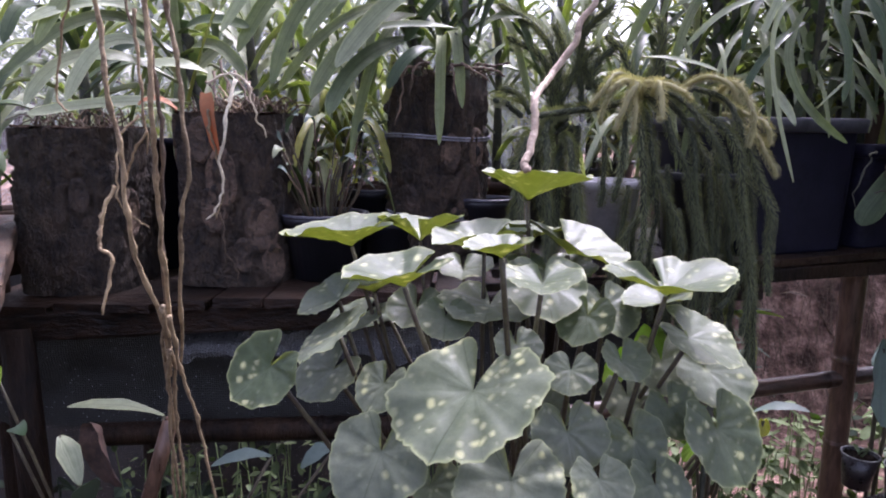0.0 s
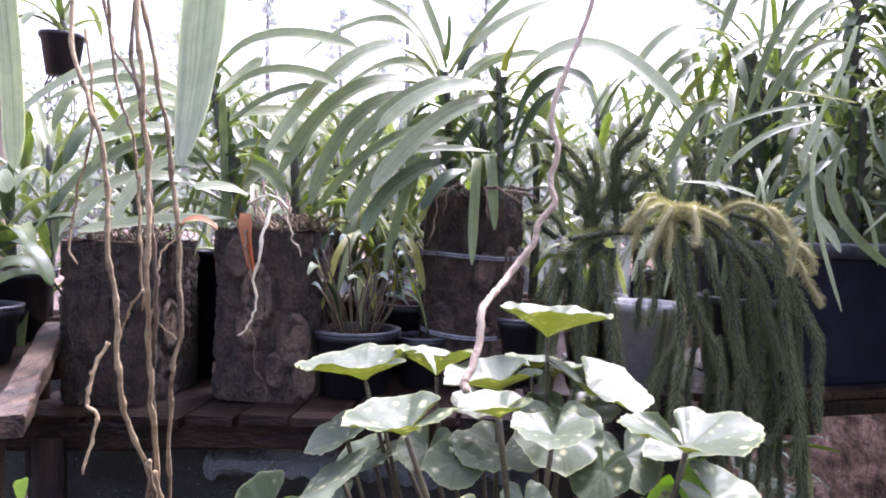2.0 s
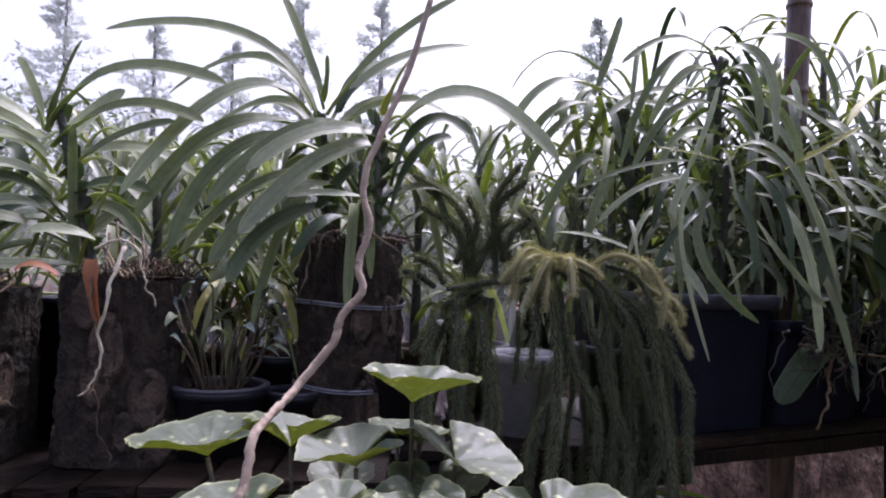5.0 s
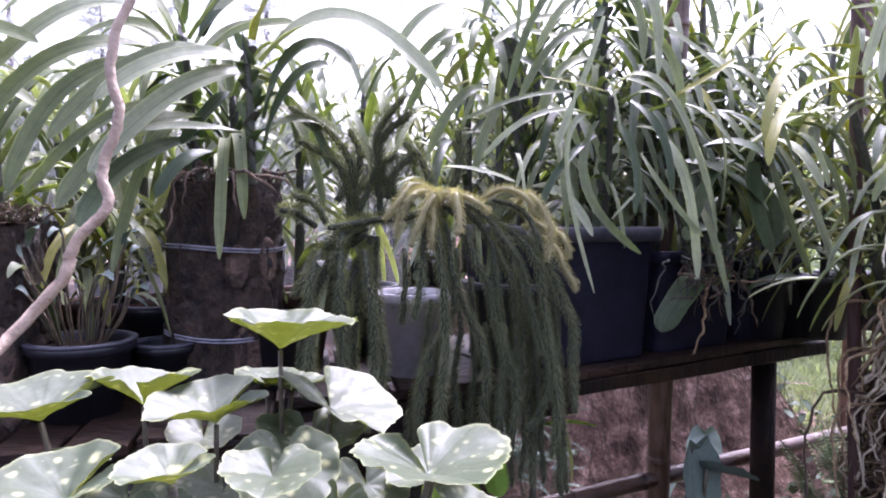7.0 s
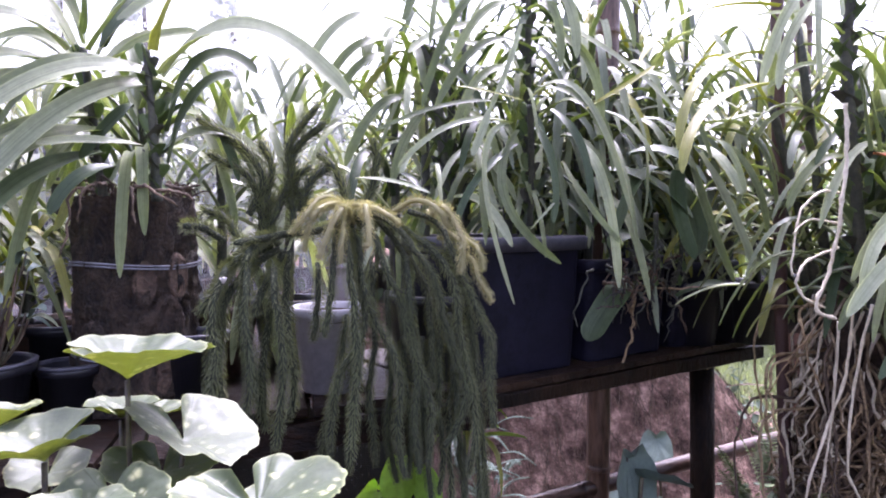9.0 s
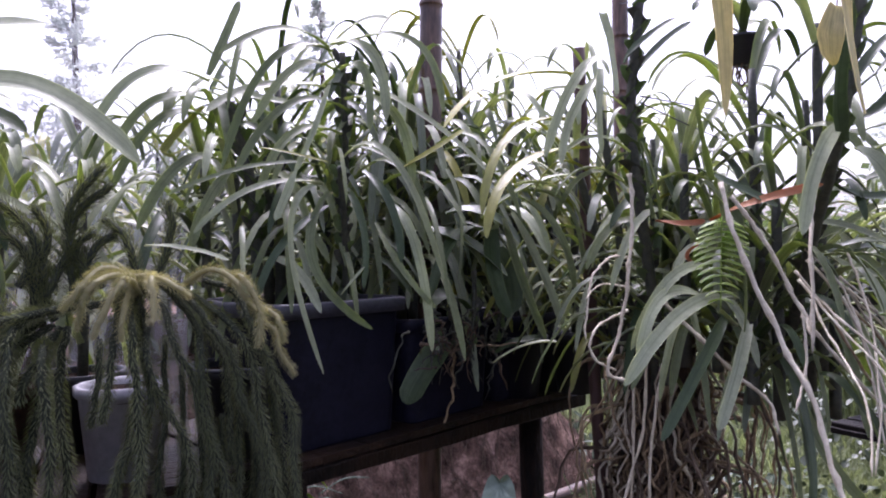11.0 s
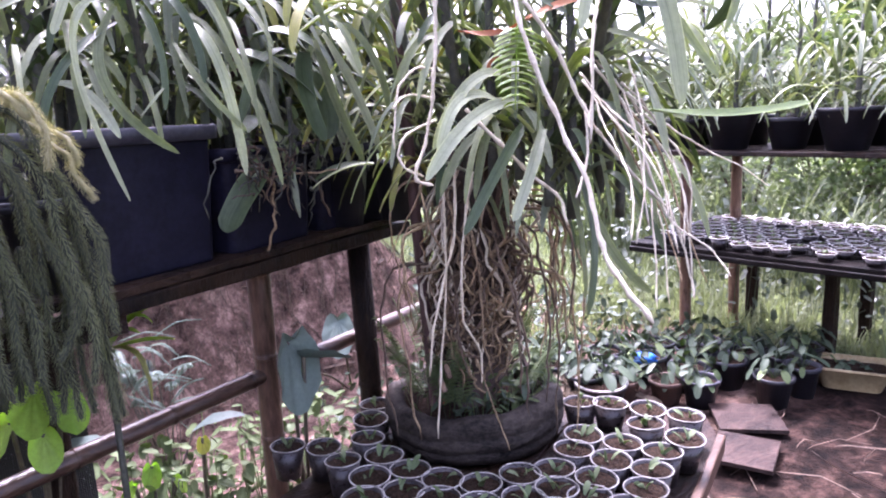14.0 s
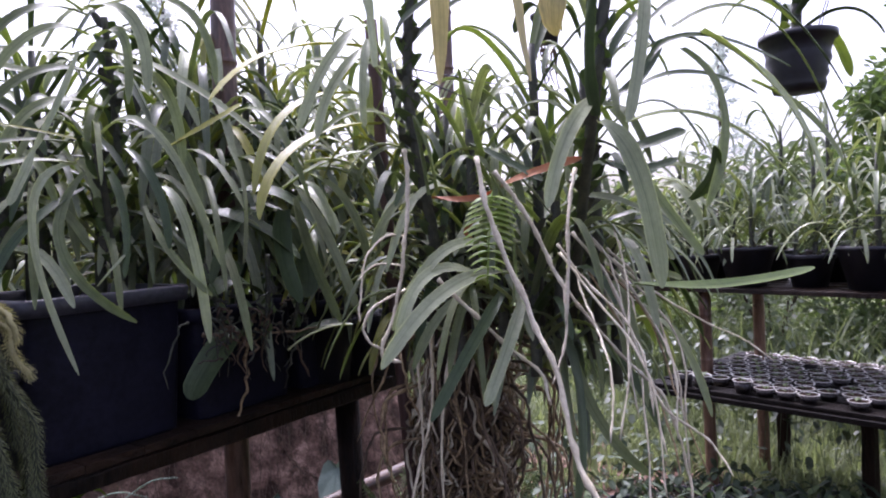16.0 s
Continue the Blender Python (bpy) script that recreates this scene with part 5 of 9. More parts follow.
blade(orchid_d, (0.721, 1.275, 1.250), (0.749, 1.270, 1.282), (0.763, 1.270, 1.297), 0.0049, M_STRAP_PALE)
blade(orchid_d, (0.406, 1.270, 1.338), (0.471, 1.260, 1.333), (0.532, 1.250, 1.313), 0.0080, M_STRAP_PALE)
blade(orchid_d, (0.775, 1.420, 1.604), (0.651, 1.360, 1.597), (0.549, 1.300, 1.462), 0.0162, M_STRAP)
blade(orchid_d, (0.769, 1.420, 1.627), (0.850, 1.360, 1.593), (0.866, 1.300, 1.442), 0.0181, M_STRAP)
blade(orchid_d, (0.759, 1.420, 1.557), (0.652, 1.360, 1.541), (0.582, 1.300, 1.411), 0.0160, M_STRAP)
blade(orchid_d, (0.776, 1.420, 1.534), (0.874, 1.360, 1.483), (0.889, 1.300, 1.358), 0.0156, M_STRAP)
blade(orchid_d, (0.744, 1.420, 1.684), (0.660, 1.360, 1.664), (0.579, 1.300, 1.548), 0.0163, M_STRAP)
blade(orchid_d, (0.761, 1.420, 1.685), (0.793, 1.360, 1.669), (0.785, 1.300, 1.545), 0.0169, M_STRAP)
blade(orchid_d, (0.754, 1.360, 1.445), (0.769, 1.290, 1.364), (0.760, 1.265, 1.260), 0.0143, M_STRAP_DARK)
blade(orchid_d, (0.721, 1.360, 1.411), (0.623, 1.290, 1.338), (0.576, 1.265, 1.243), 0.0138, M_STRAP_DARK)
blade(orchid_d, (0.786, 1.360, 1.479), (0.820, 1.290, 1.408), (0.830, 1.265, 1.303), 0.0146, M_STRAP_DARK)
blade(orchid_d, (0.563, 1.360, 1.372), (0.556, 1.290, 1.315), (0.556, 1.265, 1.242), 0.0115, M_STRAP_PALE)
blade(orchid_d, (0.920, 1.400, 1.331), (0.999, 1.380, 1.344), (1.055, 1.360, 1.246), 0.0162, M_STRAP)
blade(orchid_d, (0.974, 1.400, 1.492), (0.986, 1.360, 1.398), (0.972, 1.340, 1.266), 0.0148, M_STRAP_PALE)
blade(orchid_f, (0.515, 1.450, 1.649), (0.404, 1.420, 1.649), (0.324, 1.400, 1.543), 0.0220, M_STRAP_PALE)
blade(orchid_f, (0.510, 1.450, 1.613), (0.417, 1.420, 1.597), (0.354, 1.400, 1.499), 0.0204, M_STRAP)
blade(orchid_f, (0.521, 1.450, 1.637), (0.592, 1.430, 1.623), (0.667, 1.410, 1.609), 0.0166, M_STRAP_PALE)
blade(orchid_f, (0.507, 1.460, 1.585), (0.424, 1.420, 1.562), (0.350, 1.400, 1.436), 0.0188, M_STRAP)
blade(orchid_f, (0.537, 1.460, 1.568), (0.617, 1.430, 1.554), (0.667, 1.400, 1.470), 0.0195, M_STRAP_DARK)
blade(orchid_f, (0.506, 1.460, 1.603), (0.433, 1.430, 1.512), (0.484, 1.400, 1.520), 0.0145, M_STRAP_YELLOW)
blade(orchid_f, (0.545, 1.460, 1.497), (0.463, 1.400, 1.485), (0.392, 1.360, 1.366), 0.0200, M_STRAP)
blade(orchid_f, (0.555, 1.450, 1.484), (0.505, 1.380, 1.416), (0.477, 1.340, 1.335), 0.0183, M_STRAP)
blade(orchid_f, (0.516, 1.460, 1.663), (0.547, 1.500, 1.749), (0.582, 1.550, 1.843), 0.0176, M_STRAP)

# the orchid beside the planter's end
part("leaf", strap((1.231, 1.300, 1.682), (1.027, 1.250, 1.645), (0.890, 1.200, 1.538), 0.018, face=14), M_STRAP_YELLOW, orchid_g)
part("leaf", strap((1.218, 1.300, 1.589), (1.032, 1.220, 1.535), (0.943, 1.160, 1.385), 0.018, face=14), M_STRAP_YELLOW, orchid_g)
part("leaf", strap((1.262, 1.320, 1.537), (1.043, 1.220, 1.474), (0.946, 1.150, 1.344), 0.0198, face=14), M_STRAP_YELLOW, orchid_g)
part("leaf", strap((1.094, 1.360, 1.412), (1.110, 1.300, 1.381), (1.130, 1.260, 1.314), 0.0234, face=14), M_STRAP_PALE, orchid_g)
part("leaf", strap((1.100, 1.360, 1.401), (1.133, 1.300, 1.287), (1.162, 1.260, 1.163), 0.0234, face=14), M_STRAP_PALE, orchid_g)
part("leaf", strap((1.130, 1.380, 1.437), (1.183, 1.320, 1.365), (1.200, 1.280, 1.242), 0.0234, face=14), M_STRAP, orchid_g)
part("leaf", strap((1.143, 1.380, 1.449), (1.222, 1.340, 1.412), (1.233, 1.300, 1.274), 0.0234, face=14), M_STRAP, orchid_g)
part("leaf", strap((1.117, 1.380, 1.461), (1.222, 1.360, 1.449), (1.267, 1.340, 1.343), 0.0198, face=14), M_STRAP_PALE, orchid_g)
part("leaf", strap((1.091, 1.380, 1.391), (1.101, 1.330, 1.276), (1.144, 1.300, 1.143), 0.0234, face=14), M_STRAP, orchid_g)
part("leaf", strap((1.076, 1.400, 1.368), (1.055, 1.360, 1.287), (1.070, 1.320, 1.188), 0.036, face=14), M_STRAP_DARK, orchid_g)
part("leaf", strap((1.050, 1.400, 1.368), (0.974, 1.370, 1.344), (0.913, 1.340, 1.235), 0.0252, face=14), M_STRAP_DARK, orchid_g)
part("leaf", strap((1.060, 1.420, 1.393), (1.167, 1.400, 1.463), (1.262, 1.380, 1.487), 0.0216, face=14), M_STRAP, orchid_g)
part("leaf", strap((1.168, 1.300, 1.137), (1.117, 1.340, 1.128), (1.063, 1.380, 1.091), 0.0126, face=14), M_STRAP_PALE, orchid_g)
part("leaf", strap((0.985, 1.420, 1.135), (0.925, 1.390, 1.095), (0.876, 1.385, 1.022), 0.052, face=30), M_STRAP_DARK, orchid_g)

# the orchid that grows on the rooted trunk
node_stem([(1.303, 1.150, 1.140), (1.206, 1.080, 1.430), (1.179, 1.060, 1.558), (1.169, 1.020, 1.729)], 0.016, 0.012, orchid_t, 135)
node_stem([(1.511, 1.050, 1.126), (1.389, 0.880, 1.347), (1.322, 0.780, 1.480), (1.319, 0.740, 1.660)], 0.015, 0.012, orchid_t, 136)
node_stem([(1.479, 1.100, 1.058), (1.394, 1.000, 1.203), (1.351, 0.950, 1.304)], 0.014, 0.01, orchid_t, 137)
blade(orchid_t, (1.232, 0.950, 1.430), (1.252, 0.900, 1.335), (1.224, 0.860, 1.198), 0.0224, M_STRAP)
blade(orchid_t, (1.293, 0.950, 1.195), (1.110, 0.880, 1.260), (1.012, 0.830, 1.163), 0.0168, M_STRAP_PALE)
blade(orchid_t, (1.313, 0.970, 1.249), (1.150, 0.900, 1.291), (1.024, 0.860, 1.185), 0.0162, M_STRAP_PALE)
blade(orchid_t, (1.295, 0.950, 1.239), (1.115, 0.860, 1.234), (0.984, 0.820, 1.146), 0.0201, M_STRAP_PALE)
blade(orchid_t, (1.302, 0.930, 1.199), (1.212, 0.870, 1.126), (1.153, 0.840, 1.067), 0.0190, M_STRAP_PALE)
blade(orchid_t, (1.289, 0.960, 1.215), (1.186, 0.910, 1.145), (1.088, 0.880, 1.049), 0.0180, M_STRAP_DARK)
blade(orchid_t, (1.433, 1.000, 1.144), (1.367, 0.880, 1.030), (1.294, 0.820, 0.890), 0.0225, M_STRAP_DARK)
blade(orchid_t, (1.449, 1.000, 1.143), (1.418, 0.900, 1.000), (1.507, 0.860, 0.882), 0.0191, M_STRAP)
blade(orchid_t, (1.438, 1.020, 1.143), (1.379, 0.920, 1.004), (1.371, 0.900, 0.890), 0.0189, M_STRAP)
blade(orchid_t, (1.419, 0.900, 1.116), (1.426, 0.840, 1.088), (1.470, 0.800, 0.974), 0.0142, M_STRAP_DARK)
blade(orchid_t, (1.358, 0.750, 1.226), (1.526, 0.720, 1.214), (1.737, 0.700, 1.226), 0.0156, M_BLADE)
blade(orchid_t, (1.461, 0.950, 1.332), (1.528, 0.900, 1.276), (1.585, 0.880, 1.306), 0.0200, M_STRAP_PALE)
blade(orchid_t, (1.556, 1.000, 1.370), (1.602, 0.960, 1.301), (1.657, 0.920, 1.242), 0.0247, M_STRAP_PALE)
blade(orchid_t, (1.445, 0.950, 1.322), (1.481, 0.900, 1.357), (1.509, 0.860, 1.392), 0.0165, M_STRAP)
blade(orchid_t, (1.172, 1.000, 1.371), (1.164, 1.000, 1.425), (1.151, 1.000, 1.495), 0.0176, M_STRAP)
blade(orchid_t, (1.592, 0.980, 1.179), (1.643, 0.950, 1.210), (1.676, 0.920, 1.202), 0.0167, M_STRAP)
blade(orchid_t, (1.430, 0.700, 1.342), (1.419, 0.660, 1.370), (1.377, 0.620, 1.408), 0.0168, M_STRAP_DARK)
blade(orchid_t, (1.328, 0.780, 1.496), (1.232, 0.740, 1.432), (1.158, 0.700, 1.336), 0.0198, M_STRAP_PALE)
blade(orchid_t, (1.251, 0.700, 1.445), (1.274, 0.660, 1.380), (1.274, 0.627, 1.232), 0.0262, M_STRAP_PALE)
blade(orchid_t, (1.301, 0.700, 1.407), (1.327, 0.660, 1.329), (1.359, 0.630, 1.268), 0.0158, M_STRAP)
blade(orchid_t, (1.307, 0.760, 1.465), (1.275, 0.740, 1.540), (1.253, 0.700, 1.629), 0.0197, M_STRAP_DARK)
blade(orchid_t, (1.348, 0.700, 1.636), (1.286, 0.660, 1.530), (1.216, 0.620, 1.431), 0.0177, M_STRAP_PALE)
blade(orchid_t, (1.352, 0.740, 1.559), (1.557, 0.700, 1.664), (1.764, 0.660, 1.524), 0.0173, M_STRAP_DARK)
blade(orchid_t, (1.425, 0.720, 1.592), (1.642, 0.700, 1.619), (1.805, 0.680, 1.404), 0.0112, M_STRAP)
blade(orchid_t, (1.398, 0.740, 1.545), (1.487, 0.720, 1.587), (1.685, 0.700, 1.554), 0.0114, M_STRAP_DARK)
blade(orchid_t, (1.441, 0.720, 1.563), (1.448, 0.660, 1.468), (1.354, 0.620, 1.330), 0.0210, M_STRAP)
blade(orchid_t, (1.487, 0.720, 1.593), (1.626, 0.680, 1.499), (1.671, 0.640, 1.349), 0.0296, M_STRAP_PALE)
blade(orchid_t, (1.639, 0.740, 1.536), (1.722, 0.700, 1.481), (1.759, 0.660, 1.398), 0.0217, M_STRAP)
blade(orchid_t, (1.395, 0.760, 1.513), (1.498, 0.740, 1.537), (1.625, 0.720, 1.510), 0.0115, M_STRAP_DARK)
blade(orchid_t, (1.368, 0.760, 1.459), (1.562, 0.720, 1.454), (1.782, 0.700, 1.295), 0.0111, M_STRAP)
blade(orchid_t, (1.404, 0.800, 1.419), (1.451, 0.780, 1.437), (1.495, 0.760, 1.453), 0.0212, M_STRAP_DARK)
blade(orchid_t, (1.505, 0.840, 1.400), (1.609, 0.820, 1.399), (1.686, 0.800, 1.339), 0.0126, M_STRAP)
blade(orchid_t, (1.528, 1.100, 1.442), (1.505, 1.080, 1.516), (1.493, 1.060, 1.582), 0.0184, M_BLADE)
blade(orchid_t, (1.222, 0.920, 1.426), (1.184, 0.900, 1.494), (1.159, 0.880, 1.544), 0.0150, M_STRAP)
blade(orchid_t, (1.214, 0.940, 1.446), (1.258, 0.900, 1.414), (1.292, 0.860, 1.383), 0.0143, M_STRAP_DARK)
blade(orchid_t, (1.188, 1.000, 1.372), (1.176, 1.000, 1.439), (1.152, 1.000, 1.496), 0.0148, M_STRAP)
blade(orchid_t, (1.047, 0.950, 1.675), (1.040, 0.920, 1.602), (1.034, 0.900, 1.540), 0.0224, M_STRAP_PALE)
blade(orchid_t, (1.079, 1.000, 1.607), (1.045, 0.960, 1.537), (1.036, 0.940, 1.464), 0.0137, M_STRAP_PALE)
blade(orchid_t, (1.078, 1.000, 1.628), (0.998, 0.960, 1.564), (0.929, 0.920, 1.451), 0.0147, M_STRAP_PALE)
blade(orchid_t, (1.082, 1.000, 1.599), (1.002, 0.960, 1.529), (0.955, 0.920, 1.443), 0.0135, M_STRAP_PALE)
blade(orchid_t, (1.139, 1.020, 1.552), (1.076, 1.020, 1.579), (0.984, 1.020, 1.571), 0.0086, M_STRAP)
blade(orchid_t, (1.145, 1.020, 1.481), (1.062, 1.000, 1.499), (0.980, 0.980, 1.455), 0.0083, M_STRAP)
blade(orchid_t, (1.138, 1.020, 1.627), (1.159, 1.000, 1.660), (1.211, 0.980, 1.696), 0.0140, M_STRAP_DARK)
blade(orchid_t, (1.168, 1.040, 1.608), (1.232, 1.050, 1.674), (1.311, 1.060, 1.726), 0.0109, M_STRAP_DARK)
blade(orchid_t, (1.380, 0.800, 1.547), (1.385, 0.780, 1.593), (1.425, 0.760, 1.634), 0.0184, M_STRAP_DARK)
blade(orchid_t, (1.392, 0.820, 1.501), (1.441, 0.800, 1.535), (1.472, 0.780, 1.594), 0.0190, M_STRAP_DARK)
blade(orchid_t, (1.410, 0.860, 1.419), (1.465, 0.840, 1.399), (1.552, 0.820, 1.417), 0.0169, M_STRAP_DARK)
blade(orchid_t, (1.372, 0.900, 1.377), (1.430, 0.880, 1.412), (1.474, 0.860, 1.401), 0.0117, M_STRAP_PALE)
blade(orchid_t, (1.401, 0.920, 1.350), (1.453, 0.880, 1.356), (1.556, 0.840, 1.305), 0.0145, M_STRAP_PALE)
blade(orchid_t, (1.062, 1.240, 1.412), (1.084, 1.220, 1.382), (1.098, 1.200, 1.314), 0.0126, M_STRAP_PALE)
part("aerial_root", root_mesh([(1.127, 0.800, 1.408), (1.118, 0.758, 1.319), (1.139, 0.717, 1.210), (1.138, 0.675, 1.150), (1.125, 0.633, 1.064), (1.120, 0.592, 1.012), (1.128, 0.550, 0.975)], 0.0030, 0.0034, seed=40, wiggle=0.0015), M_ROOT_PALE, orchid_t)
part("aerial_root", root_mesh([(1.144, 1.020, 1.445), (1.143, 1.010, 1.390), (1.128, 1.000, 1.316), (1.112, 0.990, 1.252), (1.090, 0.980, 1.188), (1.063, 0.970, 1.135), (1.089, 0.960, 1.120)], 0.0032, 0.0026, seed=41, wiggle=0.0015), M_ROOT_PALE, orchid_t)
part("aerial_root", root_mesh([(1.192, 0.850, 1.395), (1.216, 0.828, 1.352), (1.240, 0.805, 1.283), (1.253, 0.782, 1.231), (1.241, 0.760, 1.204)], 0.0030, 0.0026, seed=42, wiggle=0.0015), M_ROOT_PALE, orchid_t)
part("aerial_root", root_mesh([(1.320, 0.820, 1.397), (1.263, 0.780, 1.315), (1.221, 0.740, 1.182)], 0.0028, 0.0024, seed=43, wiggle=0.0015), M_ROOT_PALE, orchid_t)
part("aerial_root", root_mesh([(1.271, 0.800, 1.231), (1.253, 0.780, 1.153), (1.209, 0.760, 1.102)], 0.0022, 0.0016, seed=44, wiggle=0.0015), M_ROOT_PALE, orchid_t)
part("aerial_root", root_mesh([(1.292, 0.820, 1.222), (1.309, 0.788, 1.176), (1.353, 0.756, 1.109), (1.384, 0.724, 1.062), (1.386, 0.692, 0.983), (1.357, 0.660, 0.938)], 0.0026, 0.0016, seed=45, wiggle=0.0015), M_ROOT_PALE, orchid_t)
part("aerial_root", root_mesh([(1.327, 0.840, 1.303), (1.359, 0.796, 1.227), (1.376, 0.752, 1.107), (1.377, 0.708, 1.046), (1.404, 0.664, 1.011), (1.391, 0.620, 0.975)], 0.0024, 0.0012, seed=46, wiggle=0.0015), M_ROOT_PALE, orchid_t)
part("aerial_root", root_mesh([(1.422, 0.850, 1.256), (1.467, 0.812, 1.204), (1.528, 0.775, 1.157), (1.592, 0.737, 1.118), (1.611, 0.700, 1.087)], 0.0020, 0.0008, seed=47, wiggle=0.0015), M_ROOT_PALE, orchid_t)
part("aerial_root", root_mesh([(1.405, 0.860, 1.247), (1.446, 0.820, 1.186), (1.457, 0.780, 1.098), (1.435, 0.740, 1.045), (1.444, 0.700, 0.943)], 0.0020, 0.0012, seed=48, wiggle=0.0015), M_ROOT, orchid_t)
part("aerial_root", root_mesh([(1.398, 0.880, 1.238), (1.425, 0.840, 1.148), (1.437, 0.800, 1.079), (1.440, 0.760, 0.993), (1.410, 0.720, 0.945)], 0.0020, 0.0012, seed=49, wiggle=0.0015), M_ROOT, orchid_t)
part("aerial_root", root_mesh([(1.159, 0.960, 1.240), (1.197, 0.935, 1.191), (1.261, 0.910, 1.120), (1.289, 0.885, 1.089), (1.290, 0.860, 1.042)], 0.0030, 0.0024, seed=50, wiggle=0.0015), M_ROOT_PALE, orchid_t)
part("aerial_root", root_mesh([(1.136, 1.020, 1.308), (1.098, 1.015, 1.308), (1.060, 1.010, 1.272), (1.047, 1.005, 1.218), (1.044, 1.000, 1.182)], 0.0020, 0.0014, seed=51, wiggle=0.0015), M_ROOT_PALE, orchid_t)
part("aerial_root", root_mesh([(1.129, 1.010, 1.223), (1.078, 1.002, 1.207), (1.050, 0.995, 1.186), (1.048, 0.988, 1.154), (1.081, 0.980, 1.135)], 0.0022, 0.0018, seed=52, wiggle=0.0015), M_ROOT_PALE, orchid_t)
part("aerial_root", root_mesh([(1.133, 1.020, 1.261), (1.081, 1.010, 1.267), (1.041, 1.000, 1.245)], 0.0018, 0.0010, seed=53, wiggle=0.0015), M_ROOT_PALE, orchid_t)
part("aerial_root", root_mesh([(1.080, 0.980, 1.124), (1.080, 1.040, 1.052), (1.075, 1.100, 0.973)], 0.0020, 0.0010, seed=54, wiggle=0.0015), M_ROOT, orchid_t)
part("aerial_root", root_mesh([(1.196, 1.050, 1.140), (1.212, 1.083, 1.008), (1.186, 1.117, 0.850), (1.183, 1.150, 0.711)], 0.0026, 0.0022, seed=55, wiggle=0.0015), M_ROOT_PALE, orchid_t)
part("aerial_root", root_mesh([(1.257, 1.080, 1.123), (1.243, 1.098, 1.002), (1.247, 1.115, 0.837), (1.300, 1.132, 0.748), (1.317, 1.150, 0.663)], 0.0026, 0.0020, seed=56, wiggle=0.0015), M_ROOT_PALE, orchid_t)
part("aerial_root", root_mesh([(1.168, 1.050, 1.101), (1.196, 1.093, 0.943), (1.209, 1.137, 0.769), (1.215, 1.180, 0.553)], 0.0024, 0.0018, seed=57, wiggle=0.0015), M_ROOT_PALE, orchid_t)
part("aerial_root", root_mesh([(1.282, 1.120, 0.731), (1.315, 1.110, 0.625), (1.349, 1.100, 0.513)], 0.0014, 0.0010, seed=58, wiggle=0.0015), M_ROOT, orchid_t)
part("leaf", strap((1.179, 1.000, 1.368), (1.214, 0.980, 1.362), (1.245, 0.960, 1.366), 0.0101, twist=80, face=14), M_DRY, orchid_t)
part("leaf", strap((1.256, 0.960, 1.367), (1.274, 0.880, 1.392), (1.315, 0.800, 1.411), 0.013, twist=80, face=14), M_DRY, orchid_t)
part("leaf", strap((1.253, 1.000, 1.300), (1.245, 1.000, 1.314), (1.266, 1.000, 1.328), 0.0144, face=14), M_DRY, orchid_t)
part("aerial_root", root_mesh([(1.276, 0.817, 1.287), (1.288, 0.767, 1.230), (1.280, 0.677, 1.165), (1.252, 0.627, 1.080)], 0.0019, 0.0012, seed=500, wiggle=0.0018), M_ROOT_PALE, orchid_t)
part("aerial_root", root_mesh([(1.394, 0.905, 1.322), (1.418, 0.855, 1.255), (1.355, 0.765, 1.160), (1.326, 0.715, 1.044)], 0.0019, 0.0012, seed=501, wiggle=0.0018), M_ROOT_PALE, orchid_t)
part("aerial_root", root_mesh([(1.425, 0.866, 1.274), (1.450, 0.816, 1.209), (1.413, 0.726, 1.090), (1.377, 0.676, 0.960)], 0.0019, 0.0012, seed=502, wiggle=0.0018), M_ROOT_PALE, orchid_t)
part("aerial_root", root_mesh([(1.454, 0.896, 1.249), (1.462, 0.846, 1.183), (1.377, 0.756, 1.055), (1.331, 0.706, 0.917)], 0.0019, 0.0012, seed=503, wiggle=0.0018), M_ROOT_PALE, orchid_t)
part("aerial_root", root_mesh([(1.445, 0.917, 1.237), (1.446, 0.867, 1.172), (1.423, 0.777, 1.047), (1.390, 0.727, 0.910)], 0.0019, 0.0012, seed=504, wiggle=0.0018), M_ROOT_PALE, orchid_t)
part("aerial_root", root_mesh([(1.441, 0.856, 1.242), (1.442, 0.806, 1.180), (1.391, 0.716, 1.113), (1.341, 0.666, 1.023)], 0.0019, 0.0012, seed=505, wiggle=0.0018), M_ROOT_PALE, orchid_t)
part("aerial_root", root_mesh([(1.407, 0.883, 1.288), (1.444, 0.833, 1.221), (1.441, 0.743, 1.136), (1.397, 0.693, 1.032)], 0.0019, 0.0012, seed=506, wiggle=0.0018), M_ROOT_PALE, orchid_t)
part("aerial_root", root_mesh([(1.270, 0.806, 1.275), (1.283, 0.756, 1.219), (1.279, 0.666, 1.134), (1.260, 0.616, 1.033)], 0.0019, 0.0012, seed=507, wiggle=0.0018), M_ROOT_PALE, orchid_t)
part("aerial_root", root_mesh([(1.434, 0.858, 1.311), (1.400, 0.808, 1.250), (1.315, 0.718, 1.149), (1.238, 0.668, 1.042)], 0.0019, 0.0012, seed=508, wiggle=0.0018), M_ROOT_PALE, orchid_t)
part("aerial_root", root_mesh([(1.316, 0.824, 1.251), (1.291, 0.774, 1.197), (1.236, 0.684, 1.136), (1.185, 0.634, 1.057)], 0.0019, 0.0012, seed=509, wiggle=0.0018), M_ROOT_PALE, orchid_t)

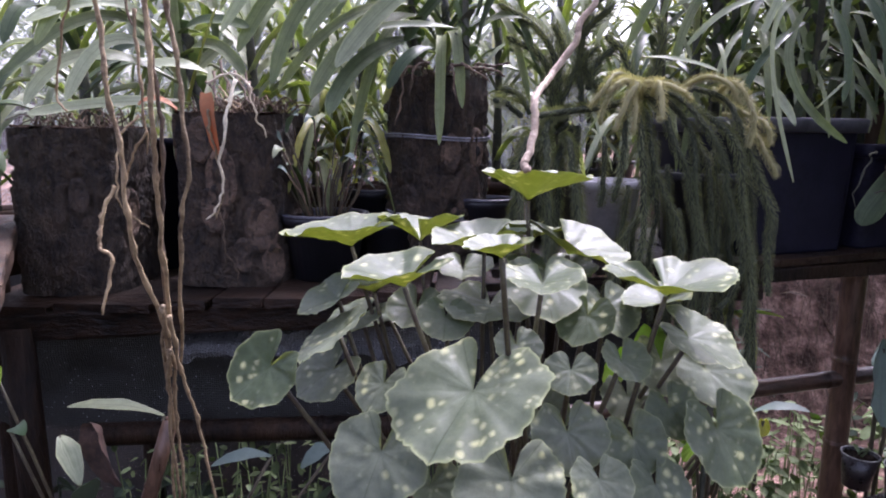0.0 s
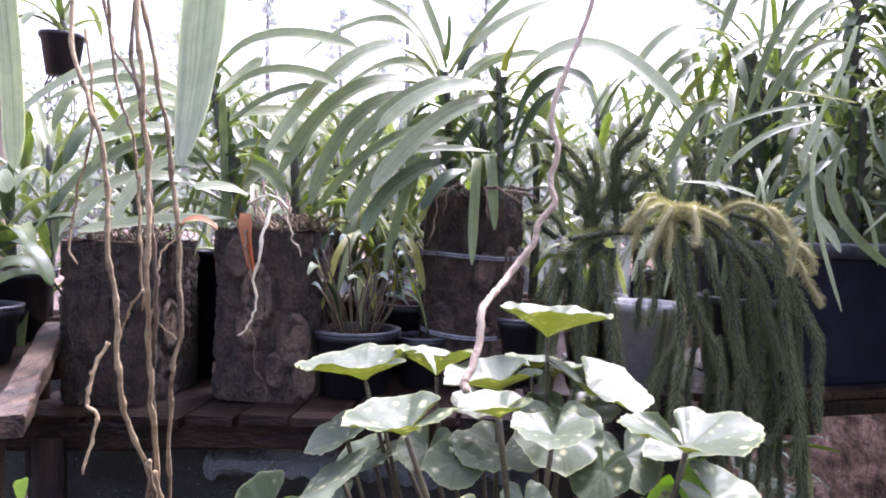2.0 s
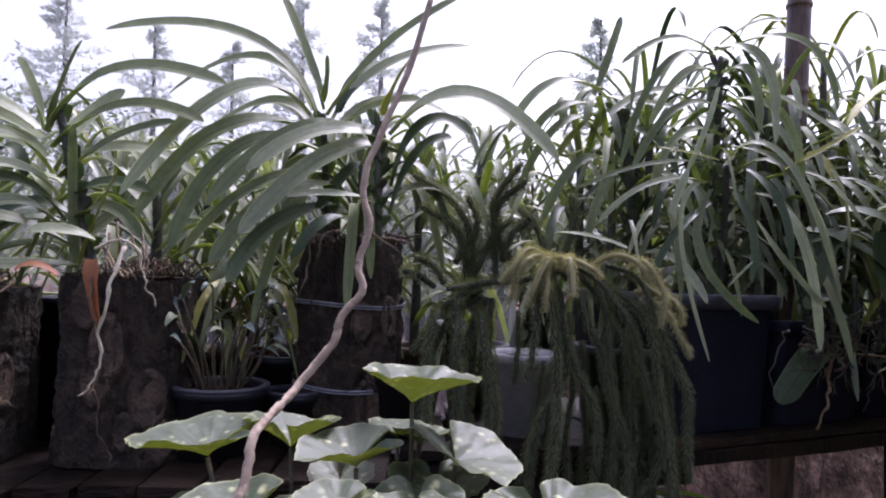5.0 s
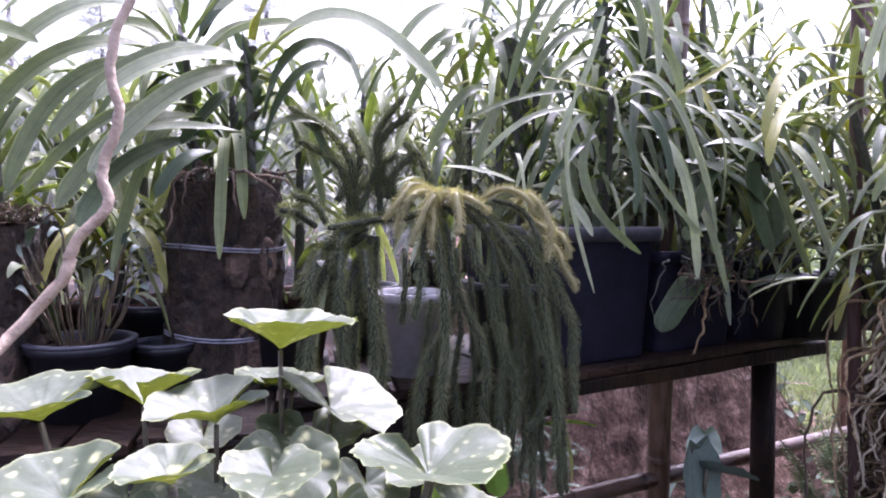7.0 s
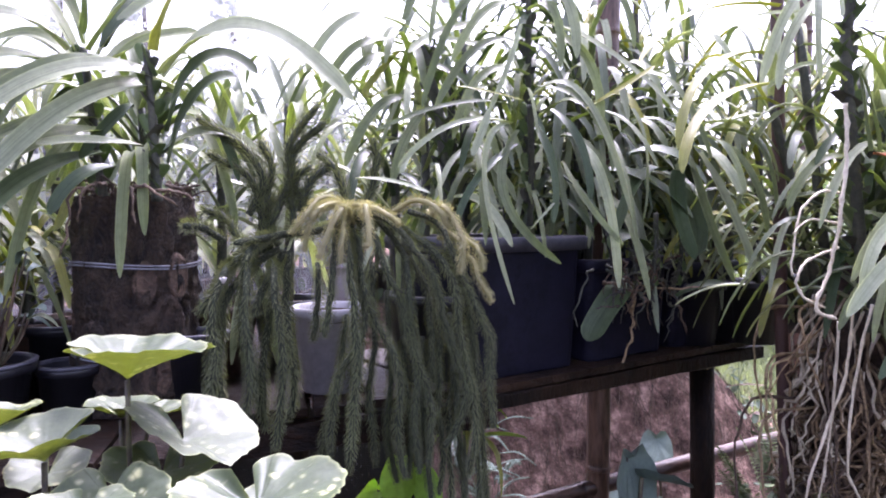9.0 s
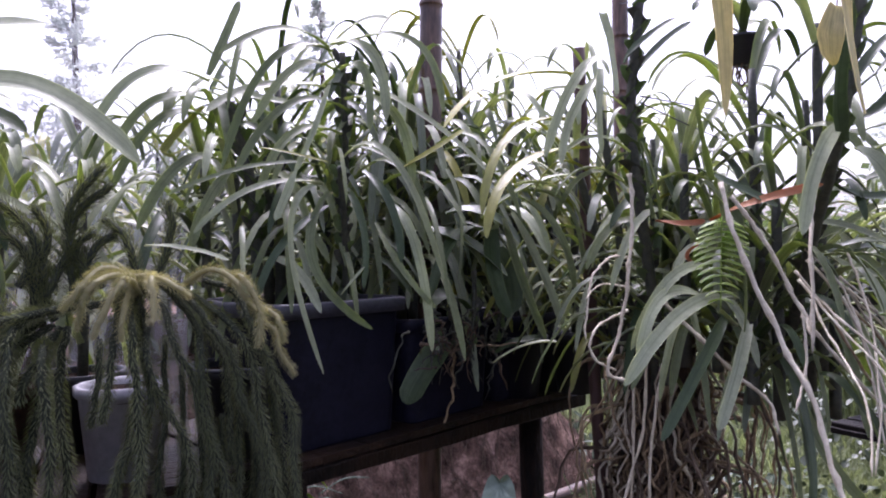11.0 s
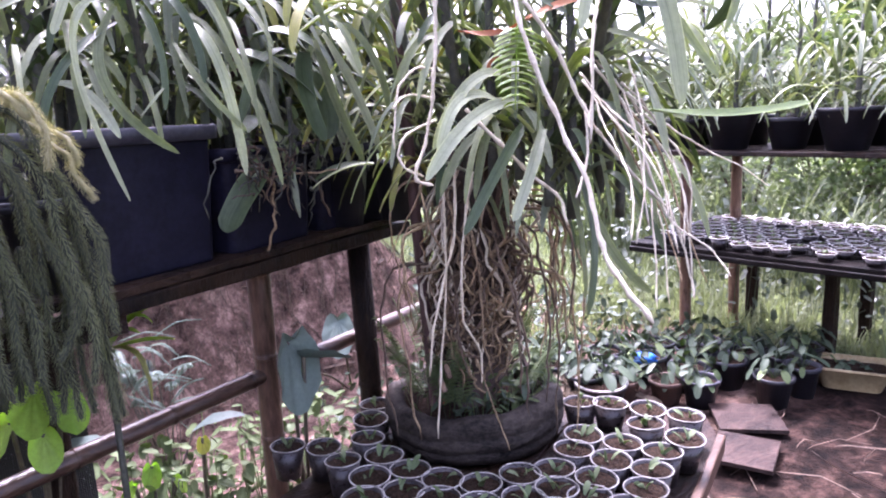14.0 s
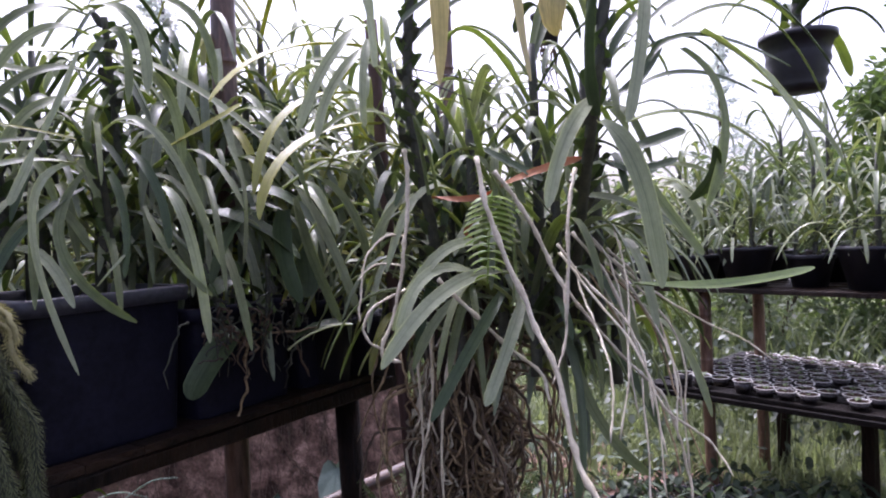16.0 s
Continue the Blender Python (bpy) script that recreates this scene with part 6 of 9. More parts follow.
# aerial roots that hang from the beam
part("aerial_root", root_mesh([(-0.131, 0.360, 1.429), (-0.122, 0.350, 1.356), (-0.098, 0.340, 1.306), (-0.091, 0.340, 1.262), (-0.086, 0.335, 1.218), (-0.081, 0.335, 1.177), (-0.083, 0.345, 1.133), (-0.080, 0.370, 1.082), (-0.092, 0.400, 1.030)], 0.0013, 0.0015, seed=80, wiggle=0.001, per=8), M_ROOT, root_bundle)
part("aerial_root", root_mesh([(-0.086, 0.335, 1.172), (-0.093, 0.330, 1.154), (-0.092, 0.325, 1.138), (-0.083, 0.320, 1.129), (-0.089, 0.315, 1.099)], 0.0012, 0.0009, seed=81, wiggle=0.001, per=8), M_ROOT, root_bundle)
part("aerial_root", root_mesh([(-0.076, 0.340, 1.419), (-0.064, 0.330, 1.344), (-0.059, 0.330, 1.282), (-0.058, 0.330, 1.225), (-0.064, 0.340, 1.177), (-0.072, 0.360, 1.122), (-0.092, 0.400, 1.030)], 0.0015, 0.0014, seed=82, wiggle=0.001, per=8), M_ROOT, root_bundle)
part("aerial_root", root_mesh([(-0.077, 0.350, 1.410), (-0.075, 0.340, 1.346), (-0.064, 0.335, 1.299), (-0.057, 0.335, 1.232), (-0.059, 0.340, 1.191), (-0.074, 0.360, 1.126), (-0.094, 0.400, 1.038)], 0.0012, 0.0012, seed=83, wiggle=0.001, per=8), M_ROOT_DARK, root_bundle)
part("aerial_root", root_mesh([(-0.085, 0.350, 1.410), (-0.064, 0.350, 1.332), (-0.055, 0.350, 1.277), (-0.050, 0.350, 1.225), (-0.049, 0.350, 1.176), (-0.061, 0.360, 1.130), (-0.084, 0.400, 1.031)], 0.0014, 0.0012, seed=84, wiggle=0.001, per=8), M_ROOT, root_bundle)
part("aerial_root", root_mesh([(-0.109, 0.360, 1.415), (-0.101, 0.360, 1.341), (-0.090, 0.360, 1.306), (-0.083, 0.360, 1.267)], 0.0011, 0.0008, seed=85, wiggle=0.001, per=8), M_ROOT, root_bundle)
part("aerial_root", root_mesh([(-0.121, 0.360, 1.366), (-0.114, 0.360, 1.313), (-0.133, 0.370, 1.267), (-0.147, 0.380, 1.230), (-0.140, 0.380, 1.215)], 0.0009, 0.0006, seed=86, wiggle=0.001, per=8), M_ROOT, root_bundle)
part("aerial_root", root_mesh([(-0.070, 0.340, 1.273), (-0.069, 0.340, 1.232), (-0.068, 0.340, 1.191)], 0.001, 0.0006, seed=87, wiggle=0.001, per=8), M_ROOT, root_bundle)
part("aerial_root", root_mesh([(-0.125, 0.380, 1.416), (-0.110, 0.370, 1.362), (-0.091, 0.360, 1.341), (-0.068, 0.350, 1.308)], 0.001, 0.0008, seed=88, wiggle=0.001, per=8), M_ROOT_DARK, root_bundle)
part("aerial_root", root_mesh([(-0.067, 0.340, 1.204), (-0.078, 0.340, 1.187), (-0.082, 0.340, 1.178)], 0.0008, 0.0006, seed=89, wiggle=0.001, per=8), M_ROOT, root_bundle)
part("aerial_root", root_mesh([(-0.074, 0.360, 1.093), (-0.085, 0.380, 1.048), (-0.094, 0.400, 0.998), (-0.104, 0.420, 0.920)], 0.0013, 0.001, seed=70, wiggle=0.001, per=8), M_ROOT, root_bundle)
part("aerial_root", root_mesh([(-0.075, 0.360, 1.091), (-0.078, 0.380, 1.048), (-0.087, 0.400, 0.998), (-0.095, 0.420, 0.920)], 0.0013, 0.001, seed=71, wiggle=0.001, per=8), M_ROOT, root_bundle)
part("aerial_root", root_mesh([(-0.070, 0.360, 1.086), (-0.074, 0.380, 1.044), (-0.073, 0.400, 0.999), (-0.070, 0.420, 0.921)], 0.0013, 0.001, seed=72, wiggle=0.001, per=8), M_ROOT, root_bundle)
part("aerial_root", root_mesh([(-0.076, 0.370, 1.060), (-0.089, 0.390, 1.011), (-0.099, 0.420, 0.920)], 0.0013, 0.001, seed=73, wiggle=0.001, per=8), M_ROOT, root_bundle)
part("aerial_root", root_mesh([(0.193, 0.250, 1.360), (0.186, 0.245, 1.332), (0.179, 0.240, 1.312), (0.173, 0.236, 1.292), (0.176, 0.232, 1.276), (0.173, 0.229, 1.265), (0.175, 0.226, 1.256), (0.169, 0.223, 1.248), (0.167, 0.220, 1.240), (0.158, 0.214, 1.227), (0.151, 0.195, 1.218), (0.151, 0.190, 1.210), (0.149, 0.182, 1.199), (0.147, 0.178, 1.195), (0.149, 0.176, 1.193)], 0.0011, 0.0014, seed=90, wiggle=0.0003, knots=False, per=8, n=10), M_ROOT_TAN, hanging_root)
part("leaf", strap((0.011, 0.270, 1.428), (0.023, 0.240, 1.331), (0.029, 0.210, 1.268), 0.024, fold=0.2, base=0.9, blunt=0.55, face=32), M_HANGING, hanging_leaf)
part("leaf", strap((-0.227, 0.400, 1.487), (-0.193, 0.380, 1.373), (-0.171, 0.360, 1.277), 0.014, fold=0.2, face=32), M_STRAP_PALE, hanging_leaf)

dry_hanging = thing("hanging_leaf", (0.961, 0.621, 1.594), "yellowing strap leaves hanging from the beam", "leaf")
for b, m, e, w in (((0.961, 0.621, 1.594), (0.956, 0.611, 1.517), (0.947, 0.601, 1.450), 0.0191), ((0.915, 0.448, 1.531), (0.910, 0.438, 1.468), (0.912, 0.428, 1.416), 0.0145), ((1.111, 0.611, 1.580), (1.088, 0.601, 1.538), (1.094, 0.601, 1.511), 0.0294)):
    part("leaf", strap(b, m, e, w, fold=0.2, base=0.95, n=14, blunt=0.45, face=32), M_YELLOWED, dry_hanging)
    part("strand", root_mesh([(b[0], 0.36, 2.0), (b[0], b[1] - 0.02, 1.85), b], 0.003, 0.002, 7, 0.002), M_ROOT, dry_hanging)
support_wire = thing("support_wire", (1.152, 1.000, 1.569), "thin black wires tied between the stems", "wire")
for a, b in (((1.152, 1.000, 1.569), (1.824, 1.300, 1.633)), ((1.153, 1.000, 1.558), (1.728, 1.300, 1.545))):
    part("wire", tube(smooth_path([a, Vector(a).lerp(Vector(b), 0.5) - Vector((0, 0, 0.008)), b], 8), 0.0013, 5), M_BLACK, support_wire)


# ---- fill: more orchids in the planters and behind the benches ----
# Dark leaves in the mix put the shade between the leaves into colour.
MIXED = (M_STRAP, M_STRAP_DARK, M_STRAP_PALE, M_STRAP)
fill = [
    (P0 + U * 0.06 + V * 0.18 + Vector((0, 0, 0.24)), 0.30, 16, 0.30, 0.022, 60), (P0 + U * 0.16 + V * 0.22 + Vector((0, 0, 0.24)), 0.38, 18, 0.30, 0.020, 120),
    (P0 + U * 0.24 + V * 0.12 + Vector((0, 0, 0.24)), 0.26, 15, 0.28, 0.020, 20),
    (P0 + U * 0.38 + V * 0.16 + Vector((0, 0, 0.19)), 0.32, 17, 0.30, 0.022, 40), (P0 + U * 0.48 + V * 0.10 + Vector((0, 0, 0.19)), 0.30, 16, 0.28, 0.021, 100),
    (P0 + U * 0.55 + V * 0.20 + Vector((0, 0, 0.19)), 0.36, 17, 0.30, 0.022, 150), (P0 + U * 0.66 + V * 0.10 + Vector((0, 0, 0.17)), 0.30, 15, 0.28, 0.023, 70),
    (P0 + U * 0.76 + V * 0.16 + Vector((0, 0, 0.17)), 0.36, 16, 0.30, 0.024, 10),
]
for k in range(5):
    fill.append((P0 + U * (0.04 + 0.2 * k) + V * (0.27 + 0.05 * (k % 2)) + Vector((0, 0, 0.16)), 0.42 + 0.08 * (k % 3), 20, 0.30, 0.024, 50 * k))
for i, (p, st, n, ln, w, az) in enumerate(fill):
    p = p + V * 0.06
    orchid(tuple(p), st, n, ln * 1.15, w * 0.72, az, 1.1, MIXED, 0.8, 100 + i, "green strap-leaved orchid crowded in a planter")
for i in range(1, 12):
    p = P0 + U * (0.10 + 0.07 * i) + V * (0.17 + 0.16 * ((i * 7) % 5) / 4) + Vector((0, 0, 0.21))
    orchid(tuple(p), 0.22 + 0.10 * ((i * 3) % 4), 15, 0.36, 0.015, 47 * i, 1.4, (M_STRAP, M_STRAP_DARK, M_STRAP, M_SHELF_LEAF), 1.1, 1300 + i, "narrow-leaved green orchid crowded in a planter", fan=1.15)
for i in range(7):
    p = P0 + U * (0.52 + 0.075 * i) + V * (0.24 + 0.05 * (i % 3)) + Vector((0, 0, 0.02))
    e = pot(tuple(p), 0.05, 0.07, 0.16, M_BLACK, "black pot with a tall yellow-green orchid at the bench end", "potted_orchid", "potted orchids at the bench end", category="potted orchid", n=20)
    orchid(tuple(p + Vector((0, 0, 0.14))), 0.48 + 0.09 * (i % 4), 22, 0.38, 0.019, 67 * i, 1.4, (M_SHELF_LEAF, M_STRAP_YELLOW, M_STRAP_PALE, M_SHELF_LEAF), 1.4, 1350 + i, parent=e, fan=1.1)
for i, (x, y) in enumerate(((1.247, 1.620), (1.364, 1.660), (1.401, 1.600), (1.348, 1.700), (1.576, 1.750), (1.640, 1.700))):
    e = pot((x, y, 0.965), 0.05, 0.068, 0.15, M_BLACK, "black pot with a pale arching orchid behind the planters", "potted_orchid", "potted orchids at the bench end", category="potted orchid", n=20)
    orchid((x, y, 1.09), 0.34 + 0.12 * (i % 3), 20, 0.30, 0.017, 51 * i, 1.4, (M_SHELF_LEAF, M_STRAP_PALE, M_STRAP_YELLOW, M_STRAP), 0.95, 1500 + i, parent=e, fan=1.0)
back_row = [(-1.0, 1.45, 0.30), (-0.80, 1.55, 0.25), (-0.55, 1.60, 0.35), (-0.35, 1.62, 0.28), (-0.18, 1.60, 0.24), (-0.05, 1.62, 0.30), (0.14, 1.60, 0.26), (0.28, 1.62, 0.32)]
for i, (x, y, st) in enumerate(back_row):
    z = bench_top(x)
    e = pot((x, y, z), 0.055, 0.075, 0.15, M_BLACK if i % 3 else M_TERRA, "potted strap-leaved orchid at the back of the bench", "potted_orchid", "potted orchids on the bench", category="potted orchid")
    orchid((x, y, z + 0.13), st + 0.12, 20, 0.34, 0.020, 40 * i, 1.2, (M_STRAP, M_STRAP_PALE, M_SHELF_LEAF), 1.4, 140 + i, parent=e)
for i, (x, y) in enumerate(((-0.20, 1.50), (-0.10, 1.52), (-0.28, 1.55))):
    z = bench_top(x)
    e = pot((x, y, z), 0.05, 0.07, 0.16, M_TERRA, "brown clay pot with a thin-leaved plant", "potted_plant", "clay pots", category="potted plant")
    orchid((x, y, z + 0.15), 0.12, 22, 0.28, 0.014, 30 * i, 1.6, (M_STRAP, M_STRAP_YELLOW, M_STRAP_PALE, M_STRAP), 1.1, 170 + i, parent=e, thin=True)

rb = random.Random(91)
for i in range(24):
    x = -1.6 + 0.17 * i
    y = 3.42 + 0.16 * (i % 3)
    z = ground_height(x, y) - 0.01
    e = pot((x, y, z), 0.075, 0.10, 0.18, M_BLACK if i % 3 else M_TERRA, "potted orchid with long arching leaves on the bank", "potted_orchid", "potted orchids on the bank", category="potted orchid", n=20)
    for k in range(3):
        # Mostly pale leaves: haze over this far foliage is put into their colour.
        orchid((x + 0.04 * (k - 1), y, z + 0.16), rb.uniform(0.3, 0.85), 17, rb.uniform(0.42, 0.55), 0.028, 70 * i + 60 * k, 1.3, (M_SHELF_LEAF, M_STRAP_PALE, M_SHELF_LEAF, M_STRAP_YELLOW, M_STRAP_PALE), 0.95, 900 + 3 * i + k, parent=e)

# the small black pot with grey-green leaves
x, y = -0.193, 1.275
z = bench_top(x)
small_pot = pot((x, y, z), 0.062, 0.079, 0.125, M_BLACK, "small black pot with grey-green leafy canes", "potted_plant", rim=M_RIM, category="potted plant")
rr = random.Random(31)
for i in range(30):
    a = rr.uniform(0, 6.28)
    b = Vector((x + 0.03 * math.cos(a), y + 0.03 * math.sin(a), z + 0.11))
    t = b + Vector((0.05 * math.cos(a), 0.05 * math.sin(a) - 0.01, rr.uniform(0.07, 0.19)))
    part("cane", tube(smooth_path([b, b.lerp(t, 0.5) + Vector((0.008 * math.cos(3 * a), 0, 0)), t], 3), 0.0017, 5), M_STEM if i % 3 else M_ROOT_DARK, small_pot, "dry brown cane")
    for k in range(0 if i % 3 == 2 else 1):
        a2 = a + rr.uniform(-1.4, 1.4)
        ln = rr.uniform(0.03, 0.058)
        tip = t + Vector((math.cos(a2) * ln, math.sin(a2) * ln, rr.uniform(-0.02, 0.03)))
        part("leaf", strap(t, t.lerp(tip, 0.5) + Vector((0, 0, 0.012)), tip, rr.uniform(0.008, 0.017), 0, 0.3, 8, 0.45, base=0.3), M_GLAUCOUS if i % 4 else M_STRAP_PALE, small_pot)
for i in range(5):
    a = radians(150 + 25 * i)
    b = Vector((x - 0.03, y, z + 0.11))
    part("leaf", strap(b, b + Vector((0.04 * math.cos(a), 0.03 * math.sin(a), 0.09)), b + Vector((0.08 * math.cos(a), 0.05 * math.sin(a), 0.19 - 0.02 * i)), 0.026, 0, 0.3, 9, 0.5, base=0.3), M_STRAP_DARK, small_pot)
pot((-0.075, 1.34, bench_top(-0.08)), 0.04, 0.05, 0.10, M_BLACK, "tiny black nursery pot beside the log", rim=M_RIM)
pot((0.125, 1.36, bench_top(0.13)), 0.04, 0.052, 0.13, M_BLACK, "small black pot in the shade of the log", rim=M_RIM)
pot((-0.135, 1.48, bench_top(-0.1)), 0.045, 0.06, 0.15, M_BLACK, "small black pot behind the leafy one", rim=M_RIM)

# pots on the side bench
for i, (x, y, r, h, dz) in enumerate(((-0.935, 1.25, 0.085, 0.14, 0.995), (-0.84, 1.06, 0.07, 0.10, 0.985), (-1.0, 0.98, 0.08, 0.12, 0.985))):
    e = pot((x, y, dz), r * 0.8, r, h, M_BLACK, "ribbed black pot with a leafy orchid on the side bench", "potted_plant", "pots on the side bench", rim=M_RIM, category="potted plant")
    orchid((x, y, dz + h - 0.02), 0.16, 11, 0.20, 0.034, 60 * i, 1.2, (M_STRAP, M_STRAP_DARK, M_STRAP_PALE), 0.7, 190 + i, parent=e)

# ---- tassel fern in its white pot ----
tassel_fern = thing("tassel_fern", (0.42, 1.33, bench_top(0.42)), "drooping tassel fern with yellow-tipped strands in a white pot", "fern")
pot((0.365, 1.375, bench_top(0.37)), 0.054, 0.068, 0.155, M_WHITE_POT, "", n=12, parent=tassel_fern)
pot((0.56, 1.40, bench_top(0.55)), 0.07, 0.085, 0.16, M_BLACK, "black pot hidden behind the tassel fern", rim=M_RIM)


def tassel(points, r, seed, material):
    """A strand of tassel fern: a dark core ringed with whorls of narrow pointed leaves that lean to its tip."""
    rr = random.Random(seed)
    path = smooth_path(points, 7)
    path = [p + 0.004 * np.array((noise.noise(Vector((i * 0.4, seed, 0))), noise.noise(Vector((i * 0.4, seed, 7))), 0)) for i, p in enumerate(path)]
    core = tube(path, [r * 0.34] * (len(path) - 1) + [r * 0.2], 8)
    verts, faces = [], []
    seg = [np.linalg.norm(path[i + 1] - path[i]) for i in range(len(path) - 1)]
    total = sum(seg)
    whorls = int(total / 0.0046)
    marks = np.cumsum([0] + seg)
    for k in range(10 * whorls):
        d = total * (k // 10 + 0.5 + 0.3 * rr.uniform(-1, 1)) / whorls
        i = max(0, min(len(seg) - 1, int(np.searchsorted(marks, d) - 1)))
        t = (path[i + 1] - path[i]) / max(seg[i], 1e-6)
        p = path[i] + t * (d - marks[i])
        a = np.cross(t, (0.3, 0.2, 0.93))
        a /= np.linalg.norm(a)
        b = np.cross(t, a)
        ang = 2 * math.pi * (k % 10 + 0.5 * (k // 10 % 2)) / 10 + rr.uniform(-0.12, 0.12)
        out = math.cos(ang) * a + math.sin(ang) * b
        side = np.cross(t, out)
        taper = min(1.0, 0.5 + 4 * (total - d) / total)
        root, tip = p + out * r * 0.28, p + (out * 0.92 + t * rr.uniform(0.5, 0.8)) * r * rr.uniform(0.92, 1.1) * taper
        mid = root * 0.5 + tip * 0.5 + out * r * 0.05
        w = r * 0.060
        o = len(verts)
        verts += [root, mid - side * w, tip, mid + side * w]
        faces += [(o, o + 1, o + 2, o + 3)]
    yellow = material is M_CLUB_YELLOW
    strand = part("strand", core, M_CLUB_YELLOW if yellow else M_CLUB_CORE, tassel_fern, "yellowed strand" if yellow else "")
    tagged(part("bristles", (verts, faces, False), material, strand), kind="stuff")


tassel([(0.401, 1.250, 1.283), (0.357, 1.215, 1.292), (0.333, 1.180, 1.269), (0.324, 1.180, 1.244), (0.319, 1.180, 1.217)], 0.0125, 200, M_CLUB_YELLOW)
tassel([(0.401, 1.250, 1.280), (0.385, 1.215, 1.264), (0.378, 1.180, 1.233), (0.375, 1.180, 1.198)], 0.0125, 201, M_CLUB_YELLOW)
tassel([(0.396, 1.250, 1.289), (0.351, 1.215, 1.304), (0.323, 1.180, 1.275), (0.300, 1.180, 1.245)], 0.0125, 202, M_CLUB_YELLOW)
tassel([(0.465, 1.250, 1.277), (0.499, 1.215, 1.299), (0.530, 1.180, 1.286), (0.552, 1.180, 1.252)], 0.0125, 203, M_CLUB_YELLOW)
tassel([(0.545, 1.250, 1.236), (0.586, 1.215, 1.233), (0.602, 1.180, 1.212), (0.608, 1.180, 1.184)], 0.0125, 204, M_CLUB_YELLOW)
tassel([(0.575, 1.250, 1.222), (0.599, 1.215, 1.196), (0.602, 1.180, 1.168), (0.623, 1.180, 1.130)], 0.0125, 205, M_CLUB_YELLOW)
tassel([(0.387, 1.250, 1.291), (0.421, 1.215, 1.290), (0.449, 1.180, 1.276), (0.472, 1.180, 1.258)], 0.0125, 206, M_CLUB_YELLOW)
tassel([(0.524, 1.250, 1.283), (0.551, 1.215, 1.249), (0.582, 1.180, 1.226)], 0.0125, 207, M_CLUB_YELLOW)
tassel([(0.411, 1.250, 1.286), (0.369, 1.215, 1.294), (0.344, 1.180, 1.284), (0.331, 1.180, 1.269)], 0.0125, 208, M_CLUB_YELLOW)
tassel([(0.416, 1.250, 1.282), (0.460, 1.218, 1.263), (0.497, 1.185, 1.217), (0.531, 1.185, 1.160), (0.546, 1.185, 1.094), (0.566, 1.185, 1.037), (0.581, 1.185, 0.979), (0.564, 1.185, 0.921), (0.543, 1.185, 0.891)], 0.0148, 209, M_CLUB)
tassel([(0.396, 1.250, 1.277), (0.431, 1.218, 1.244), (0.447, 1.185, 1.189), (0.474, 1.185, 1.133), (0.484, 1.185, 1.077), (0.513, 1.185, 1.000), (0.523, 1.185, 0.942), (0.516, 1.185, 0.861)], 0.0148, 210, M_CLUB)
tassel([(0.387, 1.250, 1.272), (0.407, 1.218, 1.225), (0.410, 1.185, 1.171), (0.425, 1.185, 1.115), (0.456, 1.185, 1.058), (0.472, 1.185, 0.992), (0.466, 1.185, 0.926), (0.476, 1.185, 0.844)], 0.0148, 211, M_CLUB)
tassel([(0.377, 1.250, 1.276), (0.368, 1.218, 1.225), (0.363, 1.185, 1.180), (0.359, 1.185, 1.134), (0.349, 1.185, 1.081)], 0.0148, 212, M_CLUB)
tassel([(0.396, 1.250, 1.272), (0.399, 1.218, 1.196), (0.414, 1.185, 1.115), (0.405, 1.185, 1.069), (0.374, 1.185, 1.021), (0.363, 1.185, 0.968), (0.356, 1.185, 0.883)], 0.0148, 213, M_CLUB)
tassel([(0.435, 1.250, 1.272), (0.479, 1.218, 1.215), (0.485, 1.185, 1.161), (0.489, 1.185, 1.095), (0.500, 1.185, 1.020), (0.495, 1.185, 0.944), (0.501, 1.185, 0.852)], 0.0148, 214, M_CLUB)
tassel([(0.455, 1.250, 1.272), (0.508, 1.218, 1.234), (0.542, 1.185, 1.198), (0.562, 1.185, 1.151), (0.572, 1.185, 1.075), (0.587, 1.185, 0.998), (0.598, 1.185, 0.920), (0.585, 1.185, 0.843)], 0.0148, 215, M_CLUB)
tassel([(0.494, 1.250, 1.282), (0.539, 1.218, 1.261), (0.561, 1.185, 1.207), (0.581, 1.185, 1.160), (0.601, 1.185, 1.112), (0.622, 1.185, 1.064), (0.621, 1.185, 0.997), (0.628, 1.185, 0.919)], 0.0148, 216, M_CLUB)
tassel([(0.433, 1.270, 1.194), (0.433, 1.243, 1.108), (0.432, 1.215, 1.054), (0.422, 1.215, 0.987), (0.428, 1.215, 0.919), (0.433, 1.215, 0.855)], 0.0138, 217, M_CLUB)
tassel([(0.459, 1.270, 1.144), (0.459, 1.243, 1.068), (0.459, 1.215, 0.995), (0.452, 1.215, 0.918), (0.468, 1.215, 0.826)], 0.0138, 218, M_CLUB)
tassel([(0.540, 1.270, 1.173), (0.543, 1.243, 1.096), (0.541, 1.215, 1.022), (0.540, 1.215, 0.943), (0.547, 1.215, 0.864), (0.541, 1.215, 0.799)], 0.0138, 219, M_CLUB)
tassel([(0.569, 1.270, 1.102), (0.570, 1.243, 1.016), (0.572, 1.215, 0.942), (0.577, 1.215, 0.862), (0.584, 1.215, 0.787)], 0.0138, 220, M_CLUB)
tassel([(0.603, 1.270, 1.091), (0.611, 1.243, 1.015), (0.612, 1.215, 0.941), (0.618, 1.215, 0.860), (0.625, 1.215, 0.769)], 0.0138, 221, M_CLUB)
tassel([(0.389, 1.270, 1.105), (0.375, 1.243, 1.011), (0.356, 1.215, 0.950), (0.346, 1.215, 0.893), (0.352, 1.215, 0.835)], 0.0138, 222, M_CLUB)
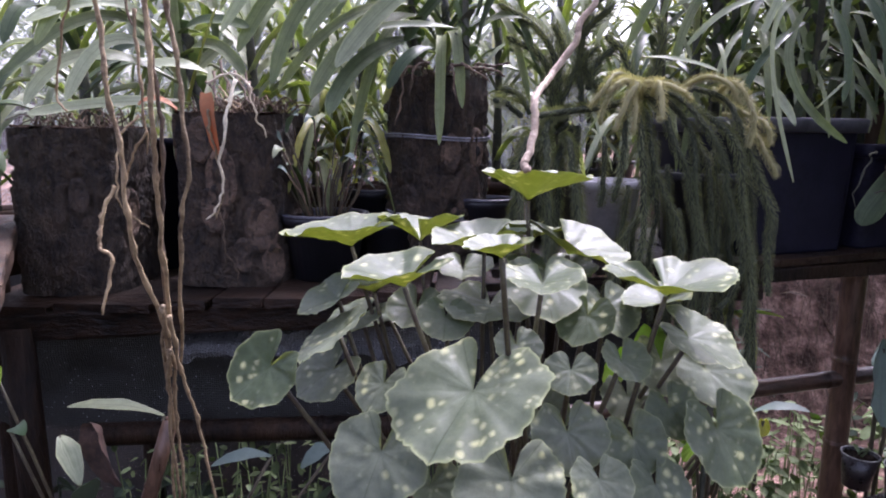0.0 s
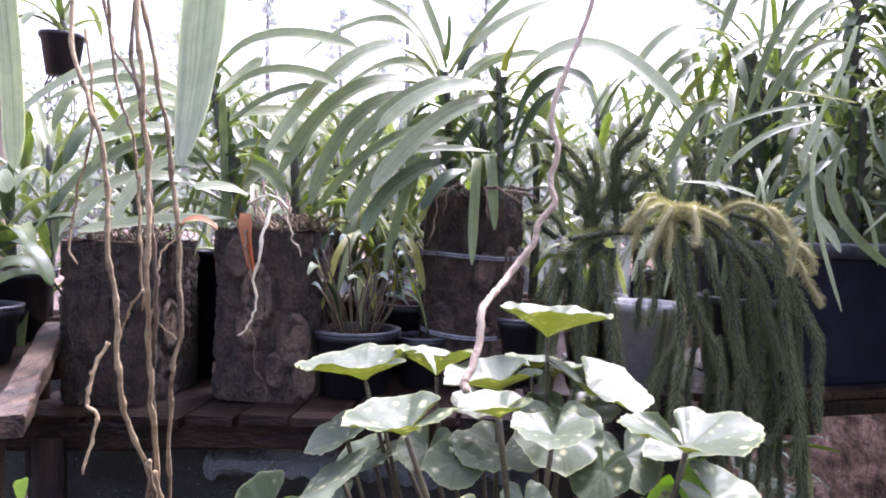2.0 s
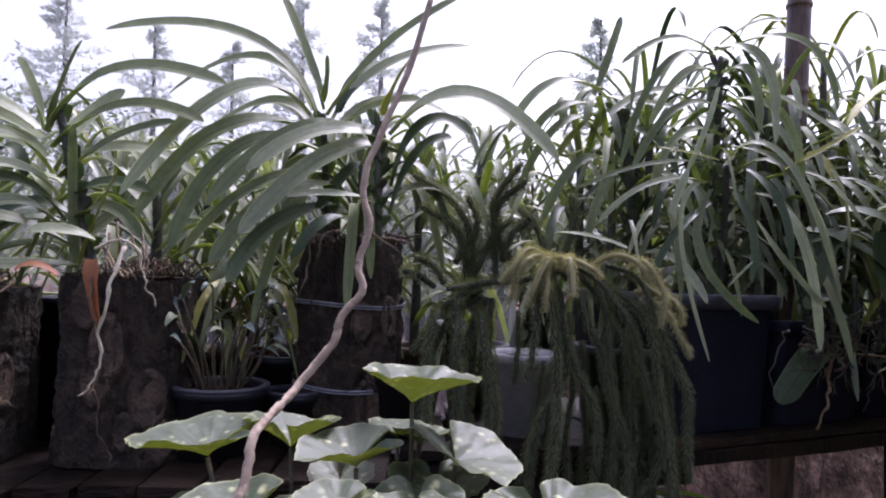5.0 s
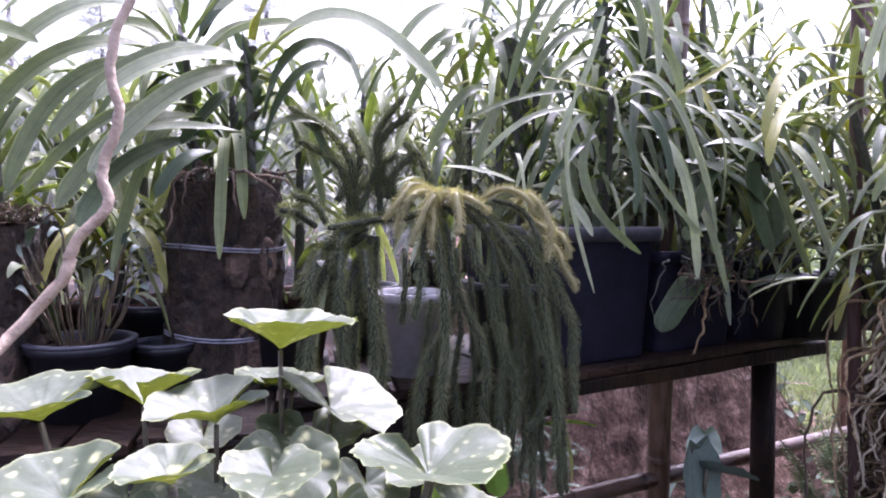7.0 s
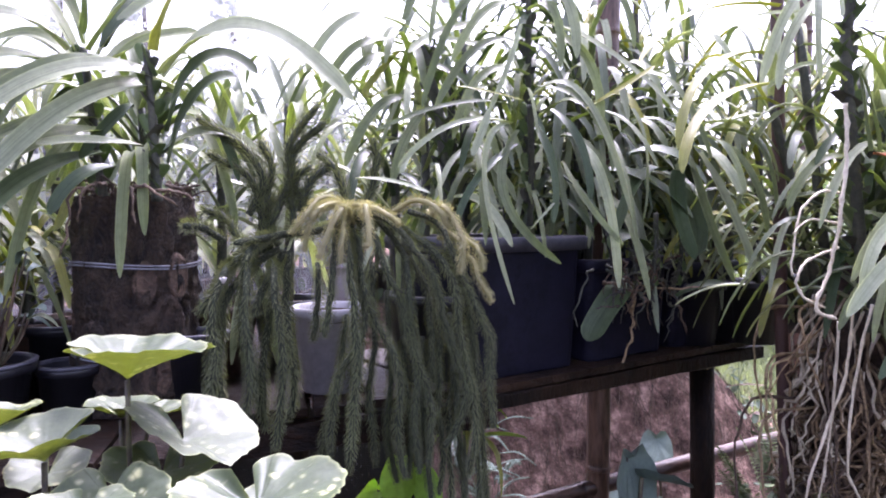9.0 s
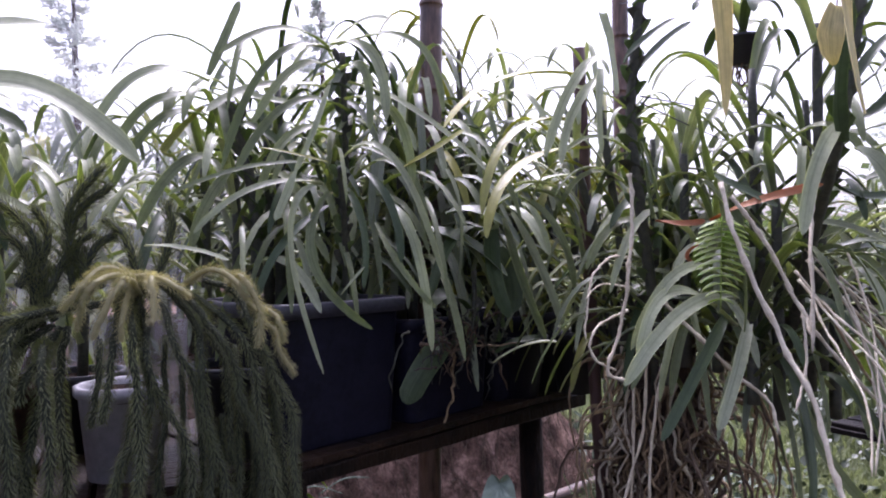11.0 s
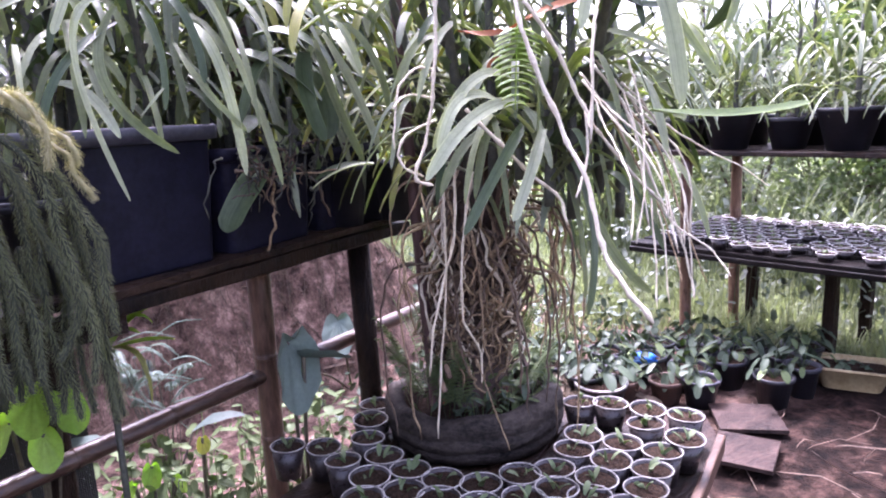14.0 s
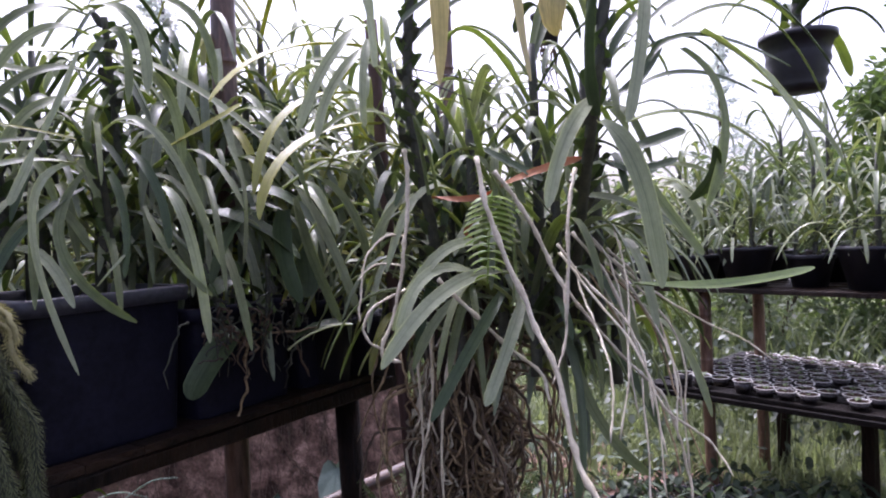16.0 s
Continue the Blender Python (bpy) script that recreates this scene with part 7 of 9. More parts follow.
tassel([(0.484, 1.270, 1.063), (0.489, 1.243, 0.978), (0.493, 1.215, 0.906), (0.487, 1.215, 0.832)], 0.0138, 223, M_CLUB)
tassel([(0.520, 1.270, 1.062), (0.517, 1.243, 0.977), (0.516, 1.215, 0.905), (0.528, 1.215, 0.785)], 0.0138, 224, M_CLUB)
tassel([(0.609, 1.270, 1.019), (0.610, 1.243, 0.933), (0.607, 1.215, 0.851), (0.615, 1.215, 0.762)], 0.0138, 225, M_CLUB)
tassel([(0.414, 1.270, 1.065), (0.398, 1.243, 1.011), (0.394, 1.215, 0.949), (0.390, 1.215, 0.877)], 0.0138, 226, M_CLUB)
tassel([(0.499, 1.270, 1.203), (0.524, 1.243, 1.146), (0.527, 1.215, 1.071), (0.531, 1.215, 0.993)], 0.0138, 227, M_CLUB)
tassel([(0.560, 1.270, 1.223), (0.584, 1.243, 1.165), (0.593, 1.215, 1.109), (0.601, 1.215, 1.030)], 0.0138, 228, M_CLUB)
tassel([(0.583, 1.270, 1.020), (0.563, 1.243, 0.935), (0.559, 1.215, 0.853), (0.564, 1.215, 0.783)], 0.0138, 229, M_CLUB)
tassel([(0.340, 1.270, 1.194), (0.340, 1.243, 1.128), (0.331, 1.215, 1.070)], 0.0138, 230, M_CLUB)
tassel([(0.265, 1.290, 1.222), (0.210, 1.252, 1.200), (0.183, 1.215, 1.161), (0.156, 1.215, 1.119)], 0.0175, 231, M_CLUB)
tassel([(0.275, 1.290, 1.217), (0.228, 1.252, 1.185), (0.193, 1.215, 1.133), (0.175, 1.215, 1.060), (0.165, 1.215, 0.986)], 0.0175, 232, M_CLUB)
tassel([(0.284, 1.290, 1.213), (0.265, 1.252, 1.176), (0.247, 1.215, 1.142), (0.241, 1.215, 1.112)], 0.0175, 233, M_CLUB)
tassel([(0.294, 1.290, 1.213), (0.288, 1.252, 1.147), (0.293, 1.215, 1.076), (0.302, 1.215, 1.000), (0.292, 1.215, 0.943)], 0.0175, 234, M_CLUB)
tassel([(0.227, 1.290, 1.193), (0.217, 1.252, 1.129), (0.223, 1.215, 1.068), (0.241, 1.215, 1.011), (0.250, 1.215, 0.945)], 0.0175, 235, M_CLUB)
tassel([(0.265, 1.290, 1.183), (0.259, 1.252, 1.090), (0.250, 1.215, 1.020), (0.255, 1.215, 0.926)], 0.0175, 236, M_CLUB)
tassel([(0.314, 1.290, 1.247), (0.264, 1.252, 1.239), (0.210, 1.215, 1.230)], 0.0175, 237, M_CLUB)
tassel([(0.302, 1.290, 1.244), (0.339, 1.252, 1.248), (0.382, 1.215, 1.264)], 0.0175, 238, M_CLUB)
tassel([(0.187, 1.290, 1.232), (0.154, 1.252, 1.255), (0.135, 1.215, 1.258)], 0.0175, 239, M_CLUB)
tassel([(0.234, 1.290, 1.212), (0.199, 1.252, 1.186), (0.170, 1.215, 1.133)], 0.0175, 240, M_CLUB)
tassel([(0.263, 1.290, 1.237), (0.245, 1.252, 1.231), (0.228, 1.215, 1.206), (0.219, 1.215, 1.160)], 0.0175, 241, M_CLUB)
tassel([(0.186, 1.290, 1.125), (0.179, 1.252, 1.043), (0.185, 1.215, 0.976)], 0.0175, 242, M_CLUB)
tassel([(0.224, 1.310, 1.276), (0.249, 1.318, 1.336), (0.210, 1.325, 1.398), (0.141, 1.325, 1.440)], 0.0185, 243, M_CLUB)
tassel([(0.263, 1.310, 1.259), (0.295, 1.318, 1.339), (0.295, 1.325, 1.400), (0.345, 1.325, 1.471)], 0.0185, 244, M_CLUB)
tassel([(0.304, 1.310, 1.250), (0.295, 1.318, 1.320), (0.305, 1.325, 1.390), (0.358, 1.325, 1.441)], 0.0185, 245, M_CLUB)
tassel([(0.248, 1.310, 1.232), (0.239, 1.318, 1.311), (0.215, 1.325, 1.350), (0.157, 1.325, 1.381)], 0.0185, 246, M_CLUB)
tassel([(0.342, 1.310, 1.272), (0.307, 1.318, 1.316), (0.309, 1.325, 1.346), (0.331, 1.325, 1.361)], 0.0185, 247, M_CLUB)
tassel([(0.275, 1.310, 1.222), (0.255, 1.318, 1.269), (0.265, 1.325, 1.300), (0.305, 1.325, 1.312)], 0.0185, 248, M_CLUB)
tassel([(0.423, 1.310, 1.283), (0.446, 1.318, 1.362), (0.440, 1.325, 1.414)], 0.0185, 249, M_CLUB)
tassel([(0.263, 1.310, 1.232), (0.256, 1.318, 1.301), (0.264, 1.325, 1.361), (0.244, 1.325, 1.405)], 0.0185, 250, M_CLUB)
tassel([(0.392, 1.310, 1.293), (0.375, 1.318, 1.353), (0.343, 1.325, 1.383)], 0.0185, 251, M_CLUB)
tassel([(0.312, 1.310, 1.282), (0.328, 1.318, 1.332), (0.363, 1.325, 1.361)], 0.0185, 252, M_CLUB)
tassel([(0.205, 1.310, 1.236), (0.185, 1.318, 1.271), (0.147, 1.325, 1.285)], 0.0185, 253, M_CLUB)

for k, (x, x2, top, low) in enumerate(((0.200, 0.178, 1.215, 0.965), (0.232, 0.228, 1.220, 0.925), (0.268, 0.278, 1.215, 0.905), (0.384, 0.392, 1.272, 0.862))):
    tassel([(x, 1.262, top - 0.02), (x * 0.7 + x2 * 0.3, 1.205, top - 0.035), (x2, 1.178, top - 0.10), (x2 + 0.008, 1.172, (top + low) / 2 - 0.03), (x2 - 0.006, 1.172, low)], 0.0165, 260 + k, M_CLUB)
for k, (x, x2, z2) in enumerate(((0.400, 0.352, 1.205), (0.415, 0.420, 1.225), (0.525, 0.570, 1.180))):
    tassel([(x, 1.245, 1.262), (x * 0.6 + x2 * 0.4, 1.19, 1.288), (x2, 1.165, 1.235), (x2 + 0.004 * (k - 3), 1.162, z2)], 0.0135, 270 + k, M_CLUB_YELLOW)

part("flower", joined(*[moved(oval_leaf(0.011, 0.007, 0.3, 0, 8, 0, k, 2), pose(0.2, 1.155, 1.172, 50, 0, 60 * k)) for k in range(6)]), M_FLOWER, tassel_fern, "small whitish flower")

# ---- the spotted plant in the foreground ----
spotted = thing("leopard_plant", (0.16, 0.62, 0.0), "broad-leaved plant with yellow-spotted round leaves", "plant")
pot((0.16, 0.62, 0.0), 0.10, 0.14, 0.46, M_BLACK, "", parent=spotted)


def kidney(size, seed, rings=9, n=72, cup=0.08):
    """A round, many-cornered blade, funnel-shaped, with an open notch that runs in to the stalk at the origin; the tip is at +y.
    Each corner ends a sunken vein; the u of its map counts columns from the nearest vein, the v goes from stalk to edge."""
    rr = random.Random(seed)
    veins = (-148.5, -112.5, -76.5, -36.0, 0.0, 36.0, 76.5, 112.5, 148.5)
    reach = [rr.uniform(0.93, 1.05) * q for q in (0.93, 0.99, 1.0, 0.98, 1.04, 0.98, 1.0, 0.99, 0.93)]
    left, right = rr.uniform(0.7, 1.3), rr.uniform(0.7, 1.3)
    verts, faces, uvs = [], [], []
    for layer in (0, 1):
        o = len(verts)
        verts.append((0, 0, -0.0012 * layer))
        uvs.append((0.0, 0.0))
        for i in range(1, rings + 1):
            s = i / rings
            for k in range(n + 1):
                d = -167 + 334 * k / n
                near = min(abs(d - v) for v in veins)
                j = max(0, min(7, sum(1 for v in veins if v <= d) - 1))
                f = (d - veins[j]) / (veins[j + 1] - veins[j])
                if f < 0 or f > 1:
                    edge = reach[0 if f < 0 else 8] * (1 - 0.35 * ((abs(d) - 148.5) / 18.5) ** 2)
                else:
                    edge = (reach[j] + (reach[j + 1] - reach[j]) * f) * (1 - 0.19 * f * (1 - f) - 0.014 * abs(math.sin(3 * math.pi * f))) + 0.02 * math.sin(f * 19 + seed) * f * (1 - f) * 4
                r = 0.5 * size * edge
                a = radians(90 - d)
                side = abs(math.cos(a)) * (left if d < 0 else right)
                back = max(0.0, -math.sin(a))
                z = size * (cup * (0.55 * s + 0.45 * s ** 0.6) * (0.75 + 0.3 * side + 0.3 * back) - 0.0045 * s * max(0.0, 1 - near / 6) + 0.055 * s * s * noise.noise(Vector((math.cos(a) * 2.2, math.sin(a) * 2.2, seed * 3.1))) + 0.014 * noise.noise(Vector((s * math.cos(a) * 6, s * math.sin(a) * 6, seed)))) - size * 0.04 * s * s * max(0, math.sin(a))
                verts.append((r * s * math.cos(a), r * s * math.sin(a) + 0.05 * size * s, z - 0.0012 * layer * (1 - s)))
                uvs.append((near / 4.64, s))
        for k in range(n):
            t = (o, o + 2 + k, o + 1 + k)
            faces.append(t if not layer else t[::-1])
        for i in range(rings - 1):
            for k in range(n):
                p, q = o + 1 + i * (n + 1) + k, o + 1 + (i + 1) * (n + 1) + k
                f = (p, p + 1, q + 1, q)
                faces.append(f if not layer else f[::-1])
    return verts, faces, True, uvs


def round_leaf(at, size, az, dip, roll=0.0, seed=0, material=None, stalk=True, cup=0.080):
    """A round, notched leaf: its stalk joins at the given point, the tip points to az and dips."""
    m = Matrix.Translation(at) @ Matrix.Rotation(radians(az - 90), 4, "Z") @ Matrix.Rotation(radians(-dip), 4, "X") @ Matrix.Rotation(radians(roll), 4, "Y")
    part("leaf", moved(kidney(size, seed, cup=cup), m), material or M_SPOTTED, spotted)
    if stalk:
        base = Vector((0.16 + 0.05 * math.cos(seed), 0.62 + 0.04 * math.sin(seed * 1.7), 0.45))
        a = Vector(at)
        mid = base.lerp(a, 0.6) + Vector((0, 0, 0.05))
        part("stalk", tube(smooth_path([base, mid, a - Vector((0, 0, 0.002))], 6), 0.0024, 6, 0.05, seed), M_STEM, spotted)


round_leaf((0.175, 0.700, 1.132), 0.134, 15, -4, 0, 1, cup=0.220)
round_leaf((-0.012, 0.660, 1.084), 0.136, 178, 1, 0, 2, cup=0.169)
round_leaf((0.057, 0.700, 1.084), 0.104, 75, -2, 0, 3, cup=0.254)
round_leaf((0.129, 0.640, 1.084), 0.107, 205, 0, 0, 4, cup=0.220)
round_leaf((0.220, 0.700, 1.073), 0.120, 310, 11, -8, 5, cup=0.186)
round_leaf((0.065, 0.500, 1.078), 0.100, 205, 2, 0, 6, cup=0.203)
round_leaf((0.293, 0.560, 1.062), 0.125, 295, -3, 0, 7, cup=0.186)
round_leaf((0.125, 0.440, 1.011), 0.133, 242, 28, 4, 8, cup=0.060)
round_leaf((-0.002, 0.550, 1.020), 0.088, 205, 30, 6, 9, cup=0.070)
round_leaf((-0.013, 0.600, 1.039), 0.074, 195, 24, -10, 10, cup=0.169)
round_leaf((-0.062, 0.530, 0.993), 0.080, 205, 40, -34, 11, cup=0.080)
round_leaf((-0.016, 0.580, 0.973), 0.080, 205, 34, -20, 12, cup=0.080)
round_leaf((0.060, 0.640, 1.021), 0.065, 250, 28, 0, 13, cup=0.169)
round_leaf((0.136, 0.630, 1.030), 0.110, 265, 6, 0, 14, cup=0.080)
round_leaf((0.015, 0.640, 1.039), 0.083, 200, 0, 0, 15, cup=0.203)
round_leaf((0.202, 0.700, 1.046), 0.105, 280, 4, 0, 16, cup=0.169)
round_leaf((0.226, 0.570, 1.037), 0.060, 235, 44, 0, 17, cup=0.060)
round_leaf((0.305, 0.620, 1.038), 0.075, 200, 6, 0, 18, cup=0.169)
round_leaf((0.160, 0.530, 1.020), 0.048, 290, 34, 0, 19, cup=0.080)
round_leaf((0.207, 0.520, 1.002), 0.048, 260, 38, 0, 20, cup=0.060)
round_leaf((0.251, 0.530, 1.008), 0.050, 300, 34, 0, 21, cup=0.203)
round_leaf((0.303, 0.600, 0.986), 0.070, 280, 48, 0, 22, cup=0.060)
round_leaf((0.320, 0.570, 1.019), 0.089, 335, 22, 10, 23, cup=0.080)
round_leaf((0.346, 0.600, 0.979), 0.089, 325, 34, 20, 24, cup=0.080)
round_leaf((0.049, 0.470, 0.944), 0.095, 250, 46, 0, 25, cup=0.050)
round_leaf((0.155, 0.430, 0.945), 0.090, 265, 44, 0, 26, cup=0.060)
round_leaf((0.204, 0.500, 0.954), 0.070, 285, 52, 10, 27, cup=0.060)
round_leaf((0.224, 0.450, 0.938), 0.057, 290, 40, 0, 28, cup=0.060)
round_leaf((0.044, 0.520, 0.984), 0.056, 230, 44, -10, 29, cup=0.060)
round_leaf((0.263, 0.520, 0.942), 0.063, 310, 58, 30, 30, cup=0.060)
round_leaf((0.300, 0.550, 0.960), 0.061, 320, 50, 24, 31, cup=0.080)
round_leaf((0.341, 0.540, 0.944), 0.095, 320, 56, 16, 32, cup=0.060)
round_leaf((0.376, 0.600, 0.942), 0.067, 335, 48, 0, 33, cup=0.060)
round_leaf((0.093, 0.600, 1.025), 0.061, 270, 30, 0, 34, cup=0.080)
round_leaf((-0.002, 0.660, 1.006), 0.074, 220, 20, 0, 35, cup=0.080)
round_leaf((0.104, 0.720, 1.046), 0.071, 270, 10, 0, 36, cup=0.169)
round_leaf((0.159, 0.740, 1.087), 0.072, 60, -2, 0, 37, cup=0.203)
round_leaf((0.022, 0.700, 0.996), 0.071, 200, 16, 0, 38, cup=0.080)
round_leaf((0.272, 0.600, 0.950), 0.064, 290, 44, 0, 39, cup=0.060)
round_leaf((0.087, 0.500, 0.899), 0.068, 255, 50, 0, 40, cup=0.060)
round_leaf((0.280, 0.500, 0.909), 0.069, 300, 50, 0, 41, cup=0.060)
round_leaf((0.185, 0.600, 0.935), 0.070, 280, 40, 0, 42, cup=0.060)
round_leaf((0.187, 0.600, 1.063), 0.089, 280, 36, 0, 43, cup=0.050)
round_leaf((0.250, 0.620, 1.034), 0.073, 300, 40, 0, 44, cup=0.080)
round_leaf((0.144, 0.420, 1.119), 0.056, 200, -2, 0, 45, cup=0.203)
round_leaf((0.182, 0.550, 1.070), 0.073, 265, 4, 0, 46, cup=0.169)
round_leaf((0.183, 0.740, 1.083), 0.074, 75, -2, 0, 47, cup=0.169)


pale = thing("taro_plant", (-0.55, 0.95, 0.0), "low plant with long pale leaves below the bench", "plant")
for k, (bx, by, bz, tx, ty, tz, w, m) in enumerate(((-0.394, 0.98, 0.740, -0.545, 0.96, 0.757, 0.026, M_STRAP_PALE), (-0.240, 1.05, 0.640, -0.345, 1.04, 0.622, 0.03, M_GLAUCOUS), (-0.142, 1.10, 0.632, -0.20, 1.09, 0.600, 0.045, M_GLAUCOUS), (-0.535, 0.92, 0.725, -0.495, 0.90, 0.655, 0.036, M_STRAP_PALE), (-0.68, 0.98, 0.81, -0.645, 0.94, 0.79, 0.024, M_LIME), (-0.66, 0.98, 0.70, -0.60, 0.93, 0.72, 0.03, M_BROAD), (-0.55, 1.0, 0.55, -0.46, 0.86, 0.68, 0.05, M_GLAUCOUS), (-0.62, 1.0, 0.5, -0.52, 0.84, 0.56, 0.06, M_BROAD), (-0.5, 1.0, 0.5, -0.36, 0.9, 0.6, 0.05, M_BROAD), (-0.58, 0.98, 0.5, -0.70, 0.88, 0.62, 0.05, M_STRAP_PALE), (-0.3, 1.0, 0.45, -0.16, 0.92, 0.56, 0.05, M_GLAUCOUS), (-0.4, 1.02, 0.42, -0.28, 0.9, 0.5, 0.05, M_BROAD))):
    part("leaf", strap((bx, by, bz), ((bx + tx) / 2, (by + ty) / 2, (bz + tz) / 2 + 0.012), (tx, ty, tz), w, 0, 0.2, 10, 0.45, base=0.2), m, pale)
    part("stalk", tube(smooth_path([(-0.5, 1.0, 0.0), ((bx - 0.5) / 2, 1.0, bz * 0.6), (bx, by, bz)], 4), 0.003, 5), M_STEM, pale)
part("dry_leaf", moved(oval_leaf(0.10, 0.07, 0.6, 0.05, 26, 0.04, 5, 5, 0.6), pose(-0.485, 0.95, 0.735, -70, 20, 150)), surface("withered_leaf", (0.025, 0.014, 0.010), (0.10, 0.058, 0.042), 30, 0.8, 0.5, 90), pale, "withered brown leaf")

def frond(base, tip, pinnae, size, parent, material, seed=0, sag=0.03, slim=0.3, across=None):
    """A fern frond with paired leaflets."""
    b, t = Vector(base), Vector(tip)
    mid = b.lerp(t, 0.5) + Vector((0, 0, sag))
    path = [Vector(p) for p in smooth_path([b, mid, t], pinnae // 2)]
    verts, faces = tube(path, 0.0012, 4)
    side = Vector(across or (t - b).cross(Vector((0, 0.3, 1)))).normalized()
    for i in range(1, len(path) - 1):
        q = i / len(path)
        ln = size * (0.5 + math.sin(math.pi * min(1, q + 0.15)) * 0.6)
        d = (path[i + 1] - path[i - 1]).normalized()
        for s in (-1, 1):
            e = path[i] + side * s * ln + d * ln * 0.2 - Vector((0, 0, ln * 0.15))
            v, f = strap(path[i], path[i].lerp(e, 0.5) + Vector((0, 0, 0.003)), e, ln * slim, 0, 0.2, 4, 0.3, base=0.5)
            o = len(verts)
            verts += v
            faces += [tuple(k + o for k in g) for g in f]
    part("fern_frond", (verts, faces), material, parent, "yellow-green fern frond")


# ---- the trunk in its tyre, on the low table with seedling cups ----
table = thing("low_table", (1.6, 1.2, 0.0), "low wooden table crowded with seedling cups", "table")
T0 = U * 1.36 + V * 0.13
for i in range(9):
    a = T0 + V * (0.095 * i) + Vector((0, 0, 0.358))
    part("plank", board(a, a + U * 0.86, 0.09, 0.022, 0.0, 200 + i), M_WOOD, table)
for du, dv in ((0.06, 0.04), (0.8, 0.04), (0.06, 0.76), (0.8, 0.76)):
    p = T0 + U * du + V * dv
    part("leg", board((p.x, p.y, -0.02), (p.x, p.y, 0.347), 0.05, 0.05, 0.0, 9, up=(1, 0, 0)), M_POST, table)
part("edge_board", board(T0 + V * -0.052 + Vector((0, 0, 0.35)), T0 + V * -0.055 + U * 0.87 + Vector((0, 0, 0.355)), 0.02, 0.05, 0.0, 77), M_RAIL, table)

tyre_at = Vector((1.53, 1.475, 0.37))
tyre_v, tyre_f = lathe([(0.195, 0.0), (0.228, 0.012), (0.240, 0.045), (0.232, 0.05), (0.241, 0.058), (0.246, 0.09), (0.238, 0.096), (0.246, 0.105), (0.243, 0.135), (0.232, 0.155), (0.214, 0.162), (0.198, 0.155), (0.19, 0.11)], 72, 0.02, 4)
tyre_v = [(x * (1 + 0.05 * noise.noise(Vector((x * 6, y * 6, 1)))), y * (1 + 0.05 * noise.noise(Vector((x * 6, y * 6, 1)))), 0.80 * z * (1 + 0.26 * noise.noise(Vector((x * 7, y * 7, 3))))) for x, y, z in tyre_v]
part("tyre_planter", moved((tyre_v, tyre_f), Matrix.Translation(tyre_at)), M_RUBBER, trunk_plant, "cracked grey-black tyre planter")
part("soil", moved(lathe([(0.001, 0.15), (0.08, 0.16), (0.11, 0.135), (0.15, 0.13), (0.17, 0.115), (0.20, 0.11)], 48, 0.12, 6), Matrix.Translation(tyre_at)), M_SOIL, trunk_plant)
tw = random.Random(44)
for k in range(280):
    a = tw.uniform(-2.6, 0.5) if k % 4 else tw.uniform(0, 6.28)
    r = tw.uniform(0.12, 0.20)
    b = tyre_at + Vector((r * math.cos(a), r * math.sin(a), 0.105))
    t = b + Vector((tw.uniform(-0.03, 0.03), tw.uniform(-0.03, 0.03), tw.uniform(0.02, 0.11)))
    m = Matrix.Translation(t) @ Matrix.Rotation(tw.uniform(0, 6.28), 4, "Z") @ Matrix.Rotation(radians(-tw.uniform(-15, 50)), 4, "X")
    n = tw.uniform(0.016, 0.042)
    part("weed_leaf", joined(moved(oval_leaf(n, n * 0.5, 0.2, 0.1, 8, 0.02, k, 2, 0.2), m), tube([b, t], 0.0009, 3)), M_WEED if k % 3 else M_DULL, trunk_plant)
for k in range(16):
    a = -0.45 + 0.09 * k
    b = tyre_at + Vector((0.14 * math.cos(a), 0.14 * math.sin(a) - 0.02, 0.11))
    frond(tuple(b), (b.x + tw.uniform(-0.03, 0.07), b.y - tw.uniform(0.0, 0.06), b.z + tw.uniform(0.05, 0.13)), 14, tw.uniform(0.016, 0.026), trunk_plant, M_WEED, 60 + k, 0.02, 0.3)
for k in range(14):
    a = tw.uniform(3.4, 6.2)
    part("dry_leaf", moved(oval_leaf(tw.uniform(0.025, 0.045), 0.018, 0.4, 0.05, 10, 0.04, k, 3, 0.5), Matrix.Translation(tyre_at + Vector((0.14 * math.cos(a), 0.14 * math.sin(a), 0.15))) @ Matrix.Rotation(tw.uniform(0, 6.28), 4, "Z") @ Matrix.Rotation(radians(tw.uniform(-40, 40)), 4, "X")), M_DRY if k % 4 == 0 else M_LITTER, trunk_plant)
tv, tf = [], []
for j in range(40):
    z = 0.50 + 0.72 * j / 39
    for i in range(40):
        a = 2 * math.pi * i / 40
        r = (0.085 - 0.02 * j / 39) * (1 + 0.25 * noise.noise(Vector((math.cos(a) * 2, math.sin(a) * 2, z * 5)))) + 0.012 * noise.noise(Vector((math.cos(a) * 8, math.sin(a) * 8, z * 22)))
        tv.append((1.49 - 0.10 * (z - 0.5) + r * math.cos(a), 1.44 - 0.25 * (z - 0.5) + r * math.sin(a), z))
tf = [(j * 40 + i, j * 40 + (i + 1) % 40, (j + 1) * 40 + (i + 1) % 40, (j + 1) * 40 + i) for j in range(39) for i in range(40)] + [tuple(range(39 * 40, 40 * 40))]
part("trunk", (tv, tf), M_BARK, trunk_plant)
rr = random.Random(55)
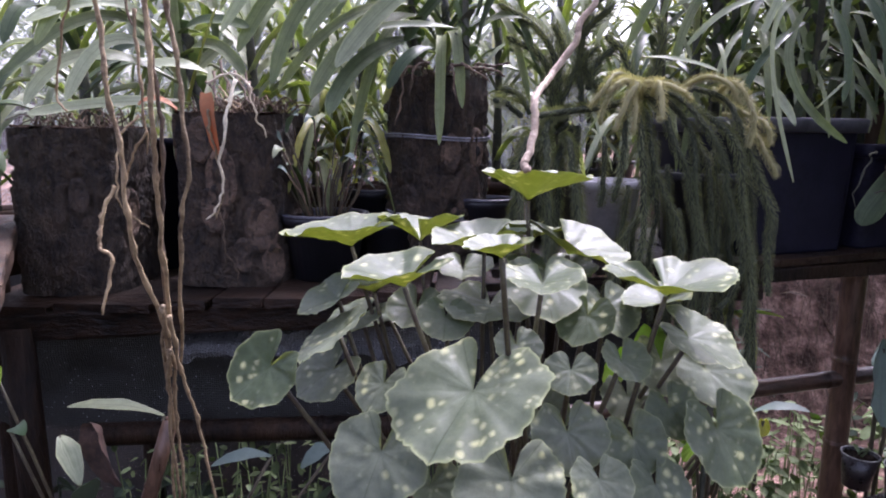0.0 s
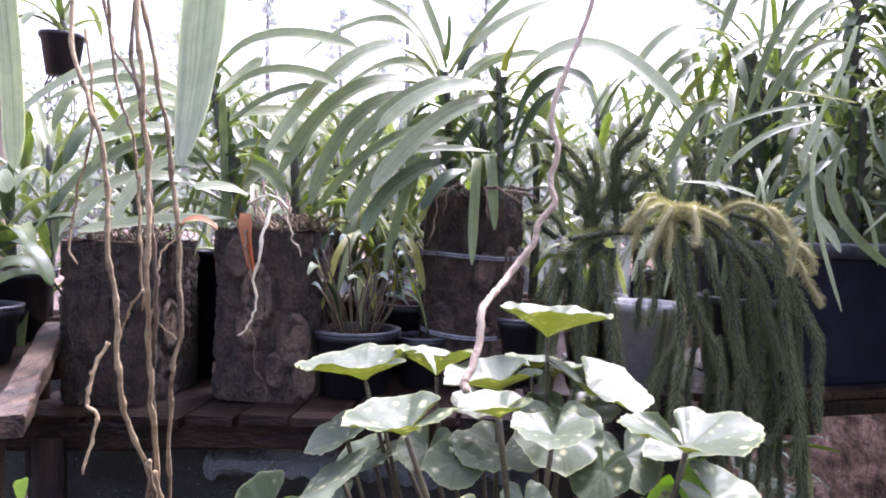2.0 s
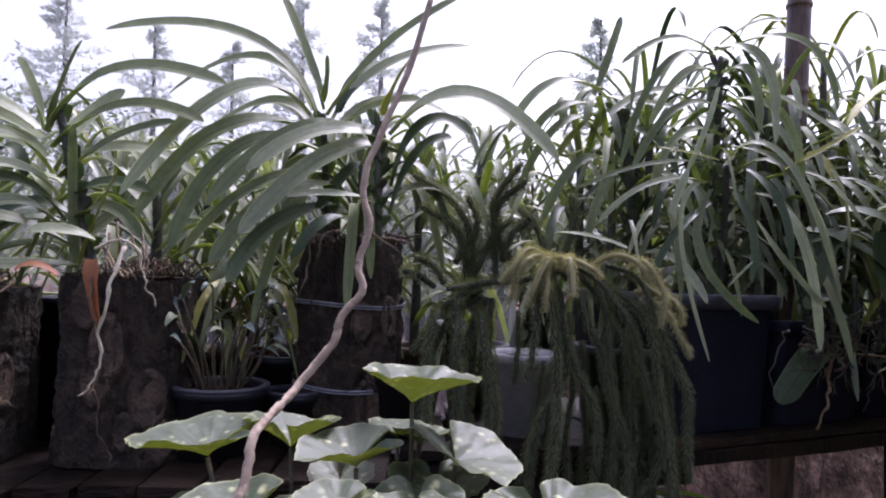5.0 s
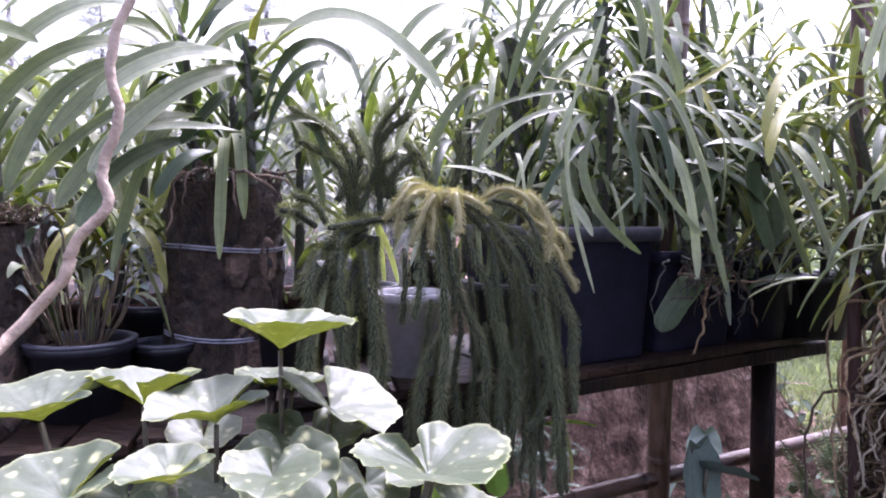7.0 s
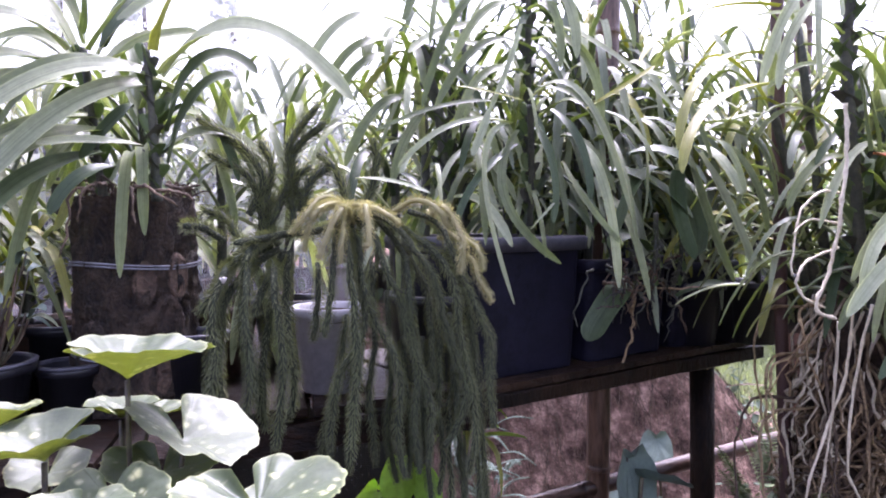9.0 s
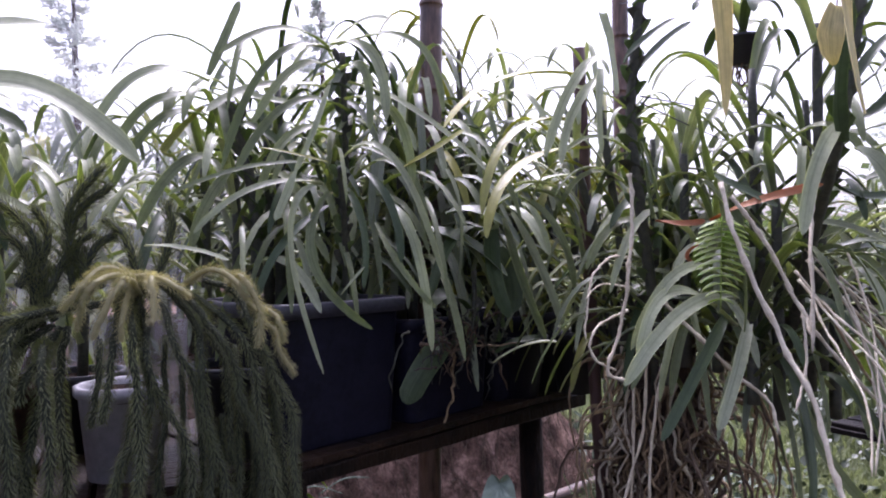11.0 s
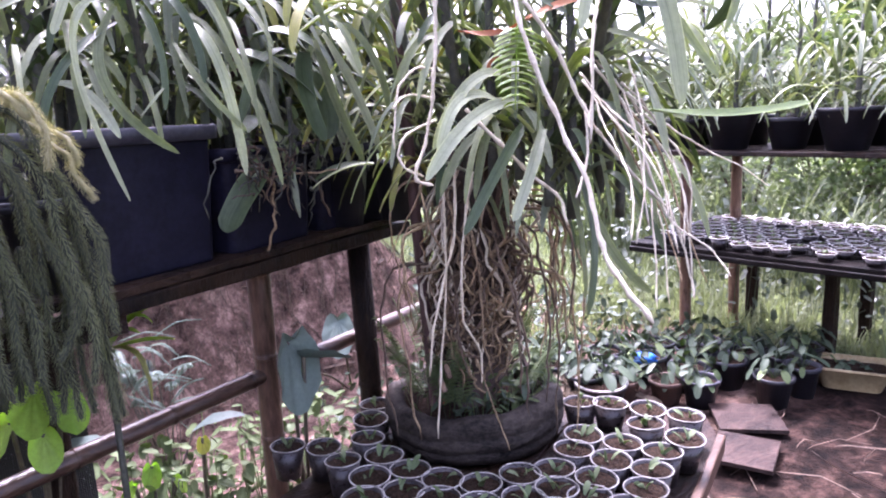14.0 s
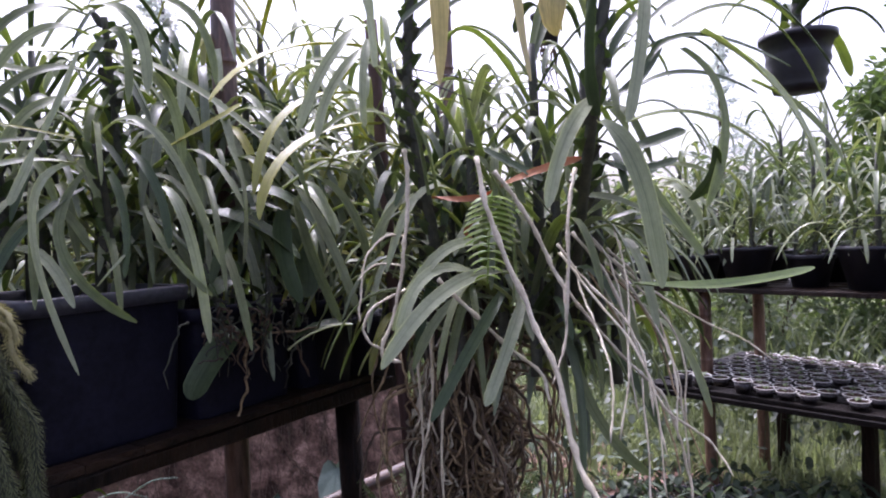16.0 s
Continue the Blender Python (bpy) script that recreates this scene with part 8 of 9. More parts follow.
for i in range(150):
    a = rr.uniform(0, 2 * math.pi) if i % 3 else rr.uniform(math.pi * 0.95, math.pi * 1.85)
    z0, z1 = rr.uniform(0.72, 1.12), rr.uniform(0.47, 0.72)
    pts = []
    for k in range(5):
        s = k / 4
        z = z0 + (z1 - z0) * s
        a2 = a + rr.uniform(-1.2, 1.2) * s
        r = 0.072 + 0.058 * math.sin(math.pi * min(1, s * 0.9 + 0.1)) * rr.uniform(0.4, 1.2)
        pts.append((1.49 - 0.10 * (z - 0.5) + r * math.cos(a2), 1.44 - 0.25 * (z - 0.5) + r * math.sin(a2), z))
    part("aerial_root", root_mesh(pts, rr.uniform(0.0022, 0.0044), rr.uniform(0.0014, 0.0026), i, 0.013, per=6, n=5), rr.choice((M_ROOT, M_ROOT, M_ROOT_DARK, M_ROOT_PALE)), trunk_plant)
for i in range(34):
    a = rr.uniform(math.pi * 0.9, math.pi * 2.1)
    z0 = rr.uniform(0.85, 1.15)
    z1 = z0 - rr.uniform(0.15, 0.45)
    r = rr.uniform(0.10, 0.19)
    p = (1.45 + 0.08 * math.cos(a), 1.33 + 0.08 * math.sin(a), z0)
    pts = [p, (p[0] + r * 0.8 * math.cos(a), p[1] + r * 0.8 * math.sin(a), z0 - 0.02), (p[0] + r * math.cos(a + 0.2), p[1] + r * math.sin(a + 0.2), (z0 + z1) / 2), (p[0] + r * 0.9 * math.cos(a + 0.3), p[1] + r * 0.9 * math.sin(a + 0.3), z1)]
    part("aerial_root", root_mesh(pts, 0.0035, 0.0018, 300 + i, 0.006, per=6, n=5), rr.choice((M_ROOT, M_ROOT_DARK)), trunk_plant)
orchid((1.40, 1.25, 1.12), 0.32, 16, 0.28, 0.02, 30, 0.9, (M_STRAP, M_STRAP_PALE, M_STRAP_DARK), 1.0, 61, parent=trunk_plant)
for k, (x, y, z, st, az) in enumerate(((1.34, 1.12, 1.10, 0.42, 70), (1.44, 1.05, 1.15, 0.50, 140), (1.55, 1.15, 1.05, 0.45, 20), (1.38, 1.00, 1.05, 0.20, 110), (1.52, 0.98, 1.10, 0.62, 60), (1.60, 1.02, 1.0, 0.3, 160))):
    orchid((x, y, z), st, 15, 0.28, 0.017, az, 1.2, (M_STRAP_DARK, M_STRAP, M_STRAP_PALE, M_STRAP), 0.9, 640 + k, parent=trunk_plant)
for k in range(9):
    a = 0.75 * k
    orchid((1.46 + 0.13 * math.cos(a), 1.14 + 0.15 * math.sin(a), 1.02 + 0.04 * (k % 3)), 0.14 + 0.13 * (k % 4), 16, 0.30, 0.014, 40 * k, 1.5, (M_STRAP, M_STRAP_PALE, M_SHELF_LEAF), 1.0, 680 + k, parent=trunk_plant)
for k in range(4):
    orchid((1.42 - 0.012 * k, 1.40 - 0.025 * k, 0.98 + 0.03 * (k % 4)), 0.26 + 0.11 * (k % 4), 16, 0.31, 0.015, 50 * k, 1.4, (M_STRAP, M_STRAP_PALE, M_SHELF_LEAF, M_STRAP_YELLOW), 0.9, 1400 + k, lean=(-0.10 - 0.02 * (k % 3), 0.05 - 0.02 * k), parent=trunk_plant)
orchid((1.50, 1.30, 1.05), 0.30, 16, 0.28, 0.02, 100, 1.0, (M_STRAP, M_STRAP_DARK), 1.2, 62, parent=trunk_plant)


frond((1.232, 0.91, 1.37), (1.180, 0.86, 1.235), 14, 0.036, trunk_plant, M_FERN, 0, 0.01, 0.34, (0.8, -0.55, 0.0))
frond((1.30, 1.02, 1.28), (1.232, 0.91, 1.37), 10, 0.01, trunk_plant, M_FERN, 2, 0.01)
frond((1.33, 1.04, 1.36), (1.30, 1.0, 1.23), 24, 0.05, trunk_plant, M_FERN, 1, 0.01)
for i in range(42):
    a = rr.uniform(0, 6.28)
    b = tyre_at + Vector((0.16 * math.cos(a), 0.16 * math.sin(a), 0.14))
    frond(b, b + Vector((0.10 * math.cos(a), 0.10 * math.sin(a), 0.13 + 0.08 * rr.random())), 20, 0.03, trunk_plant, M_WEED, i, 0.02, 0.17)
for x, y, z in ((1.33, 1.30, 0.62), (1.55, 1.28, 0.60), (1.30, 1.28, 0.60)):
    part("dead_leaf", moved(oval_leaf(0.04, 0.035, 0.4, 0.1, 10, 0.1, 3, 3), pose(x, y, z, 60, 20, 30)), M_LITTER, trunk_plant, "curled dry leaf")

# seedling cups
cup_body = lathe([(0.0005, 0.0), (0.027, 0.0), (0.0372, 0.085), (0.0355, 0.085), (0.034, 0.07)], 24)
cup_rim = lathe([(0.0374, 0.0843), (0.0386, 0.0843), (0.0390, 0.0856), (0.0383, 0.0868), (0.0371, 0.0865), (0.0374, 0.0843)], 28)
tray_rim = lathe([(0.0374, 0.0820), (0.0396, 0.0825), (0.0404, 0.0850), (0.0394, 0.0876), (0.0368, 0.0872), (0.0362, 0.0840), (0.0374, 0.0820)], 24)
cup_soil = lathe([(0.0005, 0.083), (0.006, 0.0795), (0.012, 0.0815), (0.018, 0.078), (0.024, 0.0815), (0.030, 0.0775), (0.0358, 0.0765)], 18, 0.25, 5)


def sprout(seed):
    q = random.Random(seed)
    out = []
    for k in range(q.randint(3, 5)):
        a = q.uniform(0, 6.28)
        b = Vector((q.uniform(-0.01, 0.01), q.uniform(-0.01, 0.01), 0.080))
        ln = q.uniform(0.010, 0.024)
        t = b + Vector((ln * math.cos(a), ln * math.sin(a), q.uniform(0.008, 0.030)))
        out.append(strap(b, b.lerp(t, 0.5) + Vector((0, 0, 0.006)), t, q.uniform(0.008, 0.015), 0, 0.2, 6, 0.35, base=0.2))
    return out


def seedling_cup(label, group, seed, body=None, rim=None, rim_material=None):
    e = thing("seedling_cup", (0, 0, 0), label, "seedling cup", group)
    c = part("cup", cup_body, body or M_CUP, e)
    part("rim", rim or cup_rim, rim_material or M_CUP_RIM, c, "white rim")
    part("soil", cup_soil, M_SOIL, e)
    for blade in sprout(seed):
        part("leaf", blade, M_SPROUT, e)
    return e


TABLE_CUPS = "seedling cups on the low table"
firsts = [seedling_cup("dark plastic cup of soil with a small seedling", TABLE_CUPS, s) for s in range(4)]
spots = [(1.017, 1.557), (1.085, 1.495), (1.089, 1.392), (1.190, 1.467), (1.254, 1.567), (1.309, 1.630), (1.182, 1.370), (1.109, 1.305), (1.191, 1.267), (1.139, 1.207), (1.229, 1.193), (1.176, 1.132), (1.284, 1.124), (1.373, 1.102), (1.312, 1.023), (1.450, 1.070), (1.394, 1.009), (1.484, 0.985)]
spots += [(1.429, 0.942), (1.542, 1.108), (1.612, 1.148), (1.751, 1.286), (1.799, 1.228), (1.845, 1.143), (1.779, 1.087), (1.886, 1.055), (1.782, 0.980), (1.692, 0.970), (1.653, 1.057), (1.570, 1.018), (1.608, 0.934), (1.535, 0.890), (1.229, 1.060), (1.087, 1.138), (1.055, 1.234), (1.333, 0.946), (1.455, 0.870)]
for i, (x, y) in enumerate(spots):
    m = pose(x, y, 0.372 + 0.002 * (i % 3), 3 * math.sin(i), 3 * math.cos(3 * i), 57 * i) @ Matrix.Diagonal((1.1, 1.1, 0.95, 1.0))
    if i < 4:
        firsts[i].matrix_world = m
    else:
        copy_thing(firsts[i % 4], m)

# ---- the tray bench with rows of cups ----
tray_bench = thing("tray_bench", (3.6, 1.5, 0.0), "low bench of dark slats for seedling trays", "bench")
A = Vector((3.10, 2.10, 0.566))
W = Vector((0.17, -0.985, 0)).normalized()
X = Vector((0.985, 0.17, 0)).normalized()
for i in range(8):
    p = A + X * (0.12 * i + 0.05)
    part("slat", board(p - W * 0.15, p + W * 1.75, 0.10, 0.02, 0.0, 300 + i), M_TRAY, tray_bench)
part("front_rail", board(A - W * 0.15 + Vector((0, 0, -0.022)), A + W * 1.75 + Vector((0, 0, -0.022)), 0.03, 0.024, 0, 310), M_TRAY, tray_bench)
for du, dv in ((0.30, 0.66), (0.30, 1.6), (0.85, 0.1), (0.85, 0.66), (0.85, 1.6)):
    p = A + X * du + W * dv
    part("leg", board((p.x, p.y, -0.02), (p.x, p.y, 0.556), 0.05, 0.05, 0, 311, up=(1, 0, 0)), M_POST, tray_bench)
TRAY = "seedling cups on the tray bench"
seeds = [seedling_cup("small cup with white rim in a seedling tray", TRAY, 50 + s, M_CUP, tray_rim, M_TRAY_RIM) for s in range(3)]
k = 0
for i in range(9):
    for j in range(19):
        p = A + X * (0.05 + 0.088 * i) + W * (0.0 + 0.088 * j + (0.04 if i % 2 else 0))
        if rr.random() < 0.05:
            continue
        m = pose(p.x + rr.uniform(-0.006, 0.006), p.y + rr.uniform(-0.006, 0.006), 0.577, 0, 0, 40 * k) @ Matrix.Diagonal((1.0, 1.0, 0.62, 1.0))
        if k < 3:
            seeds[k].matrix_world = m
        else:
            copy_thing(seeds[k % 3], m)
        k += 1

# ---- the upper shelf with potted orchids ----
shelf = thing("shelf", (3.5, 1.6, 0.0), "plank shelf with potted orchids", "shelf")
B = Vector((3.30, 2.55, 0.985))
for i in range(5):
    p = B + X * (0.12 * i)
    part("plank", board(p - W * 0.1, p + W * 2.6, 0.10, 0.022, 0, 320 + i), M_WOOD, shelf)
for du, dv in ((0.02, 0.39), (0.02, 2.0), (0.46, 0.45), (0.46, 2.0)):
    p = B + X * du + W * dv
    part("post", bamboo((p.x + 0.02, p.y, -0.02), (p.x, p.y, 0.975), 0.028, 5), M_BAMBOO, shelf)
for i in range(9):
    p = B + X * (0.10 + 0.05 * (i % 2)) + W * (0.05 + 0.255 * i)
    q = (p.x, p.y, 0.997)
    big = i in (2, 4)
    e = pot(q, 0.08 if big else 0.07, 0.125 if big else 0.10, 0.18 if big else 0.14, M_BLACK, "black pot with a strap-leaved orchid on the shelf", "potted_orchid", "potted orchids on the shelf", category="potted orchid", rim=M_RIM if i % 2 else None)
    mound((q[0], q[1], q[2] + (0.17 if big else 0.13)), 0.07, i, e, 14)
    for s in range(3):
        orchid((q[0] + 0.05 * math.cos(2.1 * s), q[1] + 0.05 * math.sin(2.1 * s), q[2] + 0.13), (0.08, 0.3, 0.16, 0.42, 0.2)[(i + 2 * s) % 5], 15, 0.26 + 0.05 * ((i * 2 + s) % 4), 0.015, 60 * s + 25 * i, 1.2, (M_SHELF_LEAF, M_SHELF_LEAF, M_STRAP_PALE, M_STRAP), 0.8, 400 + 10 * i + s, parent=e)
for i in range(9):
    p = B + X * (0.42) + W * (0.0 + 0.27 * i)
    q = (p.x, p.y, 0.997)
    e = pot(q, 0.07, 0.10, 0.15, M_BLACK, "black pot at the back of the shelf with an orchid", "potted_orchid", "potted orchids on the shelf", category="potted orchid")
    for s in range(2):
        orchid((q[0] + 0.04 * s, q[1] - 0.04 * s, q[2] + 0.13), (0.2, 0.5, 0.3, 0.6)[(i + s) % 4], 18, 0.34 + 0.06 * (i % 3), 0.016, 70 * s + 35 * i, 1.2, (M_SHELF_LEAF, M_STRAP_PALE, M_SHELF_LEAF, M_SHELF_LEAF), 0.8, 500 + 10 * i + s, parent=e)

# ---- pots and planks on the ground ----
rr = random.Random(77)
GROUND_POTS = "pots on the ground"
POT_SPOTS = [(2.709, 2.014), (2.874, 1.963), (2.74, 1.768), (2.817, 1.66), (3.067, 1.698), (3.032, 1.473), (3.2, 1.449), (2.602, 2.063), (2.959, 2.201), (2.93, 1.80), (2.60, 1.88), (3.10, 1.90), (3.22, 1.72), (3.28, 1.58), (2.48, 1.98), (3.10, 2.10), (2.80, 2.16), (3.36, 1.78), (3.27, 1.97), (3.44, 1.58), (2.50, 2.2), (2.66, 2.28)]
for i, (x, y) in enumerate(POT_SPOTS):
    r = rr.uniform(0.065, 0.085)
    h = rr.uniform(0.10, 0.14)
    z = ground_height(x, y) - 0.004
    e = pot((x, y, z), r * 0.75, r, h, M_TERRA if i % 8 == 2 else M_BLACK, "brown clay pot with dark leafy seedling on the soil" if i % 8 == 2 else "black plastic pot with dark leafy plant on the soil", "potted_plant", GROUND_POTS, n=24, category="potted plant", rim=M_RIM if i % 3 == 0 else None)
    for k in range(rr.randint(12, 18)):
        a = rr.uniform(0, 6.28)
        b = Vector((x, y, z + h - 0.02))
        ln = rr.uniform(0.03, 0.11)
        t = b + Vector((ln * math.cos(a), ln * math.sin(a), rr.uniform(0.03, 0.12)))
        m = Matrix.Translation(t) @ Matrix.Rotation(a - math.pi / 2, 4, "Z") @ Matrix.Rotation(radians(-rr.uniform(5, 50)), 4, "X")
        part("leaf", joined(moved(oval_leaf(rr.uniform(0.04, 0.078), rr.uniform(0.022, 0.038), 0.2, 0.08, 12, 0.02, k, 3, 0.25), m), tube([b, b.lerp(t, 0.6) + Vector((0, 0, 0.02)), t], 0.0015, 4)), M_DULL if k % 4 else M_WEED, e)
e = pot((2.478, 1.887, ground_height(2.478, 1.887) - 0.004), 0.075, 0.10, 0.125, M_BLACK, "black pot with a pale rim and a grey-leaved plant", "potted_plant", GROUND_POTS, n=28, category="potted plant", rim=M_CUP_RIM)
for k in range(9):
    a = 0.7 * k
    t = Vector((2.478 + 0.07 * math.cos(a), 1.887 + 0.07 * math.sin(a), 0.19 + 0.02 * (k % 3)))
    m = Matrix.Translation(t) @ Matrix.Rotation(a - math.pi / 2, 4, "Z") @ Matrix.Rotation(radians(-20), 4, "X")
    part("leaf", joined(moved(oval_leaf(0.09, 0.05, 0.2, 0.08, 14, 0.02, k, 3, 0.25), m), tube([(2.478, 1.887, 0.11), t], 0.0018, 4)), M_DULL, e)
tub = thing("tub", (3.43, 1.36, 0.0), "cream rectangular tub of soil with a seedling", "tub")
tx = Matrix.Translation((3.43, 1.36, 0.02)) @ Matrix.Rotation(radians(-62), 4, "Z")


def tub_ring(hx, hy, z, c=0.035):
    return [tx @ Vector((sx * (hx - c) + c * math.cos(radians(a0 + 30 * q)), sy * (hy - c) + c * math.sin(radians(a0 + 30 * q)), z)) for sx, sy, a0 in ((1, 1, 0), (-1, 1, 90), (-1, -1, 180), (1, -1, 270)) for q in range(4)]


rings = [tub_ring(0.11, 0.07, 0), tub_ring(0.14, 0.095, 0.085), tub_ring(0.152, 0.107, 0.088), tub_ring(0.155, 0.11, 0.097), tub_ring(0.14, 0.095, 0.098), tub_ring(0.132, 0.088, 0.07)]
part("tub_wall", ([p for r in rings for p in r], [(i * 16 + k, i * 16 + (k + 1) % 16, (i + 1) * 16 + (k + 1) % 16, (i + 1) * 16 + k) for i in range(5) for k in range(16)]), M_CREAM, tub)
part("soil", (tub_ring(0.135, 0.09, 0.075) + [tx @ Vector((0, 0, 0.09))], [(k, (k + 1) % 16, 16) for k in range(16)]), M_SOIL, tub)
for s in range(9):
    part("leaf", moved(oval_leaf(0.07, 0.035, 0.2, 0.1, 10, 0.02, s, 3, 0.2), tx @ pose(0.05 * math.cos(2.0 * s), 0.03 * math.sin(2.0 * s), 0.092 + 0.004 * (s % 3), -8 - 6 * (s % 4), 0, 72 * s)), M_DULL, tub)
bag = part("plastic_bag", moved(lathe([(0.002, 0.0), (0.03, 0.0), (0.046, 0.018), (0.036, 0.03), (0.05, 0.036), (0.022, 0.044), (0.002, 0.034)], 16, 0.7, 8), Matrix.Translation((2.80, 1.93, 0.115))), M_BLUE)
tagged(bag, "crumpled bright blue plastic bag between the pots", "plastic bag")
for i, (a, b, w) in enumerate((((2.875, 1.52, 0.034), (2.72, 1.36, 0.03), 0.24), ((2.66, 1.345, 0.032), (2.45, 1.25, 0.03), 0.21), ((2.62, 1.62, 0.03), (2.48, 1.46, 0.03), 0.2))):
    ob = part("board", board(a, b, w, 0.014, 0.0, 500 + i), M_RED_PLANK)
    tagged(ob, "thin dark reddish board lying on the soil", "board", "boards on the ground")
sticks = []
for i in range(300):
    x, y = (rr.uniform(1.95, 3.3), rr.uniform(0.6, 1.6)) if i < 48 else (rr.uniform(0.2, 2.8), rr.uniform(1.7, 4.8))
    a = rr.uniform(0, 6.28)
    ln = rr.uniform(0.08, 0.36) if i < 48 else rr.uniform(0.04, 0.22)
    z = ground_height(x, y) + 0.012
    sticks.append(strap((x, y, z), (x + ln * 0.5 * math.cos(a), y + ln * 0.5 * math.sin(a), z + 0.015), (x + ln * math.cos(a + 0.3), y + ln * math.sin(a + 0.3), z), rr.uniform(0.002, 0.007) if i < 48 else rr.uniform(0.006, 0.022), rr.uniform(-60, 60), 0.4, 5))
tagged(part("leaf_litter", joined(*sticks), M_LITTER), "dry leaf strips scattered on the soil", "leaf litter", kind="stuff")

heap = []
lr = random.Random(29)
for i in range(260):
    x, y = lr.gauss(2.42, 0.16), lr.gauss(2.10, 0.14)
    a, ln = lr.uniform(0, 6.28), lr.uniform(0.05, 0.2)
    z = ground_height(x, y) + lr.uniform(0.01, 0.07)
    heap.append(strap((x, y, z), (x + ln * 0.5 * math.cos(a), y + ln * 0.5 * math.sin(a), z + 0.03), (x + ln * math.cos(a + 0.4), y + ln * math.sin(a + 0.4), z - 0.005), lr.uniform(0.006, 0.026), lr.uniform(-60, 60), 0.4, 5))
tagged(part("leaf_litter", joined(*heap), M_STRAW), "heap of straw-coloured dead leaves beside the pots", "leaf litter", kind="stuff")

# ---- hanging pots ----
hp = thing("hanging_pot", (1.825, 0.77, 1.535), "ribbed black hanging pot with an orchid", "hanging pot")
part("pot", moved(lathe([(0.0005, 0), (0.042, 0), (0.046, 0.012), (0.044, 0.02), (0.05, 0.03), (0.048, 0.04), (0.055, 0.055), (0.053, 0.065), (0.06, 0.09), (0.066, 0.092), (0.066, 0.102), (0.058, 0.10), (0.055, 0.08), (0.001, 0.08)], 28), Matrix.Translation((1.825, 0.77, 1.535))), M_BLACK, hp)
for k in range(3):
    a = 2.1 * k
    part("wire", tube([(1.825 + 0.062 * math.cos(a), 0.77 + 0.062 * math.sin(a), 1.632), (1.80, 0.58, 2.0)], 0.0014, 4), M_WIRE, hp)
orchid((1.825, 0.77, 1.615), 0.08, 9, 0.16, 0.02, 40, 1.2, (M_STRAP, M_STRAP_DARK), 0.7, 71, parent=hp)
part("cross_wire", tube([(1.79, 0.36, 2.02), (1.80, 0.58, 2.0), (1.95, 1.60, 2.05), (2.11, 2.38, 2.3)], 0.002, 4), M_WIRE, hp)
hp3 = thing("hanging_pot", (-1.31, 1.9, 1.68), "dark hanging pot in front of the shade cloth", "hanging pot")
part("pot", moved(lathe([(0.0005, 0), (0.045, 0), (0.06, 0.11), (0.066, 0.112), (0.066, 0.124), (0.056, 0.124), (0.05, 0.1)], 24), Matrix.Translation((-1.31, 1.9, 1.68))), M_BLACK, hp3)
for k in range(3):
    part("wire", tube([(-1.31 + 0.06 * math.cos(2.1 * k), 1.9 + 0.06 * math.sin(2.1 * k), 1.80), (-1.40, 1.85, 2.3)], 0.0014, 4), M_WIRE, hp3)
part("cross_wire", tube([(-1.40, 1.85, 2.3), (-1.46, 1.82, 2.31)], 0.002, 4), M_WIRE, hp3)
for k in range(8):
    part("aerial_root", root_mesh([(-1.31 + 0.03 * math.cos(k), 1.9, 1.7), (-1.31 + 0.05 * math.cos(k), 1.88, 1.62), (-1.31 + 0.06 * math.cos(2 * k), 1.87, 1.50 + 0.01 * k)], 0.003, 0.0015, k, 0.004), M_ROOT_DARK, hp3)
orchid((-1.31, 1.9, 1.79), 0.06, 9, 0.24, 0.024, 20, 1.0, (M_STRAP, M_STRAP_PALE), 0.7, 73, parent=hp3)
hp2 = thing("hanging_pot", (1.93, 1.56, 1.83), "small dark hanging pot with roots below it", "hanging pot")
part("pot", moved(lathe([(0.0005, 0), (0.03, 0), (0.042, 0.07), (0.046, 0.072), (0.046, 0.08), (0.038, 0.08)], 20), Matrix.Translation((1.93, 1.56, 1.83))), M_BLACK, hp2)
part("wire", tube([(1.93, 1.56, 1.9), (1.945, 1.57, 2.05)], 0.0014, 4), M_WIRE, hp2)
for k in range(10):
    part("aerial_root", root_mesh([(1.93 + 0.02 * math.cos(k), 1.56 + 0.02 * math.sin(k), 1.84), (1.93 + 0.03 * math.cos(k), 1.56, 1.78), (1.93 + 0.03 * math.cos(2 * k), 1.56, 1.68 + 0.01 * k)], 0.003, 0.0015, k, 0.004), M_ROOT_DARK, hp2)
orchid((1.93, 1.56, 1.90), 0.05, 7, 0.20, 0.03, 20, 1.0, (M_STRAP_DARK, M_STRAP_PALE), 0.7, 72, parent=hp2)

# ---- undergrowth behind and below the benches ----
def weeds(name, box, count, size, material, label, seed, height=(0.03, 0.2)):
    q = random.Random(seed)
    out = []
    for i in range(count):
        x, y = q.uniform(box[0], box[1]), q.uniform(box[2], box[3])
        z = ground_height(x, y)
        a = q.uniform(0, 6.28)
        b = Vector((x, y, z))
        t = b + Vector((0.05 * math.cos(a), 0.05 * math.sin(a), q.uniform(*height)))
        m = Matrix.Translation(t) @ Matrix.Rotation(a, 4, "Z") @ Matrix.Rotation(radians(-q.uniform(-10, 55)), 4, "X")
        s = q.uniform(0.6, 1.3) * size
        out.append(moved(oval_leaf(s, s * 0.6, 0.2, 0.1, 8, 0.03, i, 2, 0.2), m))
        if i % 5 == 0:
            out.append(tube([b, t], 0.002, 3))
    return tagged(part(name, joined(*out), material), label, "undergrowth", kind="stuff")


